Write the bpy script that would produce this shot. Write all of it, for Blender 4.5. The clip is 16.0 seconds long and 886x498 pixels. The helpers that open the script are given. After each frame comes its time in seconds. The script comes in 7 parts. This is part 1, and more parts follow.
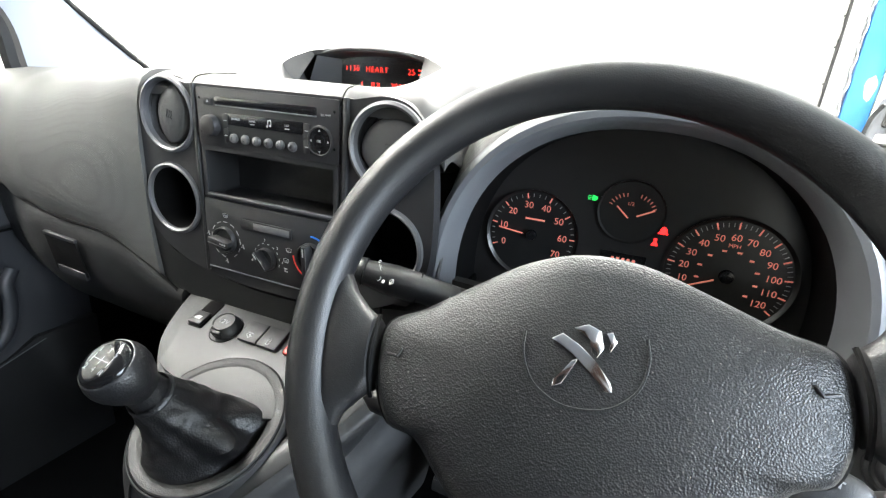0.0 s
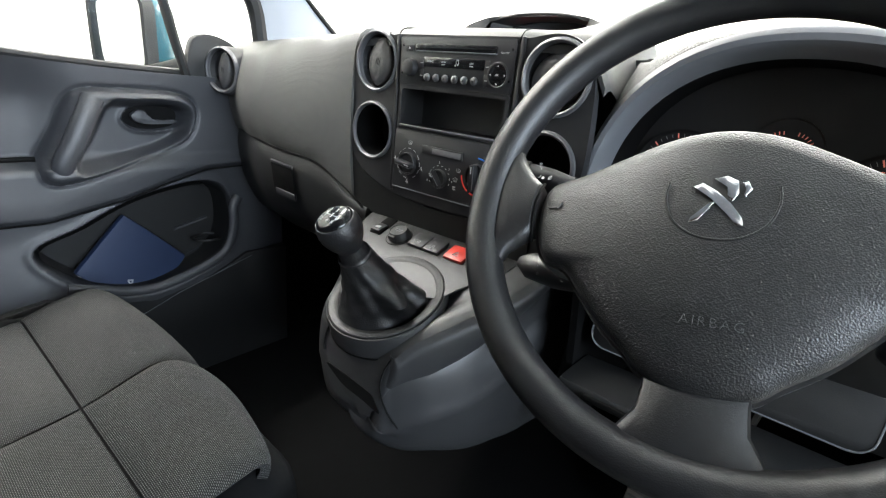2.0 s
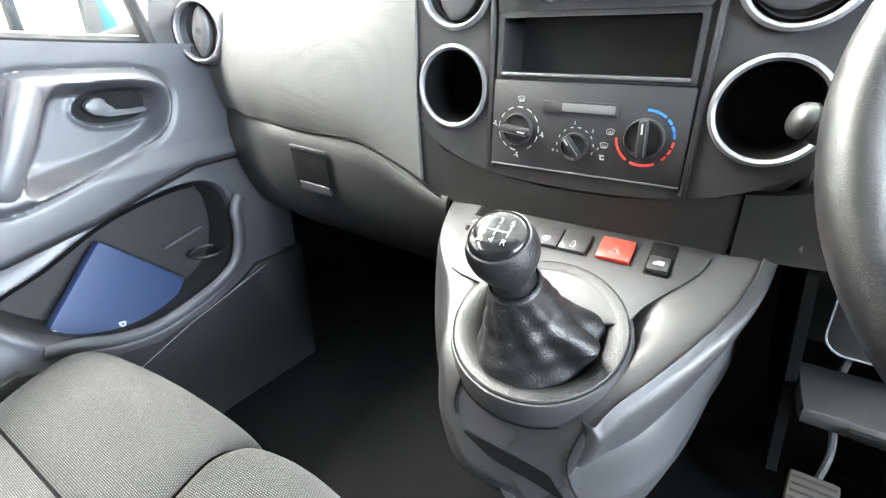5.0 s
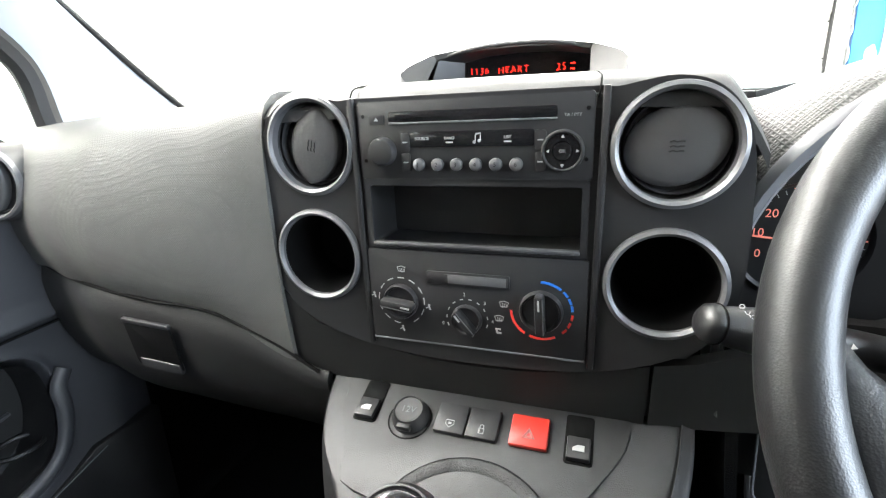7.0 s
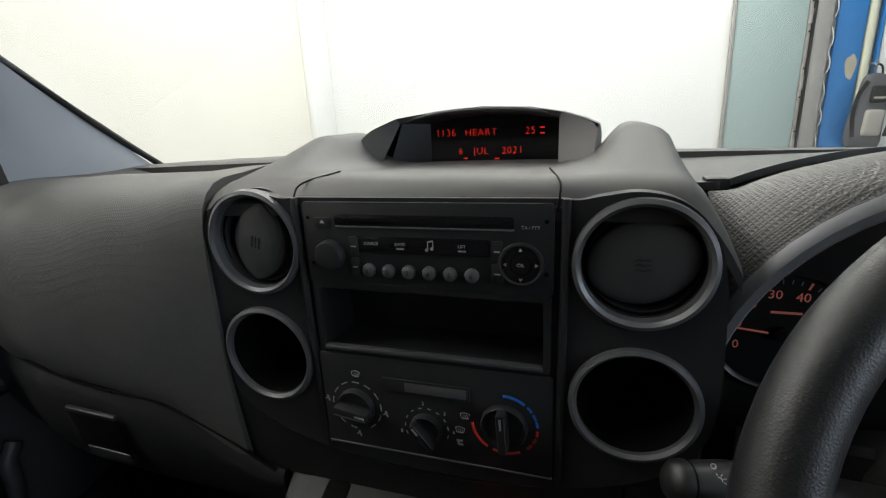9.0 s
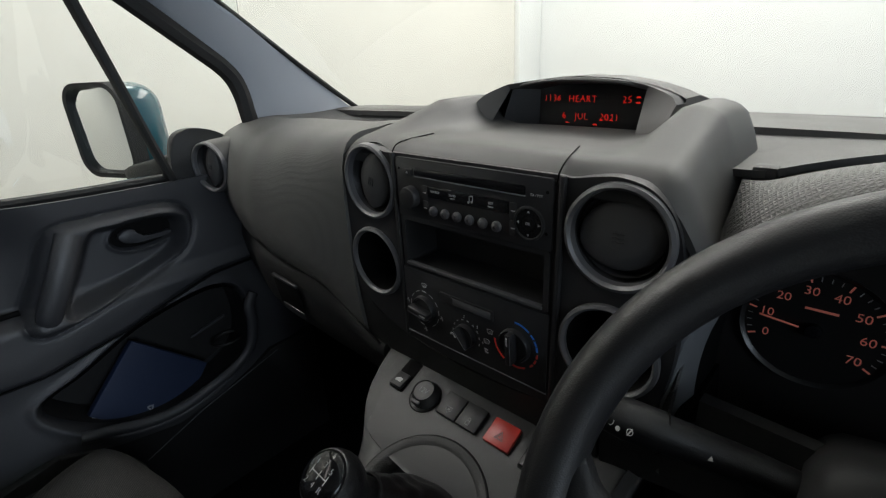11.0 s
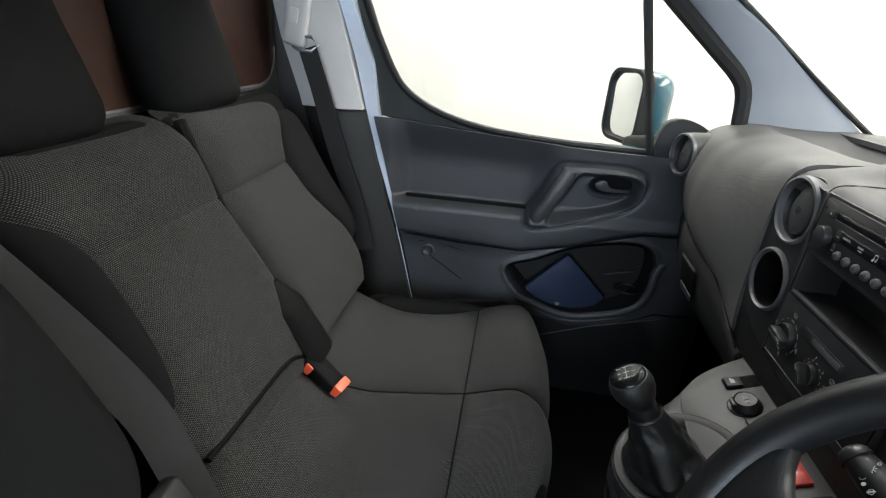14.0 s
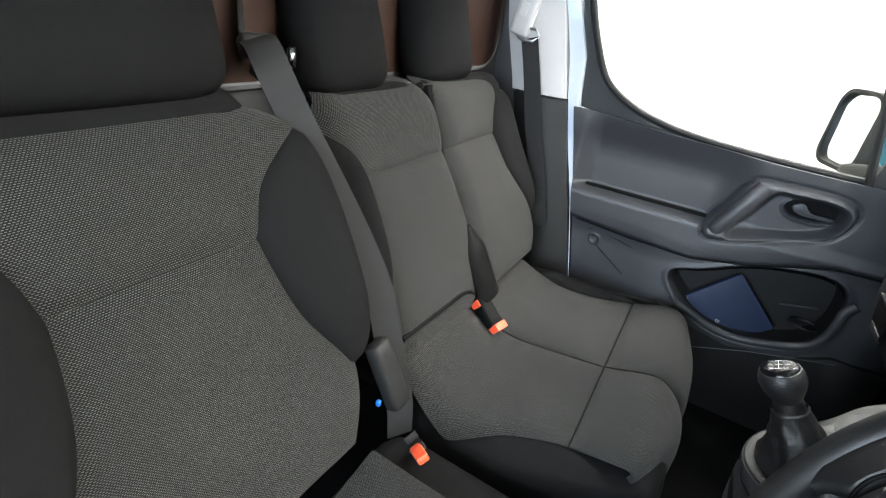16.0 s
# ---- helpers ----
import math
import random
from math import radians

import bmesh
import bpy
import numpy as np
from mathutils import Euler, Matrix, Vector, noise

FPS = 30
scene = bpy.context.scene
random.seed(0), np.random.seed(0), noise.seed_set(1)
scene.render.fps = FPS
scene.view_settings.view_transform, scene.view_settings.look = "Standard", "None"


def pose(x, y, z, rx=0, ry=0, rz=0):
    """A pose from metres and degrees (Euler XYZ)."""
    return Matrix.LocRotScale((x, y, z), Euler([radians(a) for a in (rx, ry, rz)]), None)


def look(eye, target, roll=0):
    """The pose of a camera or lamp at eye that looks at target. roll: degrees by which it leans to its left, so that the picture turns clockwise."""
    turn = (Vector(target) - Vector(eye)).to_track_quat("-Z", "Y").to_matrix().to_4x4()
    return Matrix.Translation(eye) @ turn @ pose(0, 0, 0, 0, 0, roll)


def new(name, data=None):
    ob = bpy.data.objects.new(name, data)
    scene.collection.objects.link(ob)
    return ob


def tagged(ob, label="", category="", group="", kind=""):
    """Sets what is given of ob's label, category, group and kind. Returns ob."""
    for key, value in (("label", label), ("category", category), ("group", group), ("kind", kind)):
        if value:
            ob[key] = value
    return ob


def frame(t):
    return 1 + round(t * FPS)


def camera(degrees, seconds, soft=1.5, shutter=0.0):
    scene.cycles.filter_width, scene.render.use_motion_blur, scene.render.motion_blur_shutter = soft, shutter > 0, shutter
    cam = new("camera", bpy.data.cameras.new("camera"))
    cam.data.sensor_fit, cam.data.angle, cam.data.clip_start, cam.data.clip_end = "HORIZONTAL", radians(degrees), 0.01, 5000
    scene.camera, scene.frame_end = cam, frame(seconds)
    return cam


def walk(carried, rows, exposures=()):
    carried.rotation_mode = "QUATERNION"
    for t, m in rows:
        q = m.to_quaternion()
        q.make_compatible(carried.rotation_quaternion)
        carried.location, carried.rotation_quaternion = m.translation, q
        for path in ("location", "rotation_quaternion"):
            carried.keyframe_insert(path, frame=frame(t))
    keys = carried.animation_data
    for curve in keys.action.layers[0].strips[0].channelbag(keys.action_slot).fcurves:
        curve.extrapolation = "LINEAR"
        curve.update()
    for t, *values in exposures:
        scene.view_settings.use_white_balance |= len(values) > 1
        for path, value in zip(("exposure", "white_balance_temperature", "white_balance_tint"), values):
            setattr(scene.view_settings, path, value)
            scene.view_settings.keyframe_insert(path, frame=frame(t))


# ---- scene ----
cam = camera(86.6, 16.0, soft=1.2)
PATH = [
    (0, (0.395, -0.418, 0.848), (-0.301, 1.342, 0.205), 4.7),
    (0.5, (0.405, -0.46, 0.85), (-0.447, 1.235, 0.216), 5.3),
    (1, (0.432, -0.517, 0.846), (-0.507, 1.134, 0.221), 6.1),
    (1.5, (0.456, -0.549, 0.821), (-0.595, 1.038, 0.21), 6.3),
    (2, (0.437, -0.542, 0.766), (-0.714, 0.957, 0.112), 5.9),
    (2.5, (0.376, -0.524, 0.755), (-0.856, 0.875, 0.03), 5.5),
    (3, (0.316, -0.538, 0.749), (-0.934, 0.805, -0.046), 4.1),
    (3.2, (0.291, -0.539, 0.74), (-0.957, 0.802, -0.063), 3.9),
    (5.3, (0.123, -0.48, 0.733), (-0.783, 1.121, -0.052), -0.2),
    (5.5, (0.107, -0.477, 0.733), (-0.724, 1.179, -0.018), -0.0),
    (6, (0.108, -0.447, 0.746), (-0.652, 1.279, 0.081), -0.6),
    (6.5, (0.11, -0.409, 0.786), (-0.591, 1.363, 0.179), -1.6),
    (7, (0.113, -0.379, 0.816), (-0.532, 1.433, 0.265), -2.3),
    (7.5, (0.114, -0.347, 0.85), (-0.494, 1.486, 0.332), -2.7),
    (8, (0.11, -0.324, 0.872), (-0.465, 1.526, 0.374), -2.6),
    (8.2, (0.11, -0.317, 0.881), (-0.469, 1.527, 0.367), -2.7),
    (10.3, (0.241, -0.318, 0.899), (-0.678, 1.348, 0.281), -3.4),
    (10.5, (0.266, -0.319, 0.908), (-0.766, 1.26, 0.242), -3.1),
    (11, (0.3, -0.343, 0.928), (-0.982, 0.994, 0.174), -3.0),
    (11.5, (0.327, -0.329, 0.95), (-1.181, 0.698, 0.131), -2.8),
    (12, (0.363, -0.334, 0.96), (-1.306, 0.394, 0.134), -1.7),
    (12.5, (0.404, -0.36, 0.962), (-1.356, 0.119, 0.142), 0.6),
    (13, (0.439, -0.382, 0.971), (-1.376, -0.176, 0.157), 1.6),
    (13.5, (0.471, -0.383, 0.975), (-1.354, -0.414, 0.159), 2.9),
    (14, (0.514, -0.38, 0.985), (-1.281, -0.625, 0.14), 3.6),
    (14.5, (0.569, -0.384, 1.001), (-1.178, -0.815, 0.129), 5.1),
    (15, (0.614, -0.38, 1.016), (-1.066, -0.991, 0.12), 6.6),
    (15.5, (0.648, -0.381, 1.009), (-0.973, -1.123, 0.102), 7.4),
    (16, (0.682, -0.382, 0.979), (-0.895, -1.204, 0.062), 7.8),
]
EXPOSURES = [(0.0, 0.2), (0.5, -0.1), (1.0, -0.4), (2.0, -0.3), (2.5, 0.55), (3.0, 0.95), (3.2, 1.05), (5.3, 1.95), (5.5, 1.95), (6.5, 1.35), (7.0, 0.4), (7.5, -0.65), (8.0, -2.0), (8.2, -2.15), (10.3, -2.5), (11.0, -2.5), (12.0, -2.2), (12.5, -2.0), (13.5, -1.75), (14.5, -1.25), (15.0, -1.05), (16.0, -0.5)]
walk(cam, [(t, look(eye, target, roll)) for t, eye, target, roll in PATH], EXPOSURES)

# ---- light ----
world = bpy.data.worlds.new("world")
scene.world = world
world.use_nodes = True
bg = world.node_tree.nodes["Background"]
bg.inputs["Color"].default_value = (0.9, 0.95, 1.0, 1)
bg.inputs["Strength"].default_value = 0.05


def area_lamp(name, m, sx, sy, watts, colour):
    la = bpy.data.lights.new(name, "AREA")
    la.shape, la.size, la.size_y, la.energy, la.color = "RECTANGLE", sx, sy, watts, colour
    ob = new(name, la)
    ob.matrix_world = m
    return ob


area_lamp("ceiling_panel_light", look((-0.2, 2.3, 2.78), (-0.2, 2.3, 0)), 3.0, 1.4, 540, (1.0, 0.97, 0.92))
area_lamp("ceiling_panel_light", look((-1.72, -0.6, 2.78), (-1.72, -0.6, 0)), 0.5, 3.0, 330, (1.0, 0.975, 0.935))
area_lamp("daylight_in_the_open_garage_door", look((3.0, -0.6, 1.30), (0, -0.3, 0.72)), 2.4, 1.0, 275, (0.72, 0.85, 1.0))

# ---- materials ----


def nodes_of(name):
    m = bpy.data.materials.new(name)
    m.use_nodes = True
    return m, m.node_tree, m.node_tree.nodes["Principled BSDF"]


def link(tree, a, b):
    tree.links.new(a, b)


def grained(name, colour, rough=0.5, grain=900.0, bump=0.3, vary=0.12, metal=0.0, kind="noise", depth=0.0006, wear=6.0, rough_vary=0.1):
    """A moulded or painted surface: fine grain in the relief, broad faint stains in the colour and the gloss."""
    m, tree, p = nodes_of(name)
    co = tree.nodes.new("ShaderNodeTexCoord")
    big = tree.nodes.new("ShaderNodeTexNoise")
    big.inputs["Scale"].default_value = wear
    big.inputs["Detail"].default_value = 5
    fine = tree.nodes.new("ShaderNodeTexVoronoi" if kind == "leather" else "ShaderNodeTexNoise")
    fine.inputs["Scale"].default_value = grain
    for n in (big, fine):
        link(tree, co.outputs["Object"], n.inputs["Vector"])
    ramp = tree.nodes.new("ShaderNodeMix")
    ramp.data_type = "RGBA"
    ramp.inputs["A"].default_value = (*[c * (1 - vary) for c in colour], 1)
    ramp.inputs["B"].default_value = (*[min(1, c * (1 + vary)) for c in colour], 1)
    link(tree, big.outputs["Fac"], ramp.inputs["Factor"])
    link(tree, ramp.outputs["Result"], p.inputs["Base Color"])
    mr = tree.nodes.new("ShaderNodeMapRange")
    mr.inputs["To Min"].default_value, mr.inputs["To Max"].default_value = rough - rough_vary, rough + rough_vary
    link(tree, big.outputs["Fac"], mr.inputs["Value"])
    link(tree, mr.outputs["Result"], p.inputs["Roughness"])
    b = tree.nodes.new("ShaderNodeBump")
    b.inputs["Strength"].default_value, b.inputs["Distance"].default_value = bump, depth
    link(tree, fine.outputs["Distance" if kind == "leather" else "Fac"], b.inputs["Height"])
    link(tree, b.outputs["Normal"], p.inputs["Normal"])
    p.inputs["Metallic"].default_value = metal
    return m


def plain(name, colour, rough=0.4, metal=0.0, emit=0.0, coat=0.0):
    m, tree, p = nodes_of(name)
    p.inputs["Base Color"].default_value = (*colour, 1)
    p.inputs["Roughness"].default_value, p.inputs["Metallic"].default_value = rough, metal
    p.inputs["Coat Weight"].default_value = coat
    if emit:
        p.inputs["Emission Color"].default_value = (*colour, 1)
        p.inputs["Emission Strength"].default_value = emit
    return m


def woven(name, dark, light, scale, share):
    """Seat cloth: rows of short light threads over a dark ground."""
    m, tree, p = nodes_of(name)
    co = tree.nodes.new("ShaderNodeTexCoord")
    mp = tree.nodes.new("ShaderNodeMapping")
    mp.inputs["Scale"].default_value = (scale, scale, scale)
    link(tree, co.outputs["UV"], mp.inputs["Vector"])
    br = tree.nodes.new("ShaderNodeTexBrick")
    br.offset, br.squash = 0.5, 1.0
    br.inputs["Scale"].default_value = 1.0
    br.inputs["Brick Width"].default_value, br.inputs["Row Height"].default_value = 1.0, 0.6
    br.inputs["Mortar Size"].default_value, br.inputs["Mortar Smooth"].default_value = share, 0.35
    br.inputs["Color1"].default_value = (*light, 1)
    br.inputs["Color2"].default_value = (*[c * 0.75 for c in light], 1)
    br.inputs["Mortar"].default_value = (*dark, 1)
    link(tree, mp.outputs["Vector"], br.inputs["Vector"])
    big = tree.nodes.new("ShaderNodeTexNoise")
    big.inputs["Scale"].default_value, big.inputs["Detail"].default_value = 7, 6
    link(tree, co.outputs["Object"], big.inputs["Vector"])
    mx = tree.nodes.new("ShaderNodeMix")
    mx.data_type, mx.blend_type = "RGBA", "MULTIPLY"
    mx.inputs["Factor"].default_value = 0.35
    link(tree, br.outputs["Color"], mx.inputs["A"])
    link(tree, big.outputs["Fac"], mx.inputs["B"])
    link(tree, mx.outputs["Result"], p.inputs["Base Color"])
    p.inputs["Roughness"].default_value = 0.9
    p.inputs["Sheen Weight"].default_value = 0.03
    b = tree.nodes.new("ShaderNodeBump")
    b.inputs["Strength"].default_value, b.inputs["Distance"].default_value = 0.5, 0.0006
    link(tree, br.outputs["Fac"], b.inputs["Height"])
    b.invert = True
    link(tree, b.outputs["Normal"], p.inputs["Normal"])
    return m


def ribbed(name, colour, rough, pitch, turn=45.0, strength=0.6, depth=0.0010):
    """Moulded plastic with a fine diamond relief, as on the dashboard's face."""
    m, tree, p = nodes_of(name)
    co = tree.nodes.new("ShaderNodeTexCoord")
    mp = tree.nodes.new("ShaderNodeMapping")
    mp.inputs["Rotation"].default_value = (0, radians(turn), 0)
    mp.inputs["Scale"].default_value = (1 / pitch, 1 / pitch, 1 / pitch)
    link(tree, co.outputs["Object"], mp.inputs["Vector"])
    ch = tree.nodes.new("ShaderNodeTexVoronoi")
    ch.distance = "CHEBYCHEV"
    ch.inputs["Scale"].default_value = 1.0
    ch.inputs["Randomness"].default_value = 0.0
    link(tree, mp.outputs["Vector"], ch.inputs["Vector"])
    big = tree.nodes.new("ShaderNodeTexNoise")
    big.inputs["Scale"].default_value = 5
    big.inputs["Detail"].default_value = 5
    link(tree, co.outputs["Object"], big.inputs["Vector"])
    mx = tree.nodes.new("ShaderNodeMix")
    mx.data_type = "RGBA"
    mx.inputs["A"].default_value = (*[c * 0.9 for c in colour], 1)
    mx.inputs["B"].default_value = (*[c * 1.1 for c in colour], 1)
    link(tree, big.outputs["Fac"], mx.inputs["Factor"])
    link(tree, mx.outputs["Result"], p.inputs["Base Color"])
    p.inputs["Roughness"].default_value = rough
    b = tree.nodes.new("ShaderNodeBump")
    b.inputs["Strength"].default_value, b.inputs["Distance"].default_value = strength, depth
    link(tree, ch.outputs["Distance"], b.inputs["Height"])
    link(tree, b.outputs["Normal"], p.inputs["Normal"])
    return m


def glass(name, colour=(1, 1, 1), rough=0.0):
    m, tree, p = nodes_of(name)
    p.inputs["Base Color"].default_value = (*colour, 1)
    p.inputs["Roughness"].default_value = rough
    p.inputs["Transmission Weight"].default_value = 1.0
    p.inputs["IOR"].default_value = 1.45
    return m


DASH = ribbed("dash_plastic", (0.075, 0.075, 0.072), 0.5, 0.0022)
DASH_SMOOTH = grained("dash_plastic_smooth", (0.047, 0.047, 0.0455), 0.5, 1400, 0.35)
HOOD_GRAIN = ribbed("knurled_hood_plastic", (0.066, 0.066, 0.063), 0.5, 0.0034, 45.0, 0.9, 0.0018)
# Darker than the dash pad: the lower dash's shade is in this colour.
LOWER = grained("lower_dash_plastic_shaded", (0.0145, 0.0145, 0.0143), 0.5, 1100, 0.5)
CONSOLE = grained("console_plastic", (0.019, 0.0192, 0.020), 0.44, 1100, 0.5)
# Fascia black made lighter: the light on the vent flaps is in the colour.
FLAP = grained("lit_vent_flap_plastic", (0.05, 0.05, 0.051), 0.45, 1500, 0.2)
BLACK = grained("black_fascia_plastic", (0.022, 0.022, 0.023), 0.42, 1500, 0.2)
GLOSS_BLACK = plain("gloss_black_plastic", (0.01, 0.01, 0.011), 0.15)
KNOB_GLOSS = plain("gloss_knob_cap", (0.006, 0.006, 0.0065), 0.08)
# Near-black: shade of cavities and gaps put into colour; also truly black parts.
VOID = plain("black_plastic_and_cavity_shade", (0.003, 0.003, 0.003), 0.7)
SILVER = grained("silver_painted_plastic", (0.145, 0.145, 0.15), 0.42, 1500, 0.05, 0.06, 0.55)
CHROME = plain("chrome", (0.8, 0.8, 0.82), 0.12, 1.0)
GREY_BEZEL = grained("grey_bezel_plastic", (0.125, 0.13, 0.139), 0.42, 1400, 0.2)
RIM = grained("steering_rim_plastic", (0.010, 0.010, 0.0107), 0.40, 900, 0.22, 0.1, 0, "leather", 0.0005)
PAD = grained("airbag_cover_grain", (0.0105, 0.0105, 0.0112), 0.38, 820, 0.45, 0.1, 0, "leather", 0.0008)
DOOR = grained("door_trim_plastic", (0.035, 0.036, 0.040), 0.44, 1100, 0.5)
PAINT = grained("van_body_paint", (0.5, 0.56, 0.66), 0.35, 300, 0.03)
HEADLINER = grained("grey_pillar_trim", (0.32, 0.34, 0.37), 0.6, 900, 0.3)
RUBBER = grained("black_rubber_seal", (0.012, 0.012, 0.012), 0.6, 600, 0.2)
CLOTH = woven("woven_grey_cloth", (0.010, 0.010, 0.010), (0.115, 0.1135, 0.110), 330, 0.25)
CLOTH_FINE = woven("fine_grey_cloth", (0.016, 0.016, 0.0157), (0.070, 0.069, 0.0665), 340, 0.22)
CLOTH_SIDE = grained("black_seat_side_cloth", (0.0065, 0.0065, 0.0067), 0.9, 1200, 0.5)
LEATHER = grained("black_leatherette", (0.008, 0.008, 0.0086), 0.40, 500, 0.5, 0.1, 0, "leather")
WEBBING = grained("belt_webbing", (0.020, 0.020, 0.0205), 0.75, 900, 0.6)
# Black carpet, darkened further so the footwell's shade is in its colour.
CARPET = grained("shaded_black_carpet", (0.003, 0.003, 0.003), 0.95, 700, 1.0, 0.2)
STALK = grained("black_stalk_plastic", (0.011, 0.011, 0.0115), 0.42, 1400, 0.25)
RED_BTN = plain("red_button_plastic", (0.40, 0.024, 0.015), 0.35)
ORANGE = plain("orange_red_buckle_plastic", (0.75, 0.09, 0.035), 0.35)
BLUE_BOOK = grained("navy_cloth_cover", (0.007, 0.017, 0.050), 0.55, 900, 0.4)
WHITE_MARK = plain("white_printed_mark", (0.34, 0.34, 0.34), 0.5)
WALL = grained("cream_painted_wall", (0.80, 0.775, 0.71), 0.7, 60, 0.2, 0.05, wear=3.0)
WALL_WHITE = grained("white_painted_wall", (0.84, 0.85, 0.84), 0.6, 60, 0.15, 0.03)
CONCRETE = grained("concrete_floor", (0.36, 0.35, 0.33), 0.6, 40, 0.4, 0.15)
RED_GLOW = plain("red_display_glow", (1.0, 0.02, 0.01), 0.5, 0, 5.0)
GAUGE_GLOW = plain("gauge_orange_glow", (0.85, 0.24, 0.18), 0.5, 0, 0.28)
WARN_GLOW = plain("warning_lamp_red", (1.0, 0.02, 0.02), 0.5, 0, 3.0)
GREEN_GLOW = plain("warning_lamp_green", (0.02, 0.7, 0.1), 0.5, 0, 1.2)
BLUE_MARK = plain("blue_printed_mark", (0.02, 0.16, 0.6), 0.4)
RED_MARK = plain("red_printed_mark", (0.75, 0.04, 0.03), 0.4)
MIRROR = plain("mirror_glass", (0.9, 0.92, 0.92), 0.02, 1.0)
CLEAR = glass("window_glass", (0.97, 1.0, 0.99))
TEAL = plain("teal_body_paint", (0.015, 0.075, 0.095), 0.25, 0.0, 0, 0.6)
BROWN = grained("brown_board", (0.030, 0.010, 0.0045), 0.7, 90, 0.4, 0.3)
BLUE_PAINT = grained("blue_painted_steel", (0.010, 0.16, 0.46), 0.45, 200, 0.1)

for m, level in ((KNOB_GLOSS, 0.25), (CARPET, 0.05), (CLOTH, 0.1), (CLOTH_FINE, 0.1), (CLOTH_SIDE, 0.08), (VOID, 0.1), (RUBBER, 0.25), (LOWER, 0.3), (BLACK, 0.35), (DOOR, 0.5), (CONSOLE, 0.5), (DASH, 0.4), (DASH_SMOOTH, 0.4), (WEBBING, 0.2), (RIM, 0.4), (PAD, 0.42)):
    m.node_tree.nodes["Principled BSDF"].inputs["Specular IOR Level"].default_value = level

# ---- mesh helpers ----


def finish(bm, mat, angle=38):
    me = bpy.data.meshes.new("mesh")
    bmesh.ops.recalc_face_normals(bm, faces=bm.faces)
    bm.to_mesh(me)
    bm.free()
    me.materials.append(mat)
    me.polygons.foreach_set("use_smooth", [True] * len(me.polygons))
    me.set_sharp_from_angle(angle=radians(angle))
    return me


WORLD = {}


def placed(ob, m, parent):
    """Sets ob at the world pose m under its parent."""
    m = m if m is not None else Matrix.Identity(4)
    ob.matrix_basis = m
    WORLD[ob.name] = m
    if parent is not None:
        ob.parent = parent
        ob.matrix_parent_inverse = WORLD.get(parent.name, Matrix.Identity(4)).inverted()
    return ob


def part(name, bm, mat, parent=None, label="", m=None):
    ob = placed(new(name, finish(bm, mat)), m, parent)
    if label:
        ob["label"] = label
    return ob


def thing(name, label, category, group="", kind="", at=None):
    ob = tagged(new(name), label, category, group, kind)
    ob.empty_display_size = 0.05
    if at is not None:
        placed(ob, at, None)
    return ob


def rbox(sx, sy, sz, r=0.004, n=1, at=(0, 0, 0), rot=(0, 0, 0), bend=None):
    """A box with rounded edges; n: cuts a side; bend: a map of every point, before it is set in its place."""
    bm = bmesh.new()
    r = min(r, sx / 2 - 1e-5, sy / 2 - 1e-5, sz / 2 - 1e-5)
    h = [sx / 2, sy / 2, sz / 2]
    if n <= 1:
        bmesh.ops.create_cube(bm, size=1)
        bmesh.ops.scale(bm, vec=(sx, sy, sz), verts=bm.verts)
        if r > 1e-5:
            bmesh.ops.bevel(bm, geom=list(bm.edges), offset=r, segments=2, profile=0.5, affect="EDGES")
    else:
        bmesh.ops.create_cube(bm, size=2)
        bmesh.ops.subdivide_edges(bm, edges=list(bm.edges), cuts=n, use_grid_fill=True)
        for v in bm.verts:
            p = []
            for a in range(3):
                c = v.co[a]
                p.append(math.sin(c * math.pi / 2))
            q = Vector(p[a] * h[a] for a in range(3))
            inner = Vector(max(-(h[a] - r), min(h[a] - r, q[a])) for a in range(3))
            d = q - inner
            if d.length > 1e-9:
                d = d.normalized() * r
            v.co = inner + d
    if bend:
        for v in bm.verts:
            v.co = Vector(bend(v.co.copy()))
    bm.transform(pose(*at, *rot))
    return bm


def lathe(profile, seg=32, at=(0, 0, 0), rot=(0, 0, 0), closed=False):
    """Turns (radius, height) pairs about z."""
    bm = bmesh.new()
    rows = []
    for r, z in profile:
        if r < 1e-6:
            rows.append([bm.verts.new((0, 0, z))])
        else:
            rows.append([bm.verts.new((r * math.cos(2 * math.pi * i / seg), r * math.sin(2 * math.pi * i / seg), z)) for i in range(seg)])
    pairs = list(zip(rows, rows[1:])) + ([(rows[-1], rows[0])] if closed else [])
    for a, b in pairs:
        for i in range(seg):
            j = (i + 1) % seg
            if len(a) == 1 and len(b) > 1:
                bm.faces.new((a[0], b[j], b[i]))
            elif len(b) == 1 and len(a) > 1:
                bm.faces.new((a[i], a[j], b[0]))
            elif len(a) > 1:
                bm.faces.new((a[i], a[j], b[j], b[i]))
    bm.transform(pose(*at, *rot))
    return bm


def spline(points, n, closed=False):
    """Catmull-Rom through the points, n steps a span."""
    pts = [Vector(p) for p in points]
    k = len(pts)
    out = []
    spans = k if closed else k - 1
    for i in range(spans):
        if closed:
            p0, p1, p2, p3 = (pts[(i + d) % k] for d in (-1, 0, 1, 2))
        else:
            p1, p2 = pts[i], pts[i + 1]
            p0 = pts[i - 1] if i else p1 * 2 - p2
            p3 = pts[i + 2] if i + 2 < k else p2 * 2 - p1
        for s in range(n):
            t = s / n
            out.append(0.5 * ((2 * p1) + (p2 - p0) * t + (2 * p0 - 5 * p1 + 4 * p2 - p3) * t * t + (3 * p1 - p0 - 3 * p2 + p3) * t ** 3))
    if not closed:
        out.append(pts[-1])
    return out


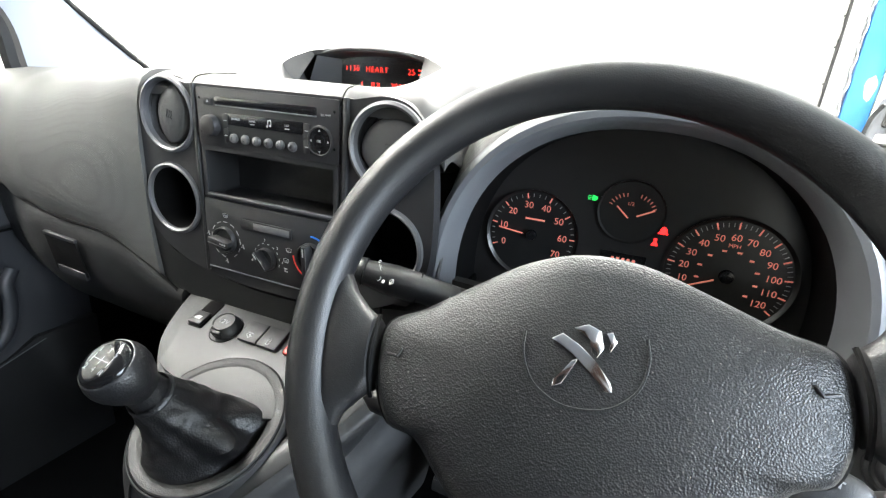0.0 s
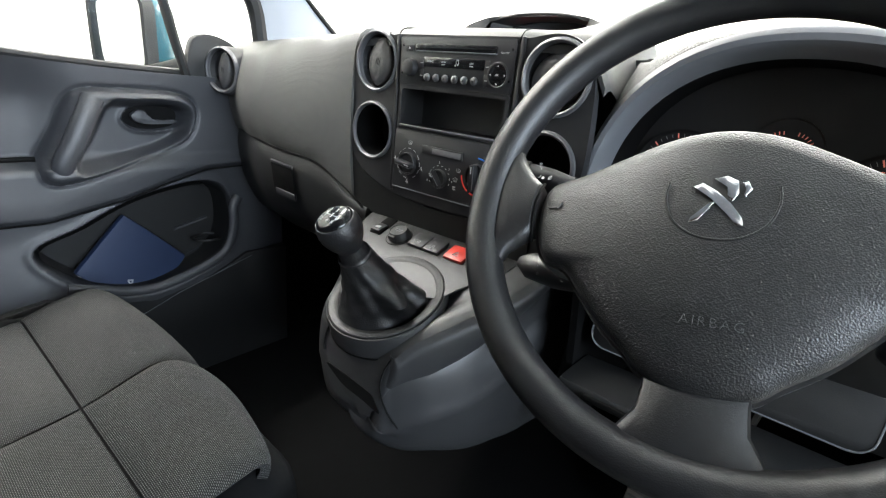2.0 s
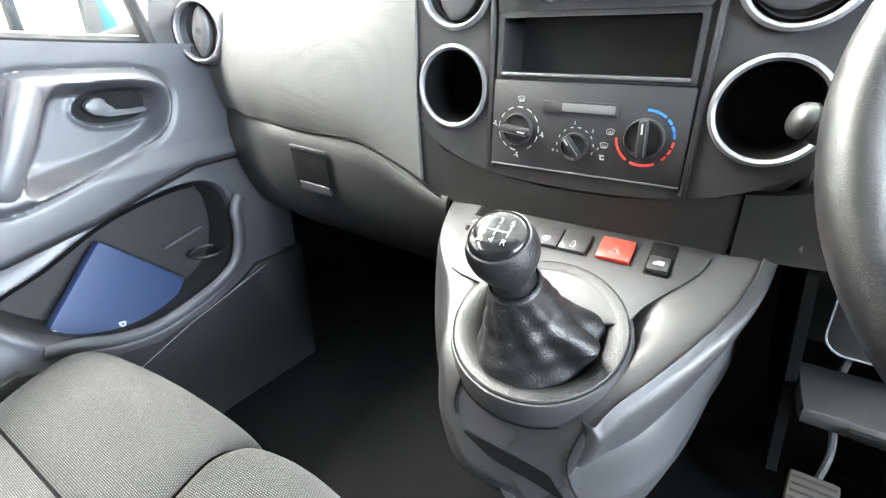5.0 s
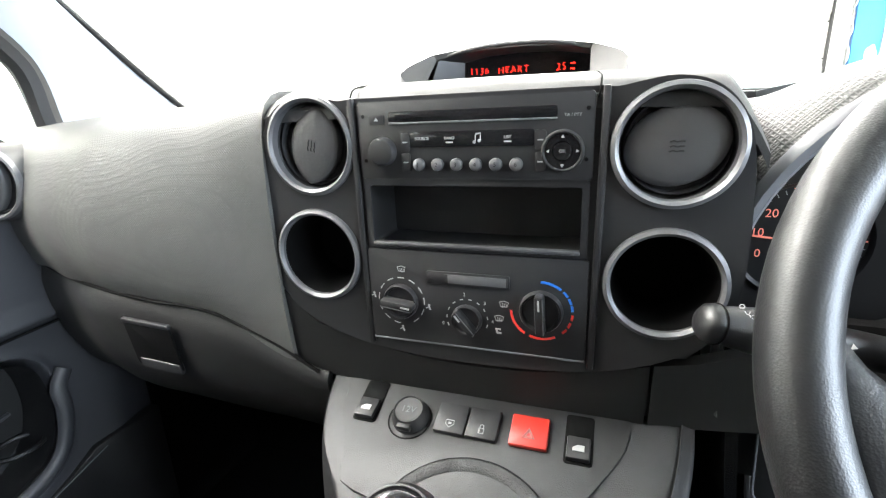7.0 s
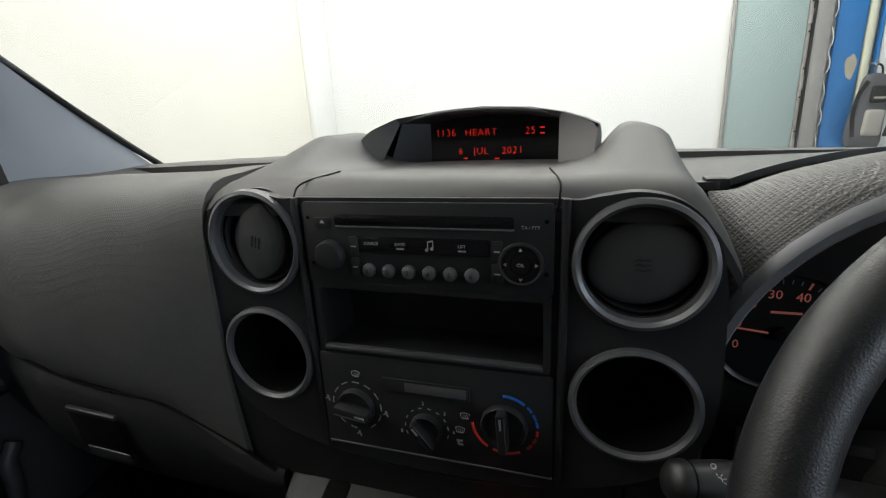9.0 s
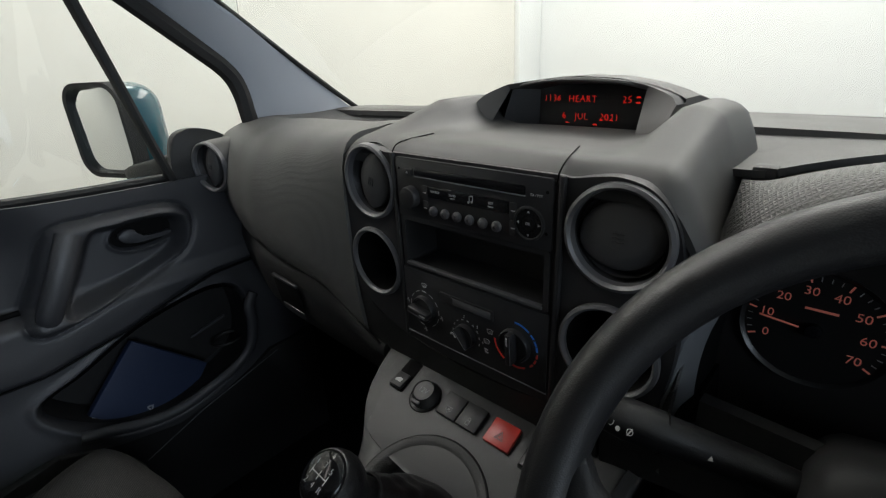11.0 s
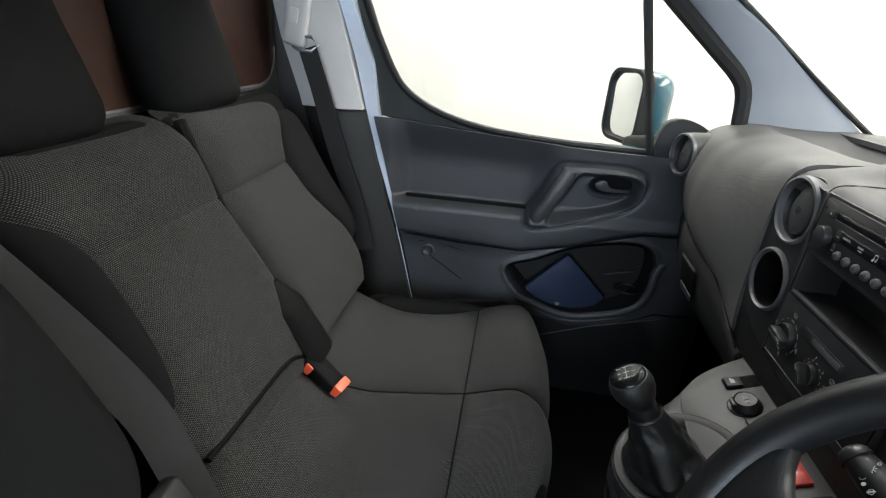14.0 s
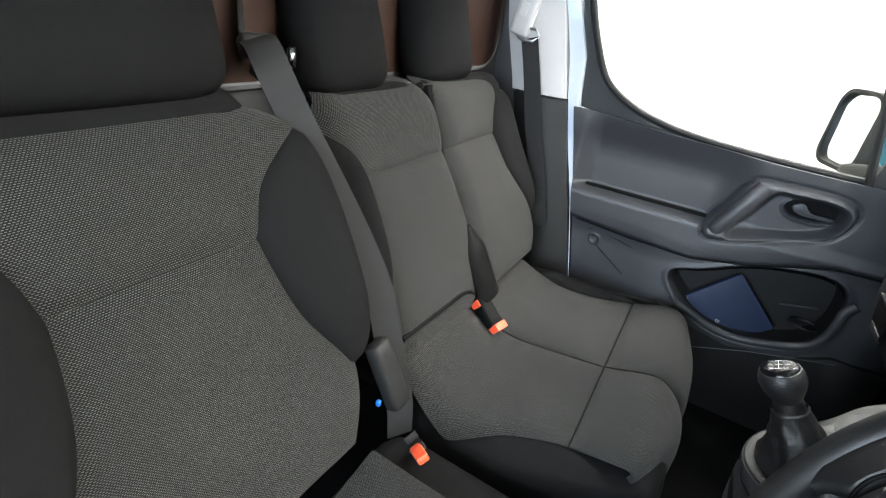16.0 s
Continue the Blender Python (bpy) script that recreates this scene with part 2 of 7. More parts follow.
def loft(rings, closed=True, caps=True, wrap=False):
    """Joins rows of points; closed: each row is a ring; wrap: the last row joins the first."""
    bm = bmesh.new()
    rows = [[bm.verts.new(p) for p in r] for r in rings]
    n = len(rows[0])
    for a, b in list(zip(rows, rows[1:])) + ([(rows[-1], rows[0])] if wrap else []):
        for i in range(n if closed else n - 1):
            j = (i + 1) % n
            bm.faces.new((a[i], a[j], b[j], b[i]))
    if closed and caps and not wrap:
        bm.faces.new(rows[0][::-1])
        bm.faces.new(rows[-1])
    return bm


def tube(points, r, seg=10, closed=False, flat=1.0, up=(0, 0, 1), radii=None):
    """A round or flattened bar along the points."""
    pts = [Vector(p) for p in points]
    rings = []
    for i, p in enumerate(pts):
        a = pts[i - 1] if (i or closed) else p
        b = pts[(i + 1) % len(pts)] if (i + 1 < len(pts) or closed) else p
        d = (b - a).normalized()
        s = d.cross(Vector(up))
        s = s.normalized() if s.length > 1e-4 else d.orthogonal().normalized()
        u = s.cross(d)
        rr = radii[i] if radii else r
        rings.append([p + s * rr * math.cos(2 * math.pi * k / seg) + u * rr * flat * math.sin(2 * math.pi * k / seg) for k in range(seg)])
    return loft(rings, True, True, closed)


def ribbon(points, width, thick, across):
    """A flat band along the points; across: the direction of its width at each point or one for all."""
    pts = [Vector(p) for p in points]
    rings = []
    for i, p in enumerate(pts):
        d = (pts[min(i + 1, len(pts) - 1)] - pts[max(i - 1, 0)]).normalized()
        a = Vector(across[i] if isinstance(across, list) else across)
        a = (a - d * a.dot(d)).normalized()
        n = d.cross(a) * thick / 2
        a = a * width / 2
        rings.append([p - a - n, p + a - n, p + a + n, p - a + n])
    return loft(rings)


def sheet(fn, nu, nv, thick=0.0, back=None):
    """A curved panel of fn(u, v), u and v from 0 to 1; thick: its depth along back or its own normals."""
    g = [[Vector(fn(i / nu, j / nv)) for j in range(nv + 1)] for i in range(nu + 1)]
    bm = bmesh.new()
    top = [[bm.verts.new(p) for p in row] for row in g]
    uv = bm.loops.layers.uv.new("UVMap")
    for i in range(nu):
        for j in range(nv):
            bm.faces.new((top[i][j], top[i + 1][j], top[i + 1][j + 1], top[i][j + 1]))
    if thick:
        bm.normal_update()
        low = [[bm.verts.new(v.co + (Vector(back) if back else -v.normal) * thick) for v in row] for row in top]
        for i in range(nu):
            for j in range(nv):
                bm.faces.new((low[i][j], low[i][j + 1], low[i + 1][j + 1], low[i + 1][j]))
        ring = [(i, 0) for i in range(nu)] + [(nu, j) for j in range(nv)] + [(i, nv) for i in range(nu, 0, -1)] + [(0, j) for j in range(nv, 0, -1)]
        for (a, b), (c, d) in zip(ring, ring[1:] + ring[:1]):
            bm.faces.new((top[a][b], low[a][b], low[c][d], top[c][d]))
    return bm


def prism(outline, depth, bevel=0.0, m=None, seg=2):
    """An outline in x and y, set thick along z from 0 to depth, its upper edge bevelled."""
    bm = bmesh.new()
    low = [bm.verts.new((x, y, 0)) for x, y in outline]
    top = [bm.verts.new((x, y, depth)) for x, y in outline]
    n = len(low)
    bm.faces.new(low[::-1])
    cap = bm.faces.new(top)
    for i in range(n):
        bm.faces.new((low[i], low[(i + 1) % n], top[(i + 1) % n], top[i]))
    if bevel:
        bmesh.ops.bevel(bm, geom=list(cap.edges), offset=bevel, segments=seg, profile=0.5, affect="EDGES")
    if m is not None:
        bm.transform(m)
    return bm


def plate_with_holes(outline, holes, depth, m=None):
    """An outline with openings through it, thick along z from 0 to depth."""
    bm = bmesh.new()
    loops = [outline] + list(holes)
    edges = []
    for lp in loops:
        vs = [bm.verts.new((x, y, depth)) for x, y in lp]
        edges += [bm.edges.new((vs[i], vs[(i + 1) % len(vs)])) for i in range(len(vs))]
    bmesh.ops.triangle_fill(bm, edges=edges, use_beauty=True)
    ex = bmesh.ops.extrude_face_region(bm, geom=list(bm.faces))
    for v in ex["geom"]:
        if isinstance(v, bmesh.types.BMVert):
            v.co.z = 0
    if m is not None:
        bm.transform(m)
    return bm


def rrect(w, h, r, cx=0.0, cy=0.0, n=5):
    pts = []
    for sx, sy, a0 in ((1, 1, 0), (-1, 1, 90), (-1, -1, 180), (1, -1, 270)):
        for i in range(n + 1):
            a = radians(a0 + 90 * i / n)
            pts.append((cx + sx * (w / 2 - r) + r * math.cos(a), cy + sy * (h / 2 - r) + r * math.sin(a)))
    return pts


def circle(r, cx=0.0, cy=0.0, n=32, rz=None):
    return [(cx + r * math.cos(2 * math.pi * i / n), cy + (rz or r) * math.sin(2 * math.pi * i / n)) for i in range(n)]


def joined(*bms):
    out = bmesh.new()
    for b in bms:
        me = bpy.data.meshes.new("tmp")
        b.to_mesh(me)
        b.free()
        out.from_mesh(me)
        bpy.data.meshes.remove(me)
    return out


def box_uv(ob, world_scale=1.0):
    """Cloth lies along the face: metres in u and v by the main direction of each face."""
    me = ob.data
    uv = me.uv_layers.get("UVMap") or me.uv_layers.new(name="UVMap")
    for poly in me.polygons:
        n = poly.normal
        a = max(range(3), key=lambda k: abs(n[k]))
        for li in poly.loop_indices:
            c = me.vertices[me.loops[li].vertex_index].co
            uv.data[li].uv = ((c.y, c.z), (c.x, c.z), (c.x, c.y))[a]
    return ob


def words(text, size, mat, parent, m, name="lettering", label="", depth=0.0003, align="CENTER", thin=0.0, wide=1.0):
    """Raised lettering; it reads along the x of m, with m's z towards the reader."""
    cu = bpy.data.curves.new("text", "FONT")
    cu.body, cu.size, cu.align_x, cu.align_y, cu.extrude = text, size, align, "CENTER", depth
    cu.resolution_u = 3
    cu.offset, cu.space_character = -thin, wide
    tmp = bpy.data.objects.new("tmp_text", cu)
    scene.collection.objects.link(tmp)
    me = bpy.data.meshes.new_from_object(tmp.evaluated_get(bpy.context.evaluated_depsgraph_get()))
    bpy.data.objects.remove(tmp)
    me.materials.clear()
    me.materials.append(mat)
    ob = placed(new(name, me), m, parent)
    if label:
        ob["label"] = label
    return ob


# faces of the place: x right, y ahead, z up; m with its z towards the driver
def facing(x, y, z, lean=0.0):
    """A face that looks back along -y, its x to the right, its y up; lean: degrees by which its top lies further ahead."""
    return pose(x, y, z, 90 - lean, 0, 0)

# ---- garage round the van ----
GROUND = -0.42


def wall(name, sx, sy, sz, x, y, z, mat, label):
    ob = part(name, rbox(sx, sy, sz, 0.0, 1, (x, y, z)), mat)
    return tagged(ob, label, "wall", kind="structure")


tagged(part("floor", rbox(9.4, 9.4, 0.1, 0.0, 1, (0.4, 0, GROUND - 0.05)), CONCRETE), "bare grey concrete garage floor", "floor", kind="structure")
tagged(part("ceiling", rbox(9.4, 9.4, 0.1, 0.0, 1, (0.4, 0, 2.95)), WALL_WHITE), "white painted garage ceiling", "ceiling", kind="structure")
wall_west = wall("wall_west", 0.15, 9.2, 3.32, -2.26, -0.9, 1.24, WALL, "cream painted garage wall beside the van, flaked in places")
wall("wall_north_white", 3.46, 0.15, 3.32, -0.60, 3.66, 1.24, WALL_WHITE, "white panelled garage wall ahead of the van")
wall("wall_north_far", 3.40, 0.15, 3.32, 2.83, 3.665, 1.24, WALL_WHITE, "white garage wall beyond the blue door")

wall("wall_east", 0.15, 9.2, 3.32, 4.6, 0, 1.24, WALL_WHITE, "white garage wall on the driver's side")
wall("wall_south", 6.9, 0.15, 3.32, 1.15, -4.5, 1.24, WALL, "cream garage wall behind the van")
tagged(part("wall_post", rbox(0.055, 0.33, 3.3, 0.006, 1, (-2.1575, 3.415, 1.24)), WALL_WHITE), "white painted post at the wall corner", "post", kind="structure")
PLASTER = grained("bare_white_plaster", (0.85, 0.835, 0.79), 0.8, 50, 0.5, 0.04)
for y, z, w, h, seed in ((-0.285, 0.985, 0.050, 0.25, 3), (-0.140, 0.775, 0.040, 0.16, 5), (0.62, 1.32, 0.30, 0.24, 11)):
    rnd = random.Random(seed)
    edge = [(w * (0.5 + 0.28 * (rnd.random() - 0.5)) * math.cos(a), h * (0.5 + 0.28 * (rnd.random() - 0.5)) * math.sin(a)) for a in [2 * math.pi * k / 18 for k in range(18)]]
    part("plaster_patch", prism(edge, 0.003, 0.0, pose(-2.1845, y, z) @ Matrix(((0, 0, 1, 0), (1, 0, 0, 0), (0, 1, 0, 0), (0, 0, 0, 1)))), PLASTER, wall_west, "flaked patch of bare plaster")

# ---- van shell ----
tagged(part("van_underbody", joined(rbox(1.56, 2.2, 0.30, 0.03, 3, (0, -0.40, -0.27)), rbox(1.5, 0.75, 0.75, 0.12, 5, (0, 0.95, -0.045), (0, 0, 0), lambda c: (c.x * (1 - 0.12 * max(0, c.y / 0.375)), c.y, c.z - 0.08 * max(0, c.y / 0.375)))), TEAL), "teal lower body and bonnet of the van", "van body", kind="structure")
tagged(part("van_floor", rbox(1.5, 2.1, 0.04, 0.0, 1, (0, -0.45, -0.02)), CARPET), "carpeted cab floor, near-black with the footwell's shade", "floor", kind="structure")
tagged(part("wall_footwell", rbox(1.5, 0.05, 0.80, 0.0, 1, (0, 0.47, 0.37)), CARPET), "carpeted footwell wall under the dashboard, near-black with its shade", "wall", kind="structure")

# ---- dashboard ----
dashboard = thing("dashboard", "grey moulded plastic dashboard with a black centre stack", "dashboard")


def profile_at(rows, x):
    """Rows of (x, [(y, z), ...]): the profile between the rows."""
    for (x0, p0), (x1, p1) in zip(rows, rows[1:]):
        if x <= x1 or x1 == rows[-1][0]:
            t = max(0, min(1, (x - x0) / (x1 - x0)))
            t = t * t * (3 - 2 * t)
            return [(a[0] * (1 - t) + b[0] * t, a[1] * (1 - t) + b[1] * t) for a, b in zip(p0, p1)]


def dash_sheet(rows, nu, n, thick):
    x0, x1 = rows[0][0], rows[-1][0]
    cols = []
    for i in range(nu + 1):
        x = x0 + (x1 - x0) * i / nu
        cols.append([(x, p.x, p.y) for p in spline([(y, z, 0) for y, z in profile_at(rows, x)], n)])
    m = len(cols[0]) - 1
    return sheet(lambda u, v: cols[round(u * nu)][round(v * m)], nu, m, thick)


PAD_ROWS = [
    (-0.71, [(0.46, 0.815), (0.36, 0.818), (0.30, 0.819), (0.22, 0.819), (0.17, 0.818), (0.12, 0.812), (0.075, 0.79), (0.055, 0.74), (0.055, 0.69), (0.065, 0.65), (0.075, 0.622)]),
    (-0.56, [(0.46, 0.815), (0.36, 0.820), (0.31, 0.775), (0.20, 0.770), (0.16, 0.820), (0.10, 0.815), (0.05, 0.79), (0.026, 0.74), (0.021, 0.69), (0.028, 0.65), (0.042, 0.618)]),
    (-0.46, [(0.46, 0.815), (0.36, 0.822), (0.30, 0.760), (0.20, 0.755), (0.16, 0.822), (0.09, 0.822), (0.04, 0.80), (0.014, 0.75), (0.006, 0.69), (0.012, 0.645), (0.029, 0.610)]),
    (-0.32, [(0.46, 0.815), (0.36, 0.824), (0.30, 0.745), (0.20, 0.745), (0.16, 0.822), (0.08, 0.828), (0.03, 0.812), (0.010, 0.76), (0.003, 0.69), (0.007, 0.64), (0.020, 0.608)]),
    (-0.205, [(0.46, 0.815), (0.36, 0.824), (0.30, 0.765), (0.21, 0.765), (0.15, 0.832), (0.07, 0.836), (0.024, 0.826), (0.012, 0.77), (0.011, 0.69), (0.013, 0.62), (0.019, 0.560)]),
]
part("upper_pad", dash_sheet(PAD_ROWS, 40, 4, 0.010), DASH, dashboard, "grey dashboard pad with a fine diamond relief")
GLOVE_ROWS = [
    (-0.70, [(0.080, 0.617), (0.075, 0.58), (0.09, 0.50), (0.14, 0.42), (0.25, 0.37)]),
    (-0.50, [(0.036, 0.608), (0.026, 0.58), (0.042, 0.50), (0.11, 0.42), (0.25, 0.37)]),
    (-0.32, [(0.024, 0.604), (0.017, 0.565), (0.042, 0.49), (0.115, 0.41), (0.25, 0.36)]),
    (-0.165, [(0.022, 0.545), (0.020, 0.53), (0.05, 0.47), (0.12, 0.40), (0.25, 0.35)]),
]
# Same plastic as the pad; its shade comes from the darker colour.
lid = part("glovebox_lid", dash_sheet(GLOVE_ROWS, 30, 5, 0.012), LOWER, dashboard, "grey glovebox lid, closed, darkened for its shade")
part("lid_seam", tube(spline([(-0.69, 0.066, 0.6195), (-0.60, 0.040, 0.6155), (-0.50, 0.0215, 0.6115), (-0.41, 0.0125, 0.6085), (-0.32, 0.0095, 0.6060), (-0.235, 0.0085, 0.579), (-0.175, 0.0090, 0.548)], 5), 0.0022, 6), VOID, dashboard)
LATCH = pose(-0.412, 0.0055, 0.552, 90 + 10, 3, 1)
# Near-black plate stands in for the shade inside the latch recess.
latch = part("latch", prism(rrect(0.072, 0.070, 0.004), 0.003, 0.001, LATCH @ pose(0, 0, 0.0005)), VOID, lid, "glovebox latch, a black plate for its shaded recess")
part("latch_bar", rbox(0.074, 0.006, 0.006, 0.0015, 1, (0, 0.034, 0.002)), BLACK, latch, "", LATCH)
part("latch_lip", rbox(0.066, 0.016, 0.008, 0.003, 2, (0.003, -0.030, 0.002)), BLACK, latch, "", LATCH)

# side vent by the door
def vent(x, z, y, r, parent, blade_turn, blade_open, yaw=0.0):
    m = pose(x, y, z, 90, 0, yaw)
    v = part("air_vent", lathe([(r - 0.0055, -0.001), (r - 0.0075, -0.010), (r - 0.012, -0.014), (0, -0.015)], 40), BLACK, parent, "round black air vent", m)
    part("trim_ring", lathe([(r - 0.0072, -0.004), (r - 0.0066, 0.003), (r - 0.004, 0.0055), (r - 0.001, 0.004), (r, -0.003)], 56, closed=True), SILVER, v, "silver painted ring", m)
    lens = [((r - 0.0095) * math.cos(a), (r - 0.0095) * blade_open * math.copysign(abs(math.sin(a)) ** (1.35 if blade_open < 0.7 else 1.1), math.sin(a))) for a in [2 * math.pi * i / 48 for i in range(48)]]
    part("flap", loft([[(x * k, y * k, z) for x, y in lens] for k, z in ((1.0, -0.020), (1.0, -0.007), (0.97, -0.0055), (0.85, -0.0035), (0.6, -0.0018), (0.3, -0.0010), (0.08, -0.0008))]), FLAP, v, "", m @ pose(0, 0, 0, 0, 0, blade_turn))
    part("flap_ring", lathe([(r - 0.0085, -0.012), (r - 0.0105, -0.006), (r - 0.0125, -0.012)], 40, closed=True), BLACK, v, "", m)
    for k in (-0.0035, 0, 0.0035):
        part("tab_mark", tube([(k + 0.0012 * math.sin(s * 3.0), -0.005 + 0.0025 * s, -0.0008) for s in range(5)], 0.0005, 5), BLACK, v, "", m @ pose(0, 0, 0, 0, 0, blade_turn + 90 if blade_open < 0.7 else 90))
    return v


RINGS = [(-0.1515, 0.7920, 0.0470), (0.1597, 0.7870, 0.0468), (-0.1548, 0.6855, 0.0474), (0.1596, 0.6800, 0.0468)]
part("side_vent_pod", lathe([(0.0485, 0.0), (0.052, -0.012), (0.055, -0.05), (0.053, -0.14), (0.0, -0.14)], 40), DASH_SMOOTH, dashboard, "", pose(-0.664, 0.016, 0.7505, 86, 0, 14))
vent(-0.664, 0.7505, 0.014, 0.050, dashboard, 80, 0.45, 14)

# black fascia of the centre stack
FAS_Y = 0.006


def fascia_outline():
    left = [(-0.106, 0.832), (-0.118, 0.831), (-0.132, 0.8335), (-0.156, 0.8365), (-0.180, 0.831), (-0.198, 0.815), (-0.2085, 0.790), (-0.213, 0.75), (-0.214, 0.685), (-0.203, 0.645), (-0.168, 0.614), (-0.10, 0.593), (0.0, 0.587)]
    right = [(-x, z) for x, z in left[-2::-1]]
    pts = spline([(x, z, 0) for x, z in left + right], 4)
    return [(p.x, p.y) for p in pts]


holes = [circle(r - 0.006, x, z) for x, z, r in RINGS] + [rrect(0.192, 0.059, 0.004, 0.002, 0.730)]
fascia = part("centre_fascia", plate_with_holes(fascia_outline(), holes, 0.012, facing(0, FAS_Y + 0.012, 0)), BLACK, dashboard, "matt black centre stack fascia")
vent(*RINGS[0][:2], FAS_Y, RINGS[0][2], dashboard, 76, 0.69)
vent(*RINGS[1][:2], FAS_Y, RINGS[1][2], dashboard, 17, 0.80)
# The wells are coloured near-black to carry the shade inside them.
for x, z, r in RINGS[2:]:
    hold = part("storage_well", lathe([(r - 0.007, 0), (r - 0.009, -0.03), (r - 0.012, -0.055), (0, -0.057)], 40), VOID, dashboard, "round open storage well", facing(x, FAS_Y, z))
    part("trim_ring", lathe([(r - 0.0072, -0.004), (r - 0.0066, 0.003), (r - 0.004, 0.0055), (r - 0.001, 0.004), (r, -0.003)], 56, closed=True), SILVER, hold, "silver painted ring", facing(x, FAS_Y, z))
# the two uprights beside the radio column
for x in (-0.1035, 0.1085):
    part("upright", rbox(0.006, 0.006, 0.235, 0.002, 1, (x, FAS_Y - 0.001, 0.715), (0, -0.6 if x < 0 else 0.6, 0)), BLACK, fascia)
# Slot walls darker than the fascia: the shade inside is in their colour.
pocket = part("storage_pocket", loft([[(x + 0.002, y, z + 0.730) for x, z in rrect(w, h, 0.004)] for y, w, h in ((0.010, 0.192, 0.060), (0.054, 0.186, 0.055), (0.055, 0.0004, 0.0002))], True, False), grained("shaded_pocket_plastic", (0.009, 0.009, 0.0093), 0.5, 1400, 0.3), dashboard, "empty storage slot under the radio, its shade in the black colour")
part("pocket_lip", rbox(0.186, 0.007, 0.004, 0.0015, 1, (0.002, FAS_Y - 0.002, 0.7025)), grained("dark_lip_plastic", (0.06, 0.06, 0.062), 0.35, 1400, 0.1), pocket, "grey lower lip")
part("pocket_frame", plate_with_holes(rrect(0.197, 0.064, 0.004), [rrect(0.186, 0.053, 0.003)], 0.003, facing(0.002, FAS_Y, 0.7300)), BLACK, pocket)

# radio
PLATE = facing(0.0025, FAS_Y - 0.0005, 0.7955)
radio = part("radio", prism(rrect(0.199, 0.067, 0.003), 0.0035, 0.001, PLATE), BLACK, dashboard, "black car radio with silver preset buttons")
RF = PLATE @ pose(0, 0, 0.0035)


def on(m, x, y, z=0.0):
    return m @ pose(x, y, z)


part("disc_slot", joined(prism(rrect(0.142, 0.009, 0.002), 0.0012, 0.0004), rbox(0.128, 0.0025, 0.0016, 0, 1, (0, 0.0006, 0.0012))), GLOSS_BLACK, radio, "", on(RF, 0.001, 0.0195))
part("slot_edge", rbox(0.142, 0.0016, 0.0028, 0.0006, 1, (0, 0, 0)), GREY_BEZEL, radio, "", on(RF, 0.001, 0.0146))
for k, s in enumerate((-1, 1)):
    part("screw_hole", lathe([(0.0016, 0.0004), (0, 0.0004)], 10), VOID, radio, "", on(RF, s * 0.0945, 0.021))
    part("screw_hole", lathe([(0.0016, 0.0004), (0, 0.0004)], 10), VOID, radio, "", on(RF, s * 0.0945, -0.017))
part("eject_button", prism(rrect(0.014, 0.008, 0.001), 0.001, 0.0003), BLACK, radio, "", on(RF, -0.0815, 0.0175))
part("eject_mark", prism([(-0.002, -0.001), (0.002, -0.001), (0, 0.0018)], 0.0003), WHITE_MARK, radio, "", on(RF, -0.0815, 0.0178, 0.001))
words("TA / PTY", 0.0034, WHITE_MARK, radio, on(RF, 0.0835, 0.0165, 0.0003), "marking")
knob_p = [(0.0125, 0), (0.0122, 0.006), (0.0112, 0.0085), (0.009, 0.0095), (0, 0.0088)]
part("volume_knob", lathe(knob_p, 28), BLACK, radio, "", on(RF, -0.0765, -0.009))
part("key_panel", prism(rrect(0.108, 0.013, 0.002), 0.0008, 0.0003), GLOSS_BLACK, radio, "", on(RF, 0.0005, 0.0005))
for k, t in enumerate(("SOURCE", "BAND", "", "LIST")):
    if t:
        words(t, 0.0033, WHITE_MARK, radio, on(RF, -0.040 + 0.0245 * k, 0.0012, 0.0009), "marking")
        if t != "SOURCE":
            part("marking", rbox(0.006, 0.0012, 0.0003, 0, 1), WHITE_MARK, radio, "", on(RF, -0.040 + 0.0245 * k, -0.0022, 0.001))
    else:
        part("marking", joined(rbox(0.0007, 0.006, 0.0003, 0, 1, (-0.002, 0, 0)), rbox(0.0007, 0.006, 0.0003, 0, 1, (0.0022, 0.001, 0)), rbox(0.0046, 0.0012, 0.0003, 0, 1, (0.0001, 0.0036, 0), (0, 0, 12)), lathe([(0.0014, 0.0002), (0, 0.0002)], 8, (-0.003, -0.003, 0)), lathe([(0.0014, 0.0002), (0, 0.0002)], 8, (0.0012, -0.002, 0))), WHITE_MARK, radio, "", on(RF, -0.040 + 0.0245 * k, 0.0008, 0.001))
preset = finish(lathe([(0.0054, 0), (0.0054, 0.002), (0.0048, 0.0035), (0.003, 0.0045), (0, 0.0048)], 24), SILVER)
for k in range(6):
    ob = placed(new("preset_button", preset), on(RF, -0.0435 + 0.0168 * k, -0.0205), radio)
    words(str(k + 1), 0.0052, BLACK, ob, on(RF, -0.0435 + 0.0168 * k, -0.0205, 0.0047), "numeral")
for x, y in ((-0.0555, 0.0015), (-0.0555, -0.0155), (0.0595, 0.0015), (0.0595, -0.0155)):
    part("side_key", prism(rrect(0.0085, 0.0155, 0.002), 0.0012, 0.0004), BLACK, radio, "", on(RF, x, y - 0.003))
    part("marking", rbox(0.0045, 0.001, 0.0003, 0, 1), WHITE_MARK, radio, "", on(RF, x, y - 0.003, 0.0013))
part("selector_ring", lathe([(0.0165, 0), (0.0162, 0.0016), (0.0150, 0.0022), (0.0138, 0.0016), (0.0134, 0)], 40), BLACK, radio, "", on(RF, 0.0765, -0.0105))
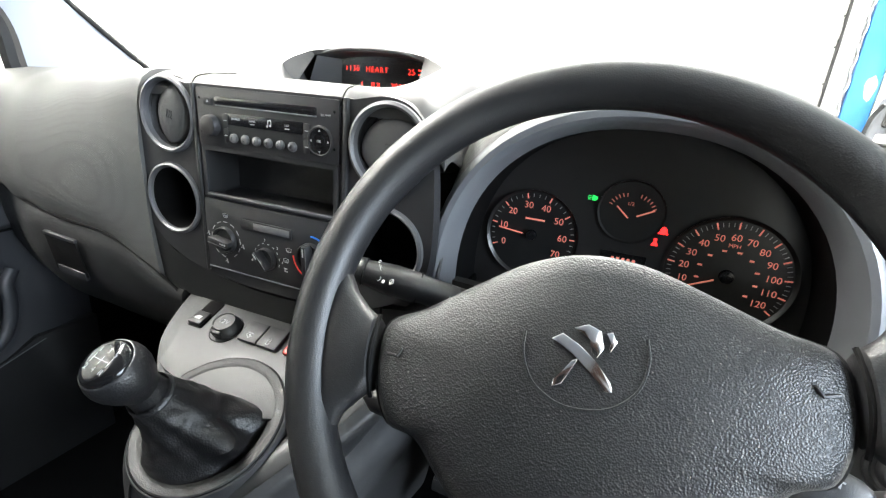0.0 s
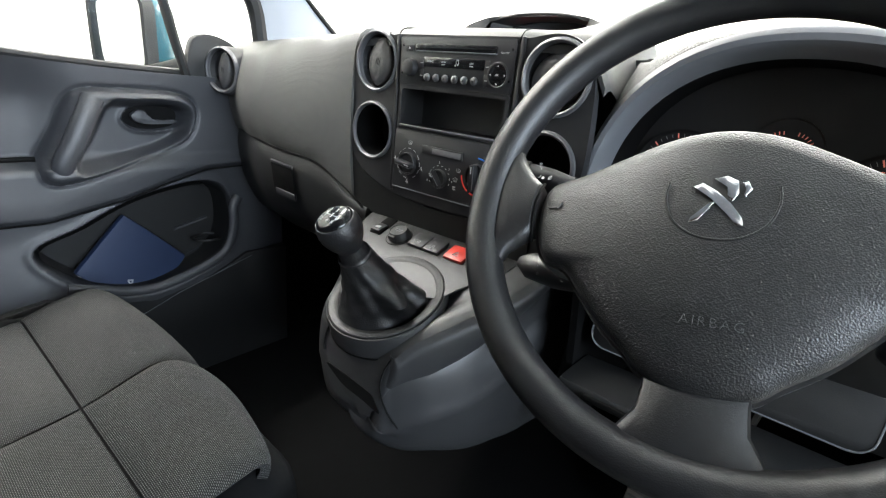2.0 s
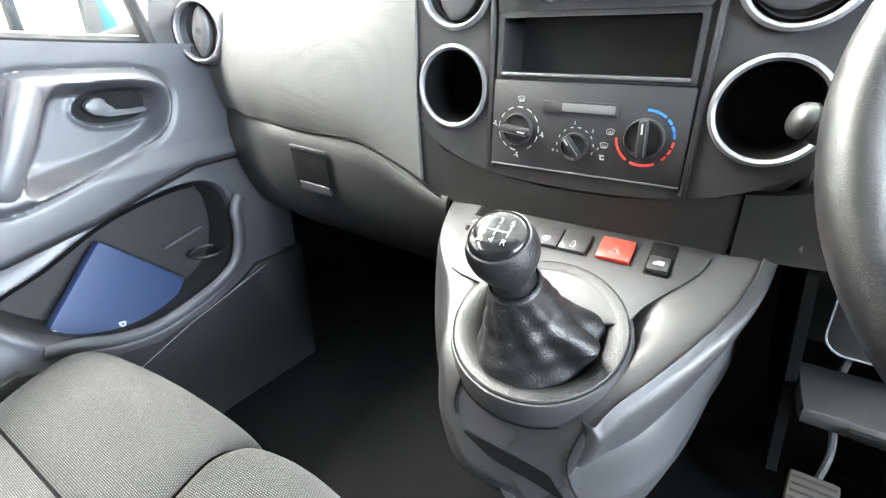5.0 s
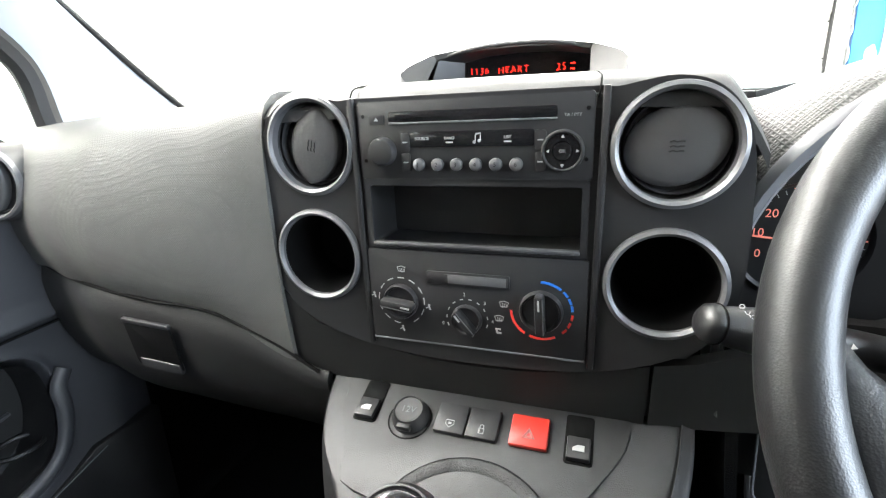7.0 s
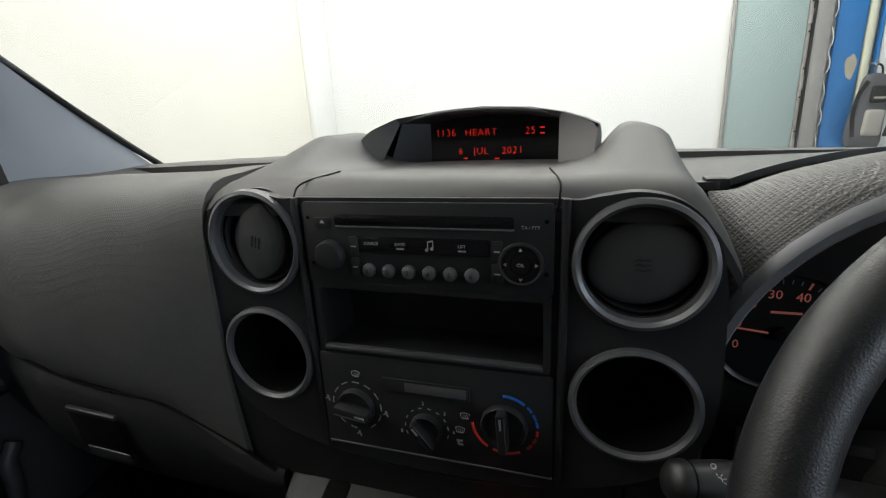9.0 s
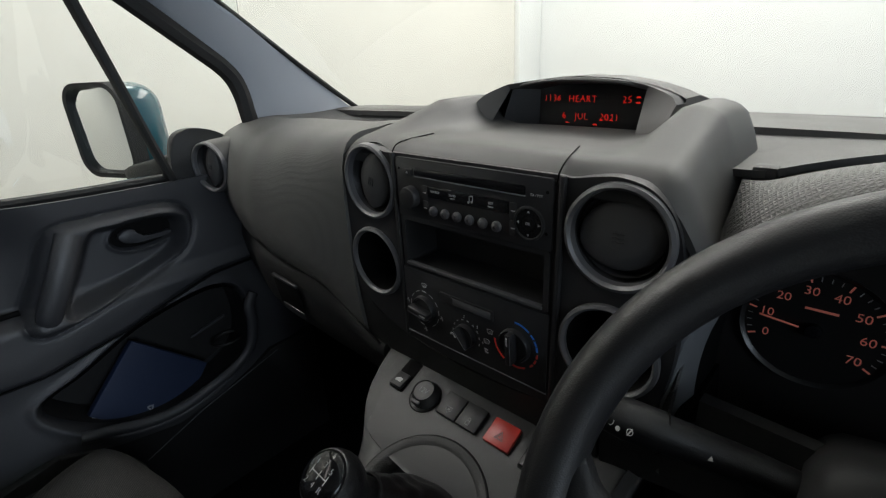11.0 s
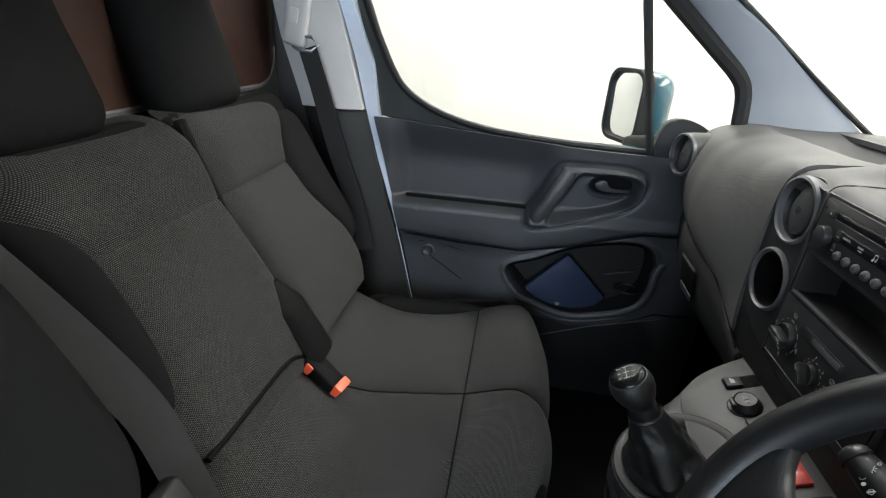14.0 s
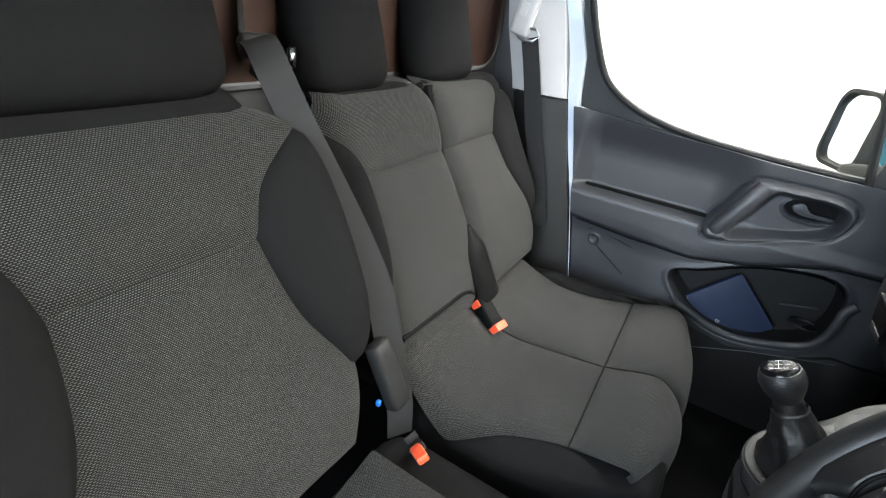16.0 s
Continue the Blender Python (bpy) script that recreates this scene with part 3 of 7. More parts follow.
part("selector", lathe([(0.0155, 0.0), (0.0150, 0.0012), (0.0078, 0.0016), (0.0074, 0.0005), (0.0068, 0.0022), (0, 0.0024)], 36), GLOSS_BLACK, radio, "", on(RF, 0.0765, -0.0105))
words("OK", 0.0037, WHITE_MARK, radio, on(RF, 0.0765, -0.0105, 0.0026), "marking")
for a in (0, 90, 180, 270):
    part("marking", prism([(-0.0014, -0.001), (0.0014, -0.001), (0, 0.0013)], 0.0003), WHITE_MARK, radio, "", on(RF, 0.0765, -0.0105, 0.0016) @ pose(0, 0, 0, 0, 0, a) @ pose(0, 0.0112, 0))

# heater panel
HP = facing(0.002, FAS_Y - 0.0005, 0.651)
heater = part("heater_panel", prism(rrect(0.2015, 0.092, 0.003), 0.003, 0.001, HP), BLACK, dashboard, "black heater control panel with three rotary knobs")
HF = HP @ pose(0, 0, 0.003)
part("panel_line", rbox(0.2015, 0.0018, 0.002, 0.0005, 1), GREY_BEZEL, heater, "", on(HF, 0, -0.0458, -0.0004))
part("vent_slider", joined(prism(rrect(0.077, 0.0125, 0.0015), 0.0016, 0.0006), rbox(0.058, 0.0085, 0.001, 0.0003, 1, (0.008, 0, 0.0016))), BLACK, heater, "", on(HF, -0.003, 0.0215))
part("slider_face", rbox(0.054, 0.0085, 0.0012, 0.0004, 1), grained("slider_grey", (0.085, 0.085, 0.088), 0.45, 1500, 0.6), heater, "", on(HF, 0.006, 0.0215, 0.0016))


def arc_mark(r, a0, a1, width, mat, parent, m, name="scale_mark"):
    n = max(2, int(abs(a1 - a0) / 8))
    out = [(r * math.cos(radians(a0 + (a1 - a0) * i / n)), r * math.sin(radians(a0 + (a1 - a0) * i / n))) for i in range(n + 1)]
    inn = [((r - width) * math.cos(radians(a1 + (a0 - a1) * i / n)), (r - width) * math.sin(radians(a1 + (a0 - a1) * i / n))) for i in range(n + 1)]
    return part(name, prism(out + inn, 0.0003), mat, parent, "", m)


def rotary(x, y, r, turn, parent):
    m = on(HF, x, y)
    k = part("rotary_knob", lathe([(r, 0), (r * 0.98, 0.004), (r * 0.93, 0.006), (r * 0.85, 0.0055), (r * 0.8, 0.003), (0, 0.003)], 36), BLACK, parent, "black rotary knob", m)
    part("grip", rbox(r * 0.42, r * 1.9, 0.014, 0.0025, 1, (0, 0, 0.008)), BLACK, k, "", m @ pose(0, 0, 0, 0, 0, turn))
    part("pointer", rbox(0.0016, r * 0.5, 0.0006, 0, 1, (0, r * 0.55, 0.0153)), WHITE_MARK, k, "", m @ pose(0, 0, 0, 0, 0, turn))
    part("grip_edge", rbox(0.0008, r * 1.7, 0.0006, 0, 1, (r * 0.17, 0, 0.0151)), SILVER, k, "", m @ pose(0, 0, 0, 0, 0, turn))
    return m


m1 = rotary(-0.069, -0.005, 0.0175, -97, heater)
for a in range(-60, 255, 28):
    arc_mark(0.0240, a, a + 16, 0.0010, WHITE_MARK, heater, m1)
m2 = rotary(-0.004, -0.017, 0.0145, 40, heater)
for a in range(-20, 200, 24):
    arc_mark(0.0200, a, a + 9, 0.0010, WHITE_MARK, heater, m2)
for a, t in ((195, "0"), (95, "2"), (45, "3"), (0, "4")):
    words(t, 0.0045, WHITE_MARK, heater, m2 @ pose(0.0240 * math.cos(radians(a)), 0.0240 * math.sin(radians(a)), 0.0003), "numeral")
m3 = rotary(0.063, -0.002, 0.0190, 3, heater)
arc_mark(0.0275, 52, 92, 0.0022, BLUE_MARK, heater, m3)
for a in (34, 18, 4):
    arc_mark(0.0275, a, a + 12, 0.0022, BLUE_MARK, heater, m3)
for a in (-14, -30, -46):
    arc_mark(0.0275, a, a + 11, 0.0022, RED_MARK, heater, m3)
arc_mark(0.0275, -112, -62, 0.0022, RED_MARK, heater, m3)
arc_mark(0.0275, -176, -122, 0.0022, RED_MARK, heater, m3)


def screen_symbol(parent, m):
    """The demister sign: a curved pane outline with three wavy lines."""
    part("symbol", joined(tube([(-0.004, 0.002, 0), (0, 0.0032, 0), (0.004, 0.002, 0), (0.003, -0.002, 0), (-0.003, -0.002, 0), (-0.004, 0.002, 0)], 0.00035, 5), *[tube([(x, -0.003, 0), (x + 0.0006, -0.001, 0), (x, 0.0012, 0)], 0.0003, 4) for x in (-0.0016, 0, 0.0016)]), WHITE_MARK, parent, "", m)


screen_symbol(heater, on(HF, -0.067, 0.0270, 0.0004))
screen_symbol(heater, m3 @ pose(-0.0325, 0.003, 0.0004))
screen_symbol(heater, m2 @ pose(0.030, 0.004, 0.0004))
part("symbol", joined(rbox(0.005, 0.0016, 0.0003, 0, 1, (0, 0.0016, 0)), rbox(0.0016, 0.005, 0.0003, 0, 1, (-0.001, 0, 0)), rbox(0.004, 0.0016, 0.0003, 0, 1, (0.001, -0.002, 0))), WHITE_MARK, heater, "", m2 @ pose(0.029, -0.008, 0.0004))
for a, sx in ((172, -1), (-8, 1), (-90, 0)):
    part("symbol", joined(lathe([(0.0013, 0.0003), (0, 0.0003)], 10, (0, 0.0022, 0)), rbox(0.0014, 0.0036, 0.0003, 0, 1, (0.0006, -0.001, 0), (0, 0, 18)), rbox(0.0036, 0.0010, 0.0003, 0, 1, (-0.0016, -0.0002, 0), (0, 0, 25))), WHITE_MARK, heater, "", m1 @ pose(0.0285 * math.cos(radians(a)), 0.0285 * math.sin(radians(a)), 0.0003))

part("stack_backing", plate_with_holes([(p.x, p.y) for p in spline([(x, z, 0) for x, z in [(-0.200, 0.815), (-0.208, 0.75), (-0.210, 0.69), (-0.203, 0.637), (-0.178, 0.603), (-0.155, 0.55), (0.155, 0.55), (0.178, 0.603), (0.204, 0.637), (0.211, 0.69), (0.209, 0.75), (0.200, 0.815)]], 4)], [circle(0.046, x, z) for x, z, r in RINGS] + [rrect(0.196, 0.063, 0.004, 0.002, 0.730)], 0.012, facing(0, 0.031, 0)), BLACK, dashboard)
# top of the stack: a saddle that rises at both sides into the display's wings
def stack_top(u, v):
    y = 0.30 * v
    x = -0.216 - 0.10 * max(0, y - 0.03) * (1 - u) + (0.436 + 0.10 * max(0, y - 0.03) * (1 - u)) * u
    a = abs(x)
    rise = 0.032 * math.exp(-(abs((a - 0.158) / (0.024 if a < 0.158 else 0.050)) ** 2.4)) * min(1, max(0, (y - 0.02) / 0.13)) ** 1.2
    fall = (0.085 if x > 0 else 0.030) * max(0, (a - 0.185) / 0.035) ** 1.6
    nose = 0.018 * max(0, 1 - y / 0.03) ** 2.2
    k = min(1, max(0, (a - 0.104) / 0.028))
    step = 0.006 * k * k * (3 - 2 * k) * max(0, 1 - y / 0.08)
    dip = 0.008 * min(1, max(0, (y - 0.05) / 0.1)) * (1 - min(1, max(0, (a - 0.09) / 0.04)))
    back = 0.05 * max(0, (y - 0.225) / 0.05) ** 2
    return (x, y + 0.005 + step, 0.841 - dip + rise - fall * (0.5 + 0.5 * min(1, y / 0.1)) - nose - back + 0.004 * math.cos(x * 7))


part("stack_cover", sheet(stack_top, 56, 34, 0.010, (0, 0, -1)), DASH_SMOOTH, dashboard, "smooth grey cover over the centre stack")
for sx in (-1, 1):
    part("cover_seam", tube(spline([(sx * 0.104, 0.0035, 0.8235), (sx * 0.105, 0.006, 0.8335), (sx * 0.104, 0.019, 0.8420), (sx * 0.093, 0.062, 0.8460)], 5), 0.0008, 5), VOID, dashboard)
# display: a hooded opening with a sloping left cheek, the screen set back in it
HOOD = [(-0.150, 0.825), (-0.141, 0.872), (-0.128, 0.879), (-0.105, 0.8885), (-0.05, 0.8955), (0.0, 0.898), (0.05, 0.895), (0.090, 0.8875), (0.113, 0.880), (0.128, 0.873), (0.122, 0.825)]
OPEN = [(-0.121, 0.830), (-0.101, 0.8825), (-0.05, 0.8900), (0.0, 0.8920), (0.05, 0.8895), (0.0868, 0.8825), (0.0885, 0.830)]
display = part("display_housing", loft([[(x, 0.2365, z) for x, z in HOOD], [(x * 1.01, 0.28, z) for x, z in HOOD], [(x * 1.03, 0.34, 0.825 + (z - 0.825) * 0.75) for x, z in HOOD], [(x * 1.04, 0.42, 0.82 + (z - 0.825) * 0.15) for x, z in HOOD]], False, False), DASH_SMOOTH, dashboard, "grey hooded display binnacle")
def along(pts, n):
    """n + 1 points at even steps along a line."""
    p = np.array(pts)
    d = np.concatenate([[0], np.cumsum(np.hypot(*np.diff(p, axis=0).T))])
    return [(float(np.interp(t, d, p[:, 0])), float(np.interp(t, d, p[:, 1]))) for t in np.linspace(0, d[-1], n + 1)]


def wing(a, b, n=8):
    return loft([[(x, 0.2335 - 0.55 * (0.892 - z), z) for x, z in along(a, n)], [(x, 0.2335 - 0.95 * (0.898 - z), z) for x, z in along(b, n)], [(x, 0.25, z - 0.002) for x, z in along(b, n)]], False, False)


part("display_wing", wing(OPEN[:2], HOOD[:4]), DASH_SMOOTH, display)
part("display_wing", wing(OPEN[-2:], HOOD[-4:]), DASH_SMOOTH, display)
part("display_brow", wing(OPEN[1:-1], HOOD[3:-3], 16), DASH_SMOOTH, display)
part("hood_lip", tube(spline([(-0.104, 0.2335, 0.884), (-0.05, 0.227, 0.8925), (0.0, 0.225, 0.8945), (0.05, 0.227, 0.892), (0.0885, 0.2335, 0.8840)], 6), 0.0032, 8, False, 0.8), DASH_SMOOTH, display)
BACK = [(-0.075, 0.828), (-0.074, 0.8800), (-0.04, 0.886), (0.0, 0.8875), (0.05, 0.8855), (0.0855, 0.8800), (0.0870, 0.828)]
part("display_recess", loft([[(x, 0.2345, z) for x, z in OPEN], [(x, 0.2640, z) for x, z in BACK]], False, False), plain("display_cheek", (0.03, 0.031, 0.033), 0.35), display, "dark sloping cheeks beside the screen")
part("screen", prism([(x, z) for x, z in BACK], 0.003, 0.0, facing(0, 0.2665, 0)), GLOSS_BLACK, display, "dark display screen with red figures")
SM = facing(0, 0.2632, 0)
for text, x, z, s in (("1136", -0.0545, 0.8680, 0.0122), ("HEART", -0.0095, 0.8675, 0.0122), ("25", 0.051, 0.8675, 0.0122), ("6", -0.036, 0.8455, 0.0122), ("JUL", -0.010, 0.8450, 0.0122), ("2021", 0.029, 0.8450, 0.0122)):
    words(text, s, RED_GLOW, display, SM @ pose(x, z, 0), "display_text", "glowing red display figures", 0.0001, "CENTER", 0.0004, 1.12)
for x, z in ((0.065, 0.871), (0.065, 0.8645), (-0.030, 0.8365), (0.010, 0.8355)):
    part("display_mark", rbox(0.005, 0.0012, 0.0002, 0, 1), RED_GLOW, display, "", SM @ pose(x, z, 0))

# driver's side: instruments
CX, CZ = 0.402, 0.640


def arch(rx, rz, y, n=48, a0=-28, a1=208, p=2.25):
    out = []
    for i in range(n + 1):
        a = radians(a0 + (a1 - a0) * i / n)
        c, s = math.cos(a), math.sin(a)
        k = (abs(c) ** p + abs(s) ** p) ** (-1 / p)
        out.append((CX + 0.87 * rx * c * k, y, CZ + rz * s * k))
    return out


def arches(rows):
    g = [arch(*r) for r in rows]
    m = len(g[0]) - 1
    return sheet(lambda u, v: g[round(u * (len(g) - 1))][round(v * m)], len(g) - 1, m, 0.004)


cluster = part("instrument_panel", prism([(x, z) for x, y, z in arch(0.215, 0.1895, 0.14)][::-1], 0.012, 0.0, facing(0, 0.152, 0)), plain("panel_face", (0.02, 0.019, 0.019), 0.3), dashboard, "black instrument cluster with lit red dials")
part("cluster_bezel", arches([(0.232, 0.208, 0.041), (0.2308, 0.2065, 0.038), (0.2285, 0.204, 0.0365), (0.2255, 0.201, 0.0372), (0.2235, 0.1990, 0.0405), (0.2210, 0.1965, 0.048), (0.2180, 0.1935, 0.060), (0.2150, 0.1900, 0.075)]), GREY_BEZEL, cluster, "grey arched bezel round the instruments")
# Near-black tunnel walls carry the shade under the bezel.
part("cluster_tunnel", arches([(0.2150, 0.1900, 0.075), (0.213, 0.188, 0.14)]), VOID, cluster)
# the hood runs from the bezel to a crisp back edge; left of the bezel it meets the stack's side
HOOD_BACK = spline([(0.212, 0.022, 0.560), (0.2135, 0.035, 0.64), (0.2145, 0.060, 0.72), (0.2155, 0.092, 0.782), (0.2165, 0.120, 0.8185)], 4)
HOOD_EDGE = spline([(0.2165, 0.120, 0.8185), (0.235, 0.120, 0.8200), (0.262, 0.143, 0.8255), (0.30, 0.172, 0.8310), (0.35, 0.190, 0.8375), (0.41, 0.196, 0.8400), (0.48, 0.192, 0.8370), (0.55, 0.178, 0.826), (0.62, 0.150, 0.805), (0.68, 0.105, 0.770), (0.705, 0.070, 0.72)], 4)
HOOD_OUT = HOOD_BACK[:-1] + HOOD_EDGE
HN = len(HOOD_OUT) - 1
KB = len(HOOD_BACK) - 1
HOOD_IN = [Vector(p) for p in arch(0.232, 0.209, 0.041, KB, 150, 208)][::-1][:-1] + [Vector(p) for p in arch(0.232, 0.209, 0.041, HN - KB, -28, 150)][::-1]


def hood_point(u, v):
    a, b = HOOD_IN[round(u * HN)], HOOD_OUT[round(u * HN)]
    k = min(1.0, max(0.0, (a.z - 0.70) / 0.12))
    p = a.lerp(b, v)
    return p + Vector((0, -0.004, 0.013 * k)) * math.sin(math.pi * v ** 0.75)


part("cluster_hood", sheet(hood_point, HN, 14, 0.004), HOOD_GRAIN, dashboard, "textured hood over the instruments")
EN = len(HOOD_EDGE) - 1
# Near-black sheet for the shade in the gap between hood and lid.
part("lid_gap_shade", sheet(lambda u, v: HOOD_EDGE[round(u * EN)] + Vector((0.004 * v, 0.034 * v, -0.003 - 0.006 * v)), EN, 3, 0.002), VOID, dashboard)
part("storage_lid", sheet(lambda u, v: HOOD_EDGE[round(u * EN)] + Vector((-0.016 * (1 - u) ** 10, 0.020 + (0.33 - HOOD_EDGE[round(u * EN)].y) * v, 0.0040 * (1 - v) ** 2 + v * (0.826 - HOOD_EDGE[round(u * EN)].z))), EN, 8, 0.007, (0, 0, -1)), DASH_SMOOTH, dashboard, "grey lid over the dash-top storage box")
part("dash_corner", rbox(0.075, 0.20, 0.030, 0.006, 2, (0.197, 0.325, 0.810)), DASH_SMOOTH, dashboard)
part("lid_hinge", rbox(0.020, 0.020, 0.014, 0.003, 2, (0.228, 0.150, 0.8195)), BLACK, dashboard)
G = facing(0, 0.1398, 0)


def dial(x, z, r, a0, step, values, needle, parent, size, minor):
    d = part("dial", lathe([(r * 1.12, 0.001), (r * 1.13, 0.004), (r * 1.08, 0.002), (r * 1.06, 0.0006), (0, 0.0006)], 48), plain("dial_face", (0.012, 0.012, 0.012), 0.35), parent, "round black dial with red numerals", G @ pose(x, z, 0))
    m = G @ pose(x, z, 0.0010)
    for i, v in enumerate(values):
        a = a0 + step * i
        part("tick", rbox(r * 0.13, 0.0016, 0.0003, 0, 1, (r * 0.97, 0, 0)), GAUGE_GLOW, d, "", m @ pose(0, 0, 0, 0, 0, a))
        words(str(v), size, GAUGE_GLOW, d, m @ pose(r * 0.74 * math.cos(radians(a)), r * 0.74 * math.sin(radians(a)), 0), "numeral", "", 0.0001)
        if i + 1 < len(values):
            for k in range(1, minor):
                part("tick", rbox(r * 0.08, 0.0008, 0.0003, 0, 1, (r * 0.98, 0, 0)), WHITE_MARK, d, "", m @ pose(0, 0, 0, 0, 0, a + step * k / minor))
    part("needle", rbox(r * 0.62, 0.0018, 0.001, 0.0003, 1, (r * 0.52, 0, 0.004)), GAUGE_GLOW, d, "glowing red needle", m @ pose(0, 0, 0, 0, 0, needle))
    part("needle_hub", lathe([(r * 0.13, 0), (r * 0.12, 0.005), (0, 0.006)], 20), GLOSS_BLACK, d, "", m)
    return d


dial(0.290, 0.687, 0.050, 203, -33.5, [0, 10, 20, 30, 40, 50, 60, 70], 174, cluster, 0.0115, 4)
spd = dial(0.504, 0.681, 0.058, 215, -20.8, ["", 10, 20, 30, 40, 50, 60, 70, 80, 90, 100, 110, 120], 206, cluster, 0.0105, 4)
for i in range(2, 19, 2):
    a = 222 - 14.5 * i
    part("marking", rbox(0.0045, 0.0022, 0.0003, 0, 1), GAUGE_GLOW, spd, "", G @ pose(0.504 + 0.0285 * math.cos(radians(a)), 0.681 + 0.0285 * math.sin(radians(a)), 0.001))
words("MPH", 0.006, GAUGE_GLOW, spd, G @ pose(0.504, 0.681 + 0.034, 0.001), "marking", "", 0.0001)
part("marking", rbox(0.024, 0.0022, 0.0003, 0, 1), GAUGE_GLOW, cluster, "", G @ pose(0.292, 0.707, 0.0018))
sm = part("small_dial", lathe([(0.036, 0.001), (0.036, 0.003), (0.034, 0.001), (0, 0.0006)], 40), plain("small_dial_face", (0.012, 0.012, 0.012), 0.35), cluster, "small fuel and temperature dial", G @ pose(0.397, 0.734, 0))
for a0, x0, nd in ((118, -0.004, 150), (62, 0.004, 205)):
    for k in range(6):
        a = a0 + (70 - 26 * k if x0 < 0 else -70 + 26 * k) * 0.8
        part("tick", rbox(0.004, 0.0010, 0.0003, 0, 1, (0.021, 0, 0)), GAUGE_GLOW, sm, "", G @ pose(0.397 + x0, 0.732, 0.0012) @ pose(0, 0, 0, 0, 0, a * 0.55 + (20 if x0 > 0 else 60)))
part("needle", rbox(0.018, 0.0016, 0.0008, 0, 1), GAUGE_GLOW, sm, "", G @ pose(0.388, 0.733, 0.003, 0, 0, -42))
part("needle", rbox(0.020, 0.0016, 0.0008, 0, 1), GAUGE_GLOW, sm, "", G @ pose(0.412, 0.735, 0.003, 0, 0, 28))
words("1/2", 0.006, GAUGE_GLOW, sm, G @ pose(0.395, 0.743, 0.0012), "marking", "", 0.0001)
part("lamp_symbol", joined(prism([(-0.001, -0.003), (0.001, -0.003), (0.0045, -0.002), (0.005, 0), (0.0045, 0.002), (0.001, 0.003), (-0.001, 0.003)], 0.0003), *[rbox(0.004, 0.0009, 0.0003, 0, 1, (-0.004, d, 0)) for d in (-0.002, 0, 0.002)]), GREEN_GLOW, cluster, "green light telltale", G @ pose(0.354, 0.7435, 0.0003))
part("lamp_symbol", joined(rbox(0.0075, 0.0055, 0.0003, 0.0001, 1, (0, 0.001, 0)), rbox(0.004, 0.0025, 0.0003, 0, 1, (0, 0.0045, 0)), rbox(0.0105, 0.0015, 0.0003, 0, 1, (0, -0.0016, 0))), WARN_GLOW, cluster, "red door warning lamp", G @ pose(0.434, 0.717, 0.0003))
part("lamp_symbol", joined(lathe([(0.0018, 0.0003), (0, 0.0003)], 10, (0.0003, 0.003, 0)), prism([(-0.0035, -0.004), (0.0035, -0.004), (0.002, 0.001), (-0.001, 0.001)], 0.0003)), WARN_GLOW, cluster, "red seat belt warning lamp", G @ pose(0.4275, 0.7045, 0.0003))
part("trip_counter", rbox(0.05, 0.018, 0.0004, 0, 1), GLOSS_BLACK, cluster, "", G @ pose(0.398, 0.676, 0.0004))
for k in range(5):
    part("marking", rbox(0.0032, 0.007, 0.0003, 0, 1), GAUGE_GLOW, cluster, "", G @ pose(0.387 + 0.0058 * k, 0.676, 0.0008))

# driver's side: dash top, shelf, knee panel
part("rear_shelf", sheet(lambda u, v: (-0.72 + 1.44 * u, 0.33 + 0.42 * v, 0.824 - 0.03 * v + 0.01 * math.cos((u - 0.5) * 3)), 16, 6, 0.01), DASH_SMOOTH, dashboard)
part("dash_top_right", sheet(lambda u, v: (0.222 + 0.49 * u, 0.16 + 0.2 * v, 0.790 + 0.02 * v), 10, 4, 0.05, (0, 0, -1)), DASH_SMOOTH, dashboard)
part("dash_end_right", sheet(lambda u, v: (0.66 + 0.06 * u, 0.02 + 0.25 * v, 0.80 - 0.02 * u - 0.20 * (1 - v) ** 2), 4, 10, 0.02), DASH_SMOOTH, dashboard)
def band_top(x):
    a = abs(x)
    return 0.586 + 0.026 * (min(a, 0.168) / 0.168) ** 2 + 0.9 * max(0.0, a - 0.168)


part("lower_band", sheet(lambda u, v: (-0.207 + 0.362 * u, 0.0185 + 0.010 * v, band_top(-0.207 + 0.362 * u) * (1 - v) + 0.545 * v), 36, 5, 0.012), LOWER, dashboard, "grey trim band under the centre stack")
part("band_right", sheet(lambda u, v: (0.1565 + 0.12 * u, 0.0185 + 0.010 * v + 0.02 * u, (band_top(0.1565 + 0.04 * u)) * (1 - v) + 0.543 * v), 8, 5, 0.012), LOWER, dashboard)
part("knee_panel", sheet(lambda u, v: (0.235 + 0.47 * u, 0.035 + 0.12 * v * v - 0.01 * math.sin(math.pi * u), 0.655 - 0.235 * v), 12, 10, 0.012), LOWER, dashboard, "dark grey knee panel under the steering column")
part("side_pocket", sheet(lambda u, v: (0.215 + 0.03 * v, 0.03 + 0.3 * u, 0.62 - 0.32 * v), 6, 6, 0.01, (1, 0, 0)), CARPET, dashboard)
knee = part("knee_tray", prism(rrect(0.30, 0.11, 0.02), 0.006, 0.002, pose(0.405, 0.058, 0.507, 82, 0, 0)), RUBBER, dashboard, "black storage recess under the column")
part("tray_edge", tube([(*p, 0) for p in rrect(0.30, 0.11, 0.02)], 0.0013, 6, True), GREY_BEZEL, knee, "", pose(0.405, 0.0525, 0.507, 82, 0, 0))
part("lower_shelf", rbox(0.42, 0.10, 0.020, 0.006, 3, (0.455, 0.03, 0.412), (-4, 0, 0)), LOWER, dashboard)
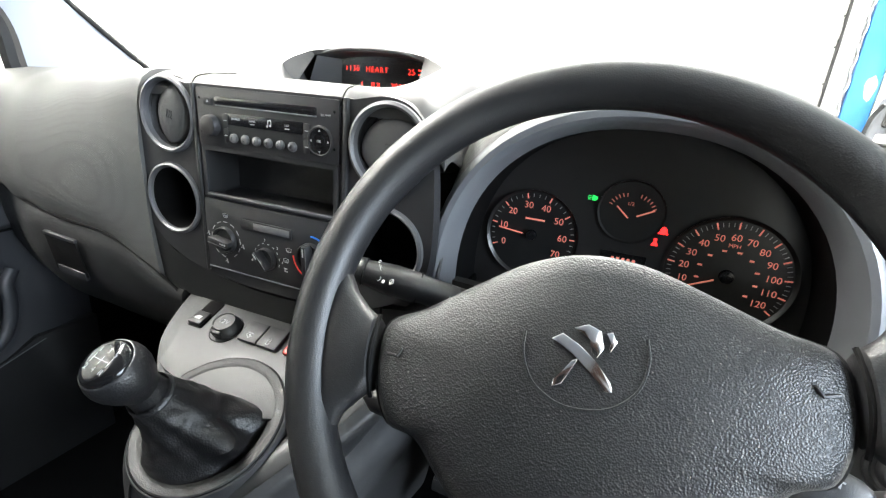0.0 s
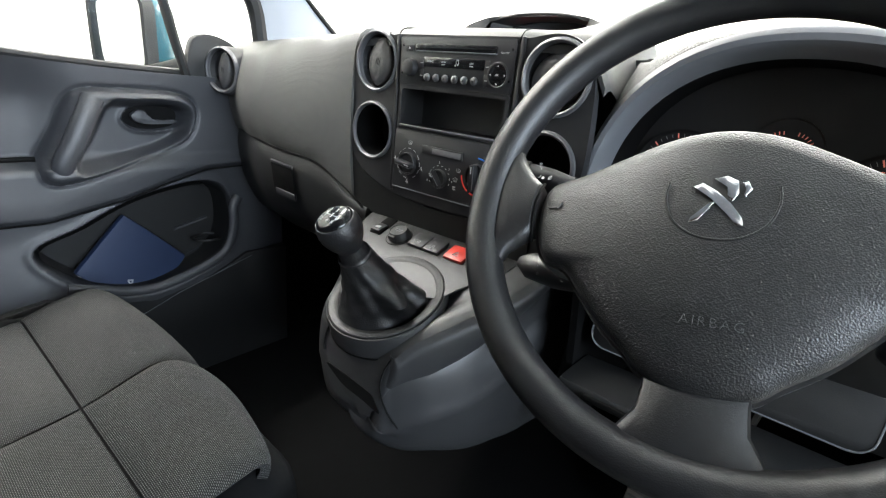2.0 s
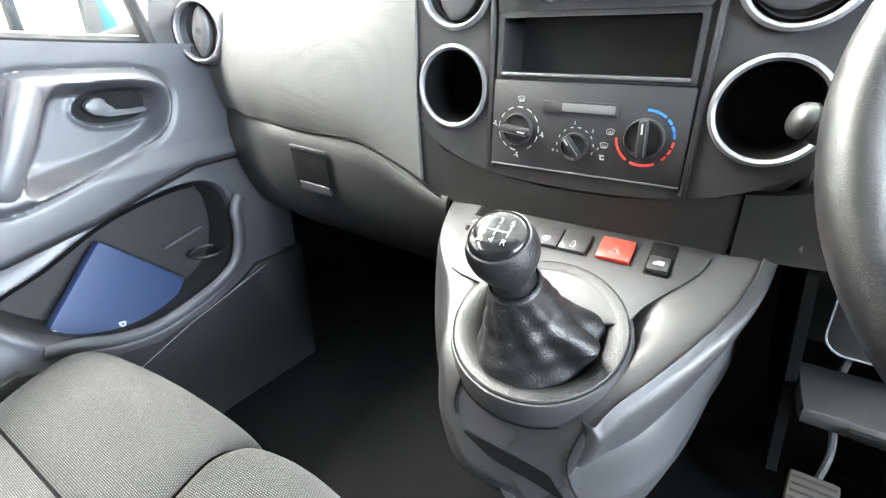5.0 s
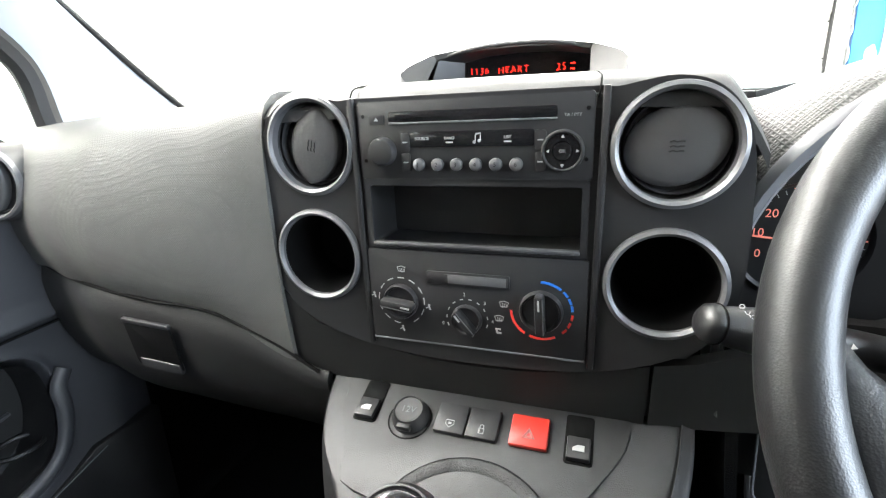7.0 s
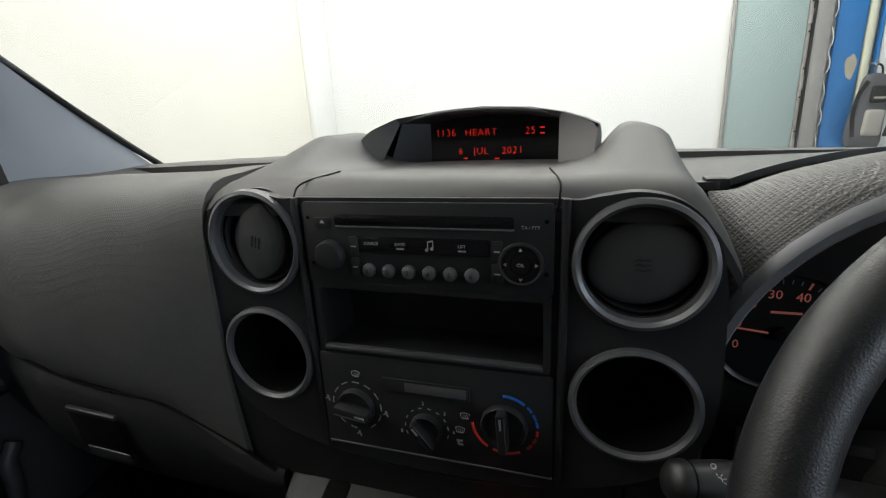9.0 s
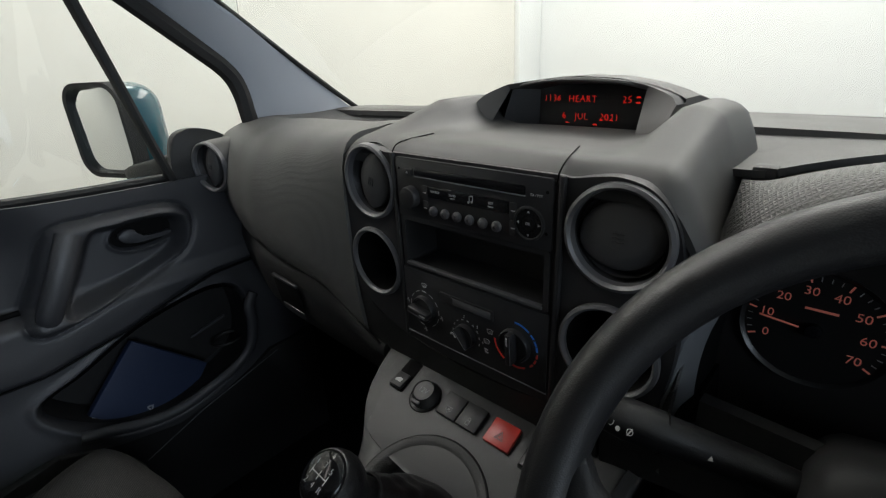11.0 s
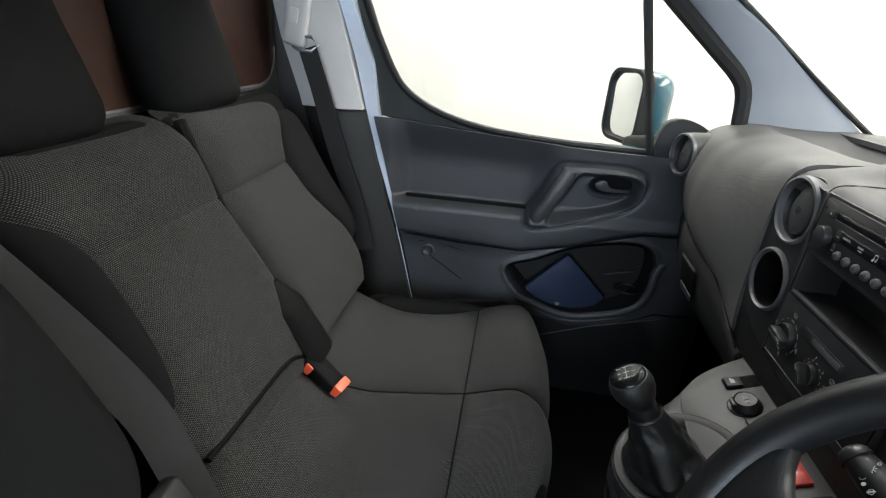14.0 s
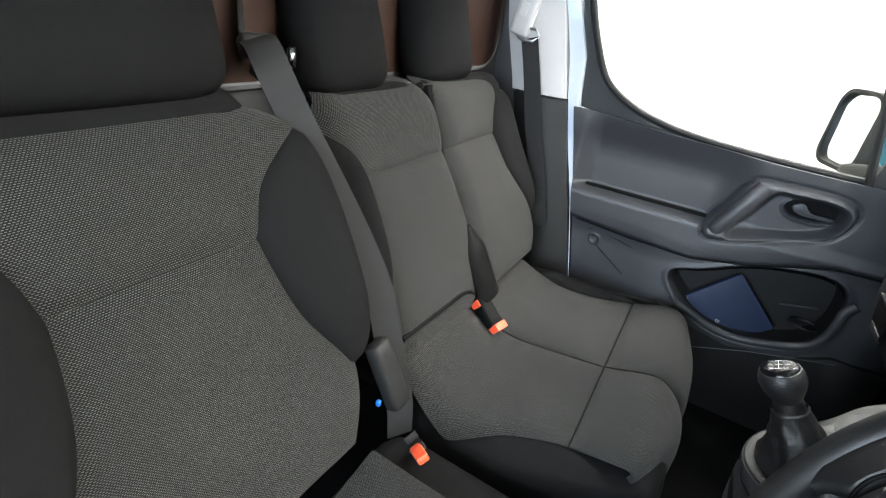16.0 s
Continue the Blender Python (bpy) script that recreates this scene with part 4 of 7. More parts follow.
part("shelf_slot", rbox(0.36, 0.006, 0.008, 0.002, 1, (0.46, -0.0205, 0.414)), VOID, dashboard)

# ---- steering wheel ----
WHEEL = pose(0.387, -0.149, 0.699, 0, 0, 1) @ pose(0, 0, 0, 58.7, 0, 0) @ pose(0, 0, 0, 0, 0, 10)
steering_wheel = thing("steering_wheel", "black plastic steering wheel with a grained airbag cover", "steering wheel", at=WHEEL)


def wheel_part(name, bm, mat, label="", parent=None):
    bm.transform(Matrix.Identity(4))
    ob = new(name, finish(bm, mat))
    ob.parent = parent or steering_wheel
    if label:
        ob["label"] = label
    return ob


rim = [(0.1892 * math.cos(2 * math.pi * i / 96), 0.1892 * math.sin(2 * math.pi * i / 96), 0.0) for i in range(96)]
wheel_part("rim", tube(rim, 0.0168, 18, True, 1.05), RIM, "black grained steering wheel rim")
half = [(0.0, 0.066), (0.035, 0.060), (0.07, 0.044), (0.105, 0.026), (0.132, 0.015), (0.1385, -0.005), (0.1365, -0.032), (0.126, -0.053), (0.106, -0.060), (0.090, -0.078), (0.072, -0.098), (0.050, -0.116), (0.037, -0.128), (0.018, -0.136), (0.0, -0.138)]
ring = half + [(-x, y) for x, y in half[-2:0:-1]]
dense = [(p.x, p.y) for p in spline([(x, y, 0) for x, y in ring], 4, True)]


def scaled(k, z, drop=0.0):
    out = []
    for x, y in dense:
        a = math.atan2((y + 0.035) / 0.095, x / 0.138)
        ex, ey = 0.118 * math.cos(a), 0.088 * math.sin(a)
        w = max(0.0, min(1.0, (k - 0.45) / 0.5)) ** 1.5
        px, py = w * x + (1 - w) * ex, w * (y + 0.035) + (1 - w) * ey
        out.append((px * k, -0.035 + py * k, z - 0.006 * (px * k / 0.138) ** 2))
    return out


LIFT = -0.0174
pad = loft([scaled(1.0, -0.035), scaled(1.0, -0.003), scaled(0.985, 0.003), scaled(0.95, 0.0075), scaled(0.87, 0.0118), scaled(0.70, 0.0152), scaled(0.5, 0.0176), scaled(0.3, 0.0189), scaled(0.12, 0.0194)])
cover = wheel_part("airbag_cover", pad, PAD, "grained black airbag cover")
back = loft([[(x * 1.02, y * 1.02, -0.045) for x, y in dense], [(x * 1.02, y * 1.02, -0.010) for x, y in dense]])
wheel_part("hub", back, BLACK)
RI = 0.181
for sx in (-1, 1):
    rows = []
    for x, y1, y0, z, t in ((0.1405, 0.014, -0.034, -0.010, 0.022), (0.1430, 0.018, -0.036, -0.007, 0.028), (0.151, 0.024, -0.043, -0.005, 0.027), (0.161, 0.036, -0.054, -0.003, 0.025), (0.171, 0.058, -0.075, -0.001, 0.022), (0.181, 0.094, -0.108, 0.0, 0.014)):
        n = 18
        ring_pts = []
        for i in range(n):
            c = 2 * math.pi * i / n
            yy0 = (y1 + y0) / 2 + (y1 - y0) / 2 * math.cos(c)
            ring_pts.append((sx * min(x, math.sqrt(max(0.0, RI * RI - yy0 * yy0))), yy0, z + t / 2 * math.copysign(abs(math.sin(c)) ** 0.7, math.sin(c))))
        rows.append(ring_pts)
    wheel_part("spoke", loft(rows), RIM)
    wheel_part("spoke_mark", tube([(sx * 0.116, -0.004, 0.0080), (sx * 0.119, -0.009, 0.0078), (sx * 0.128, -0.008, 0.0035)], 0.0011, 6), BLACK)
    wheel_part("spoke_edge", tube([(sx * 0.1412, 0.018 - 0.0056 * k, 0.004 - 0.010 * abs(k - 5) ** 2 / 25) for k in range(11)], 0.0018, 6), VOID)
rows = []
for y, w, z, t in ((-0.118, 0.034, -0.010, 0.024), (-0.136, 0.0335, -0.006, 0.026), (-0.152, 0.035, -0.004, 0.025), (-0.168, 0.046, -0.002, 0.022), (-0.181, 0.078, 0.0, 0.014)):
    n = 18
    rows.append([(w * math.cos(2 * math.pi * i / n), max(y, -math.sqrt(RI * RI - (w * math.cos(2 * math.pi * i / n)) ** 2)), z + t / 2 * math.copysign(abs(math.sin(2 * math.pi * i / n)) ** 0.6, math.sin(2 * math.pi * i / n))) for i in range(n)])
wheel_part("spoke", loft(rows), RIM, "smooth black lower spoke")
badge_line = [(x * 0.034, -0.003 + 0.026 * y, 0.0368 + LIFT - 0.001 * (x * x)) for x, y in [(-1, 0.6), (-1.02, 0.1), (-0.85, -0.5), (-0.45, -0.9), (0, -1.0), (0.45, -0.9), (0.85, -0.5), (1.02, 0.1), (1, 0.6)]]
wheel_part("badge_border", tube(spline(badge_line, 5), 0.0009, 6), PAD)
# an abstract chrome badge
for pts in ([(-0.016, 0.006), (-0.010, 0.009), (-0.002, 0.004), (0.006, -0.004), (0.012, -0.012), (0.013, -0.017), (0.009, -0.017), (0.004, -0.010), (-0.005, -0.001), (-0.011, 0.004)],
            [(-0.005, 0.012), (0.002, 0.014), (0.008, 0.011), (0.009, 0.003), (0.006, -0.002), (0.003, 0.001), (0.003, 0.007), (-0.001, 0.009)],
            [(-0.006, -0.004), (-0.002, -0.002), (-0.007, -0.010), (-0.010, -0.015), (-0.015, -0.017), (-0.014, -0.013), (-0.011, -0.011)],
            [(0.010, 0.010), (0.013, 0.011), (0.015, 0.006), (0.012, 0.001), (0.011, 0.003), (0.0125, 0.006)]):
    wheel_part("badge_piece", prism([(1.2 * x, 1.2 * y) for x, y in pts], 0.0018, 0.0005, pose(0, 0.002, 0.0362 + LIFT)), CHROME, "polished chrome badge shape")
# Letters are paler than the cover to carry the highlights on the embossing.
w = words("AIRBAG", 0.0095, plain("highlit_letter_plastic", (0.055, 0.055, 0.058), 0.35), None, Matrix.Identity(4), "lettering", "raised lettering on the cover", 0.0006, "CENTER", 0.0002, 1.25)
w.parent = steering_wheel
w.matrix_local = pose(0.005, -0.087, 0.0186, 4, 0, 0)

# ---- steering column and stalks ----
column = thing("steering_column", "black plastic steering column shroud with control stalks", "steering column")
part("shroud", rbox(0.16, 0.20, 0.12, 0.035, 8, (0.388, 0.010, 0.610), (-31, 0, 0)), RUBBER, column)


def stalk(name, points, radii, label):
    return part(name, tube(points, 0.01, 16, False, 0.85, (0, 0.3, 1), radii), STALK, column, label)


light = stalk("light_stalk", [(0.34, -0.010, 0.640), (0.28, -0.030, 0.6565), (0.232, -0.0495, 0.6698), (0.228, -0.051, 0.6709), (0.205, -0.0603, 0.6768), (0.190, -0.0660, 0.6808), (0.1815, -0.0692, 0.6831)], [0.0125, 0.0145, 0.0160, 0.0172, 0.0176, 0.0152, 0.0132], "black light and indicator stalk")
SA = Vector((-1, -0.37, 0.265)).to_track_quat("Z", "Y").to_matrix().to_4x4()
part("stalk_end", lathe([(0.0126, -0.001), (0.0128, 0.002), (0.0120, 0.006), (0.0090, 0.0092), (0.0045, 0.0108), (0, 0.0112)], 24), STALK, light, "", pose(0.1815, -0.0692, 0.6831) @ SA)
part("stalk_ring", tube([(0.0131 * math.cos(2 * math.pi * k / 24), 0.0128 * math.sin(2 * math.pi * k / 24), 0) for k in range(24)], 0.0007, 5, True), VOID, light, "", pose(0.1815, -0.0692, 0.6831) @ SA)
SD = pose(0.204, -0.0750, 0.6885, 52, 13, -22) @ pose(-0.237, 0, 0)


def ring_line(r, n, x=0.0, y=0.0, w=0.00035):
    return tube([(x + r * math.cos(2 * math.pi * k / n), y + r * math.sin(2 * math.pi * k / n), 0) for k in range(n)], w, 5, True)


part("symbol", ring_line(0.0013, 10), WHITE_MARK, light, "", SD @ pose(0.225, 0.006, -0.001))
part("symbol", joined(ring_line(0.0014, 10), *[rbox(0.0014, 0.0005, 0.0003, 0, 1, (0.0029 * math.cos(radians(a)), 0.0029 * math.sin(radians(a)), 0), (0, 0, a)) for a in range(0, 360, 45)]), WHITE_MARK, light, "", SD @ pose(0.230, 0.001, 0))
for dx in (0.0, 0.0068):
    part("symbol", joined(tube([(0, -0.0022, 0), (0.0018, -0.0018, 0), (0.0026, 0, 0), (0.0018, 0.0022, 0), (0, 0.0022, 0)], 0.00035, 5, True), *[rbox(0.0024, 0.0005, 0.0003, 0, 1, (-0.0020, d, 0)) for d in (-0.0016, 0, 0.0016)]), WHITE_MARK, light, "", SD @ pose(0.229 + dx, -0.0062, -0.0004))
part("symbol", lathe([(0.0018, 0.0003), (0, 0.0003)], 12), WHITE_MARK, light, "", SD @ pose(0.243, -0.0055, 0))
part("symbol", joined(ring_line(0.0022, 10), rbox(0.001, 0.006, 0.0003, 0, 1)), WHITE_MARK, light, "", SD @ pose(0.2505, -0.001, 0.0002))
part("symbol", joined(prism([(-0.0055, 0), (-0.0025, 0.0022), (-0.0025, -0.0022)], 0.0003), prism([(0.0055, 0), (0.0025, -0.0022), (0.0025, 0.0022)], 0.0003)), WHITE_MARK, light, "", pose(0.258, -0.0520, 0.6700, 52, 13, -22))
part("stalk_ring", tube([(0.0158 * math.cos(2 * math.pi * k / 20), 0.0150 * math.sin(2 * math.pi * k / 20), 0) for k in range(20)], 0.0008, 5, True), VOID, light, "", pose(0.228, -0.0508, 0.6707) @ Vector((-1, -0.39, 0.27)).to_track_quat("Z", "Y").to_matrix().to_4x4())
stalk("radio_stalk", [(0.36, -0.09, 0.625), (0.30, -0.12, 0.607), (0.262, -0.125, 0.602), (0.232, -0.124, 0.600), (0.220, -0.122, 0.600)], [0.016, 0.019, 0.019, 0.016, 0.008], "black radio control stalk")
wip = stalk("wiper_stalk", [(0.44, -0.075, 0.660), (0.48, -0.095, 0.650), (0.505, -0.108, 0.640), (0.525, -0.114, 0.634)], [0.014, 0.020, 0.021, 0.015], "black wiper stalk with a silver end")
WM = pose(0.530, -0.118, 0.631, 40, 16, -6)
part("stalk_grip", rbox(0.056, 0.044, 0.034, 0.011, 6), STALK, wip, "", WM)
part("stalk_cap", rbox(0.012, 0.046, 0.036, 0.005, 4, (0.0315, 0, 0)), SILVER, wip, "silver end cap", WM)
for dx, dy in ((-0.012, 0.006), (0.004, 0.010), (0.012, -0.008)):
    part("symbol", joined(rbox(0.0012, 0.007, 0.0004, 0, 1, (0, 0, 0)), rbox(0.005, 0.0012, 0.0004, 0, 1, (0, 0.001, 0))), WHITE_MARK, wip, "", WM @ pose(dx, dy, 0.0174))
RS = pose(0.262, -0.1430, 0.6060, 68, 0, -3)
for dx, dy in ((-0.014, 0.004), (-0.012, -0.004), (0.006, 0.002), (0.014, -0.003)):
    part("symbol", ring_line(0.0012, 8, w=0.00022) if dx < 0 else rbox(0.003, 0.0007, 0.0003, 0, 1), GREY_BEZEL, column, "", RS @ pose(dx, dy, 0))
part("switch_panel", prism(rrect(0.13, 0.09, 0.02), 0.01, 0.003, pose(0.605, -0.005, 0.60, 75, 0, -10)), LOWER, dashboard, "dark switch panel beside the column")
SP = pose(0.605, -0.005, 0.60, 75, 0, -10) @ pose(0, 0, 0.010)
for dx, dy in ((-0.028, 0.020), (-0.028, -0.012), (-0.028, -0.034)):
    sw = part("blank_switch", prism(rrect(0.034, 0.022 if dy > 0 else 0.016, 0.003), 0.003, 0.001, SP @ pose(dx, dy, 0)), BLACK, dashboard)
    if dy < 0:
        part("symbol", joined(tube([(-0.005, -0.003, 0), (0.005, -0.003, 0), (0.0035, 0.003, 0), (-0.0035, 0.003, 0)], 0.0004, 5, True), rbox(0.004, 0.0008, 0.0003, 0, 1)), WHITE_MARK, sw, "", SP @ pose(dx, dy, 0.0034))
adj = part("mirror_adjuster", lathe([(0.024, 0), (0.0235, 0.004), (0.021, 0.006), (0.019, 0.004), (0.0165, 0.004), (0.0155, 0.010), (0.013, 0.0125), (0, 0.0120)], 32), BLACK, dashboard, "round black mirror adjuster", SP @ pose(0.018, 0.000, 0))
for a in (20, 140, 260):
    part("symbol", lathe([(0.0012, 0.0003), (0, 0.0003)], 8), WHITE_MARK, adj, "", SP @ pose(0.018 + 0.0095 * math.cos(radians(a)), 0.0095 * math.sin(radians(a)), 0.0126))

# ---- centre console ----
console = thing("centre_console", "grey plastic centre console round the gear lever", "console")
ROWS = [  # y, top, left half, right half, bulge x and z, foot x and z
    (0.150, 0.560, 0.168, 0.190, 0.193, 0.44, 0.172, 0.238), (0.066, 0.563, 0.168, 0.192, 0.186, 0.435, 0.163, 0.245), (0.03, 0.548, 0.166, 0.190, 0.178, 0.42, 0.156, 0.250), (-0.01, 0.531, 0.158, 0.184, 0.167, 0.41, 0.147, 0.254), (-0.05, 0.514, 0.142, 0.170, 0.158, 0.40, 0.138, 0.264), (-0.10, 0.494, 0.110, 0.145, 0.148, 0.395, 0.123, 0.278),
    (-0.15, 0.474, 0.088, 0.118, 0.128, 0.39, 0.105, 0.292), (-0.18, 0.459, 0.078, 0.100, 0.106, 0.382, 0.091, 0.302), (-0.198, 0.443, 0.068, 0.090, 0.089, 0.374, 0.082, 0.312), (-0.208, 0.424, 0.058, 0.082, 0.082, 0.37, 0.074, 0.325), (-0.212, 0.400, 0.048, 0.066, 0.066, 0.365, 0.058, 0.340), (-0.2145, 0.386, 0.030, 0.046, 0.046, 0.362, 0.040, 0.352)]
ROWS = [(y if y > -0.05 else -0.05 + (y + 0.05) * 0.79, zt, wl - 0.010 * min(1, max(0, (-y - 0.03) / 0.10)), wr + 0.008 * min(1, max(0, (-y - 0.03) / 0.10)), xb, zb, xf, zf) for y, zt, wl, wr, xb, zb, xf, zf in ROWS]


def ahead(pts):
    """Seams on the nose, set where the nose stands."""
    return [(x + 0.006, -0.05 + (y + 0.05) * 0.79 - 0.0015, z) for x, y, z in pts]


def row_at(r):
    """The console's section at a broken row number, rounded through the rows."""
    i = min(int(r), len(ROWS) - 2)
    t = r - i
    p = [ROWS[max(0, min(len(ROWS) - 1, i + d))] for d in (-1, 0, 1, 2)]
    return [0.5 * (2 * q1 + (q2 - q0) * t + (2 * q0 - 5 * q1 + 4 * q2 - q3) * t * t + (3 * q1 - q0 - 3 * q2 + q3) * t ** 3) for q0, q1, q2, q3 in zip(*p)]


secs = []
for k in range(4 * (len(ROWS) - 1) + 1):
    y, zt, wl, wr, xb, zb, xf, zf = row_at(k / 4)
    lift = 0.034 * min(1.0, max(0.0, (-0.09 - y) / 0.10)) ** 1.5
    lift = min(lift, 0.5 * max(0.0, zt - zf - 0.025))
    sink = 0.034 * max(0.0, 1 - ((y + 0.117) / 0.060) ** 2)
    prof = [(0.0, zf - 0.02 + lift * 0.8), (-wl * 0.66, zf - 0.012 + lift), (-wl * 0.94, zf + 0.03 + lift), (-wl * 1.03, (zf + zt) / 2 + lift * 0.5), (-wl, zt - 0.016), (-wl * 0.90, zt - 0.001), (-wl * 0.58, zt), (-wl * 0.25, zt - sink), (wr * 0.50, zt - sink), (wr * 0.77, zt), (wr * 0.94, zt), (wr * 0.99, zt - 0.008), ((wr * 0.6 + xb * 0.4) * 0.93, zt - 0.05), (xf * 0.88, zf + 0.05), (xf * 0.75, zf - 0.01 + lift * 0.4)]
    secs.append([(p.x, y, p.y) for p in spline([(x, z, 0) for x, z in prof], 4)])
mid = Vector((sum(p[0] for p in secs[-1]), 0, sum(p[2] for p in secs[-1]))) / len(secs[-1])
end = secs[-1]
for f, dy in ((0.7, 0.0005), (0.4, 0.0008), (0.15, 0.0009), (0.02, 0.0010)):
    secs.append([(mid.x + (x - mid.x) * f, y - dy, mid.z + (z - mid.z) * f) for x, y, z in end])
body = part("body", loft(secs), CONSOLE, console, "grey moulded console body")
flank = []
for j in range(33):
    k = j / 4
    y, zt, wl, wr, xb, zb, xf, zf = row_at(k)
    grow = min(1.0, (8 - k) / 2.0)
    zf += 0.030 * min(1.0, max(0.0, (-0.12 - y) / 0.08)) ** 1.6
    line_pts = spline([(wr * 0.985, zt + 0.0005, 0), (wr * 1.03 + 0.003, zt - 0.012, 0), (wr * 0.55 + xb * 0.45, zt - 0.045 - 0.01 * grow, 0), (xb * 0.97, zb + 0.035, 0), (xb, zb, 0), (xb * 0.98, zb - 0.05, 0), (xf, zf, 0), (xf * 0.82, zf - 0.022, 0), (xf * 0.5, zf - 0.026, 0)], 5)
    n = len(line_pts) - 1
    flank.append([(p.x - 0.008 * grow * math.exp(-(((i / n) - 0.22 - 0.02 * k) / 0.055) ** 2) + 0.0035 * grow * math.exp(-(((i / n) - 0.60) / 0.02) ** 2), y - 0.003, p.y) for i, p in enumerate(line_pts)])
# the front edge of the side panel turns in under the nose
last = flank[-1]
for dx, dy, dz in ((0.003, -0.0035, 0.004), (0.008, -0.0060, 0.010), (0.014, -0.0068, 0.017), (0.021, -0.0060, 0.025), (0.029, -0.0030, 0.034), (0.038, 0.0030, 0.044)):
    flank.append([(x - dx * min(1.0, 0.30 + i / (0.5 * n)), y + dy * min(1.0, 0.30 + i / (0.5 * n)), z + dz * max(0.0, (i - 0.55 * n) / (0.45 * n))) for i, (x, y, z) in enumerate(last)])
NF, NP = len(flank) - 1, len(last) - 1
part("side_panel", sheet(lambda u, v: flank[round(u * NF)][round(v * NP)], NF, NP, 0.0012), CONSOLE, console, "moulded grey side panel of the console")
part("panel_seam", tube(spline(ahead([(0.0845, -0.1995, 0.4425), (0.078, -0.2085, 0.424), (0.0742, -0.2115, 0.400), (0.079, -0.2105, 0.379), (0.088, -0.2057, 0.360), (0.0985, -0.1957, 0.340)]), 5), 0.0011, 6), VOID, console)
part("panel_seam", tube(spline(ahead([(-0.031, -0.1935, 0.451), (-0.036, -0.1997, 0.4425), (-0.0385, -0.2067, 0.4293), (-0.040, -0.2105, 0.413), (-0.037, -0.2125, 0.402)]), 5), 0.0014, 6), VOID, console)
CP = pose(0, -0.018, 0.5285, 22.3, 0, 0)
part("switch_field", prism([(p.x, p.y) for p in spline([(x, y, 0) for x, y in [(-0.136, 0.044), (-0.134, 0.010), (-0.108, -0.042), (-0.085, -0.075), (0.075, -0.085), (0.102, -0.052), (0.140, 0.008), (0.145, 0.044)]], 4)], 0.003, 0.001, CP @ pose(0, 0, -0.0021)), CONSOLE, console, "raised grey switch panel")
SW = CP @ pose(0, 0, 0.0010)
for x, y in ((-0.104, 0.014), (0.102, 0.011)):
    s = part("window_switch", prism(rrect(0.0245, 0.047, 0.003), 0.0008, 0.0003), VOID, console, "black rocker window switch", SW @ pose(x, y, 0))
    part("rocker", rbox(0.020, 0.022, 0.006, 0.0015, 1, (0, -0.0105, 0.0028), (-6, 0, 0)), BLACK, s, "", SW @ pose(x, y, 0))
    part("symbol", prism([(-0.005, -0.003), (0.005, -0.003), (0.005, 0.003), (-0.001, 0.003), (-0.005, 0.0)], 0.0003), WHITE_MARK, s, "", SW @ pose(x, y - 0.0115, 0.0064) @ pose(0, 0, 0, -6, 0, 0))
sock = part("socket_cap", lathe([(0.0190, 0), (0.0185, 0.004), (0.0170, 0.006), (0.0150, 0.012), (0.0142, 0.0135), (0.0132, 0.0125), (0, 0.0122)], 32), BLACK, console, "round black power socket cap", SW @ pose(-0.057, 0.004, 0))
part("socket_tab", rbox(0.014, 0.006, 0.008, 0.002, 1, (0, -0.0165, 0.008)), BLACK, sock, "", SW @ pose(-0.057, 0.004, 0))
words("12V", 0.0095, GREY_BEZEL, sock, SW @ pose(-0.057, 0.004, 0.0124), "lettering")
part("socket_seam", tube([(0.0215 * math.cos(radians(a)), 0.0215 * math.sin(radians(a)), 0) for a in range(0, 360, 12)], 0.0007, 5, True), VOID, console, "", SW @ pose(-0.0575, 0.002, 0))
for x in (-0.0155, 0.0155):
    b = part("push_button", rbox(0.0298, 0.031, 0.006, 0.0015, 1), BLACK, console, "black push button", SW @ pose(x, 0.008, 0.002))
    if x < 0:
        part("symbol", joined(tube([(-0.004, 0.003, 0), (0.004, 0.003, 0), (0.004, -0.001, 0), (0, -0.0045, 0), (-0.004, -0.001, 0)], 0.0005, 5, True), rbox(0.003, 0.002, 0.0004, 0, 1, (0, 0, 0))), WHITE_MARK, b, "", SW @ pose(x, 0.002, 0.0052))
    else:
        part("symbol", joined(tube([(-0.0016, 0.0, 0), (-0.0016, 0.003, 0), (0, 0.0042, 0), (0.0016, 0.003, 0), (0.0016, 0.0, 0)], 0.0005, 5), tube([(-0.0022, -0.005, 0), (-0.0022, 0, 0), (0.0022, 0, 0), (0.0022, -0.005, 0)], 0.0007, 5, True)), WHITE_MARK, b, "", SW @ pose(x, 0.002, 0.0052))
hz = part("hazard_button", rbox(0.0345, 0.031, 0.006, 0.0018, 1), RED_BTN, console, "red hazard warning button", SW @ pose(0.0585, 0.0085, 0.0022))
for s in (0.0062, 0.0034):
    part("symbol", tube([(s * math.cos(radians(a)), s * math.sin(radians(a)), 0) for a in (90, 210, 330)], 0.0005, 5, True), WHITE_MARK, hz, "", SW @ pose(0.0585, 0.004, 0.0054))
RING = pose(0.020, -0.117, 0.488, 23, 0, 0)
collar = part("boot_collar", lathe([(0.0872, -0.034), (0.0876, -0.030), (0.0862, -0.006), (0.0845, -0.001), (0.0822, 0.0)], 56), CONSOLE, console, "round grey collar below the gear lever", RING)
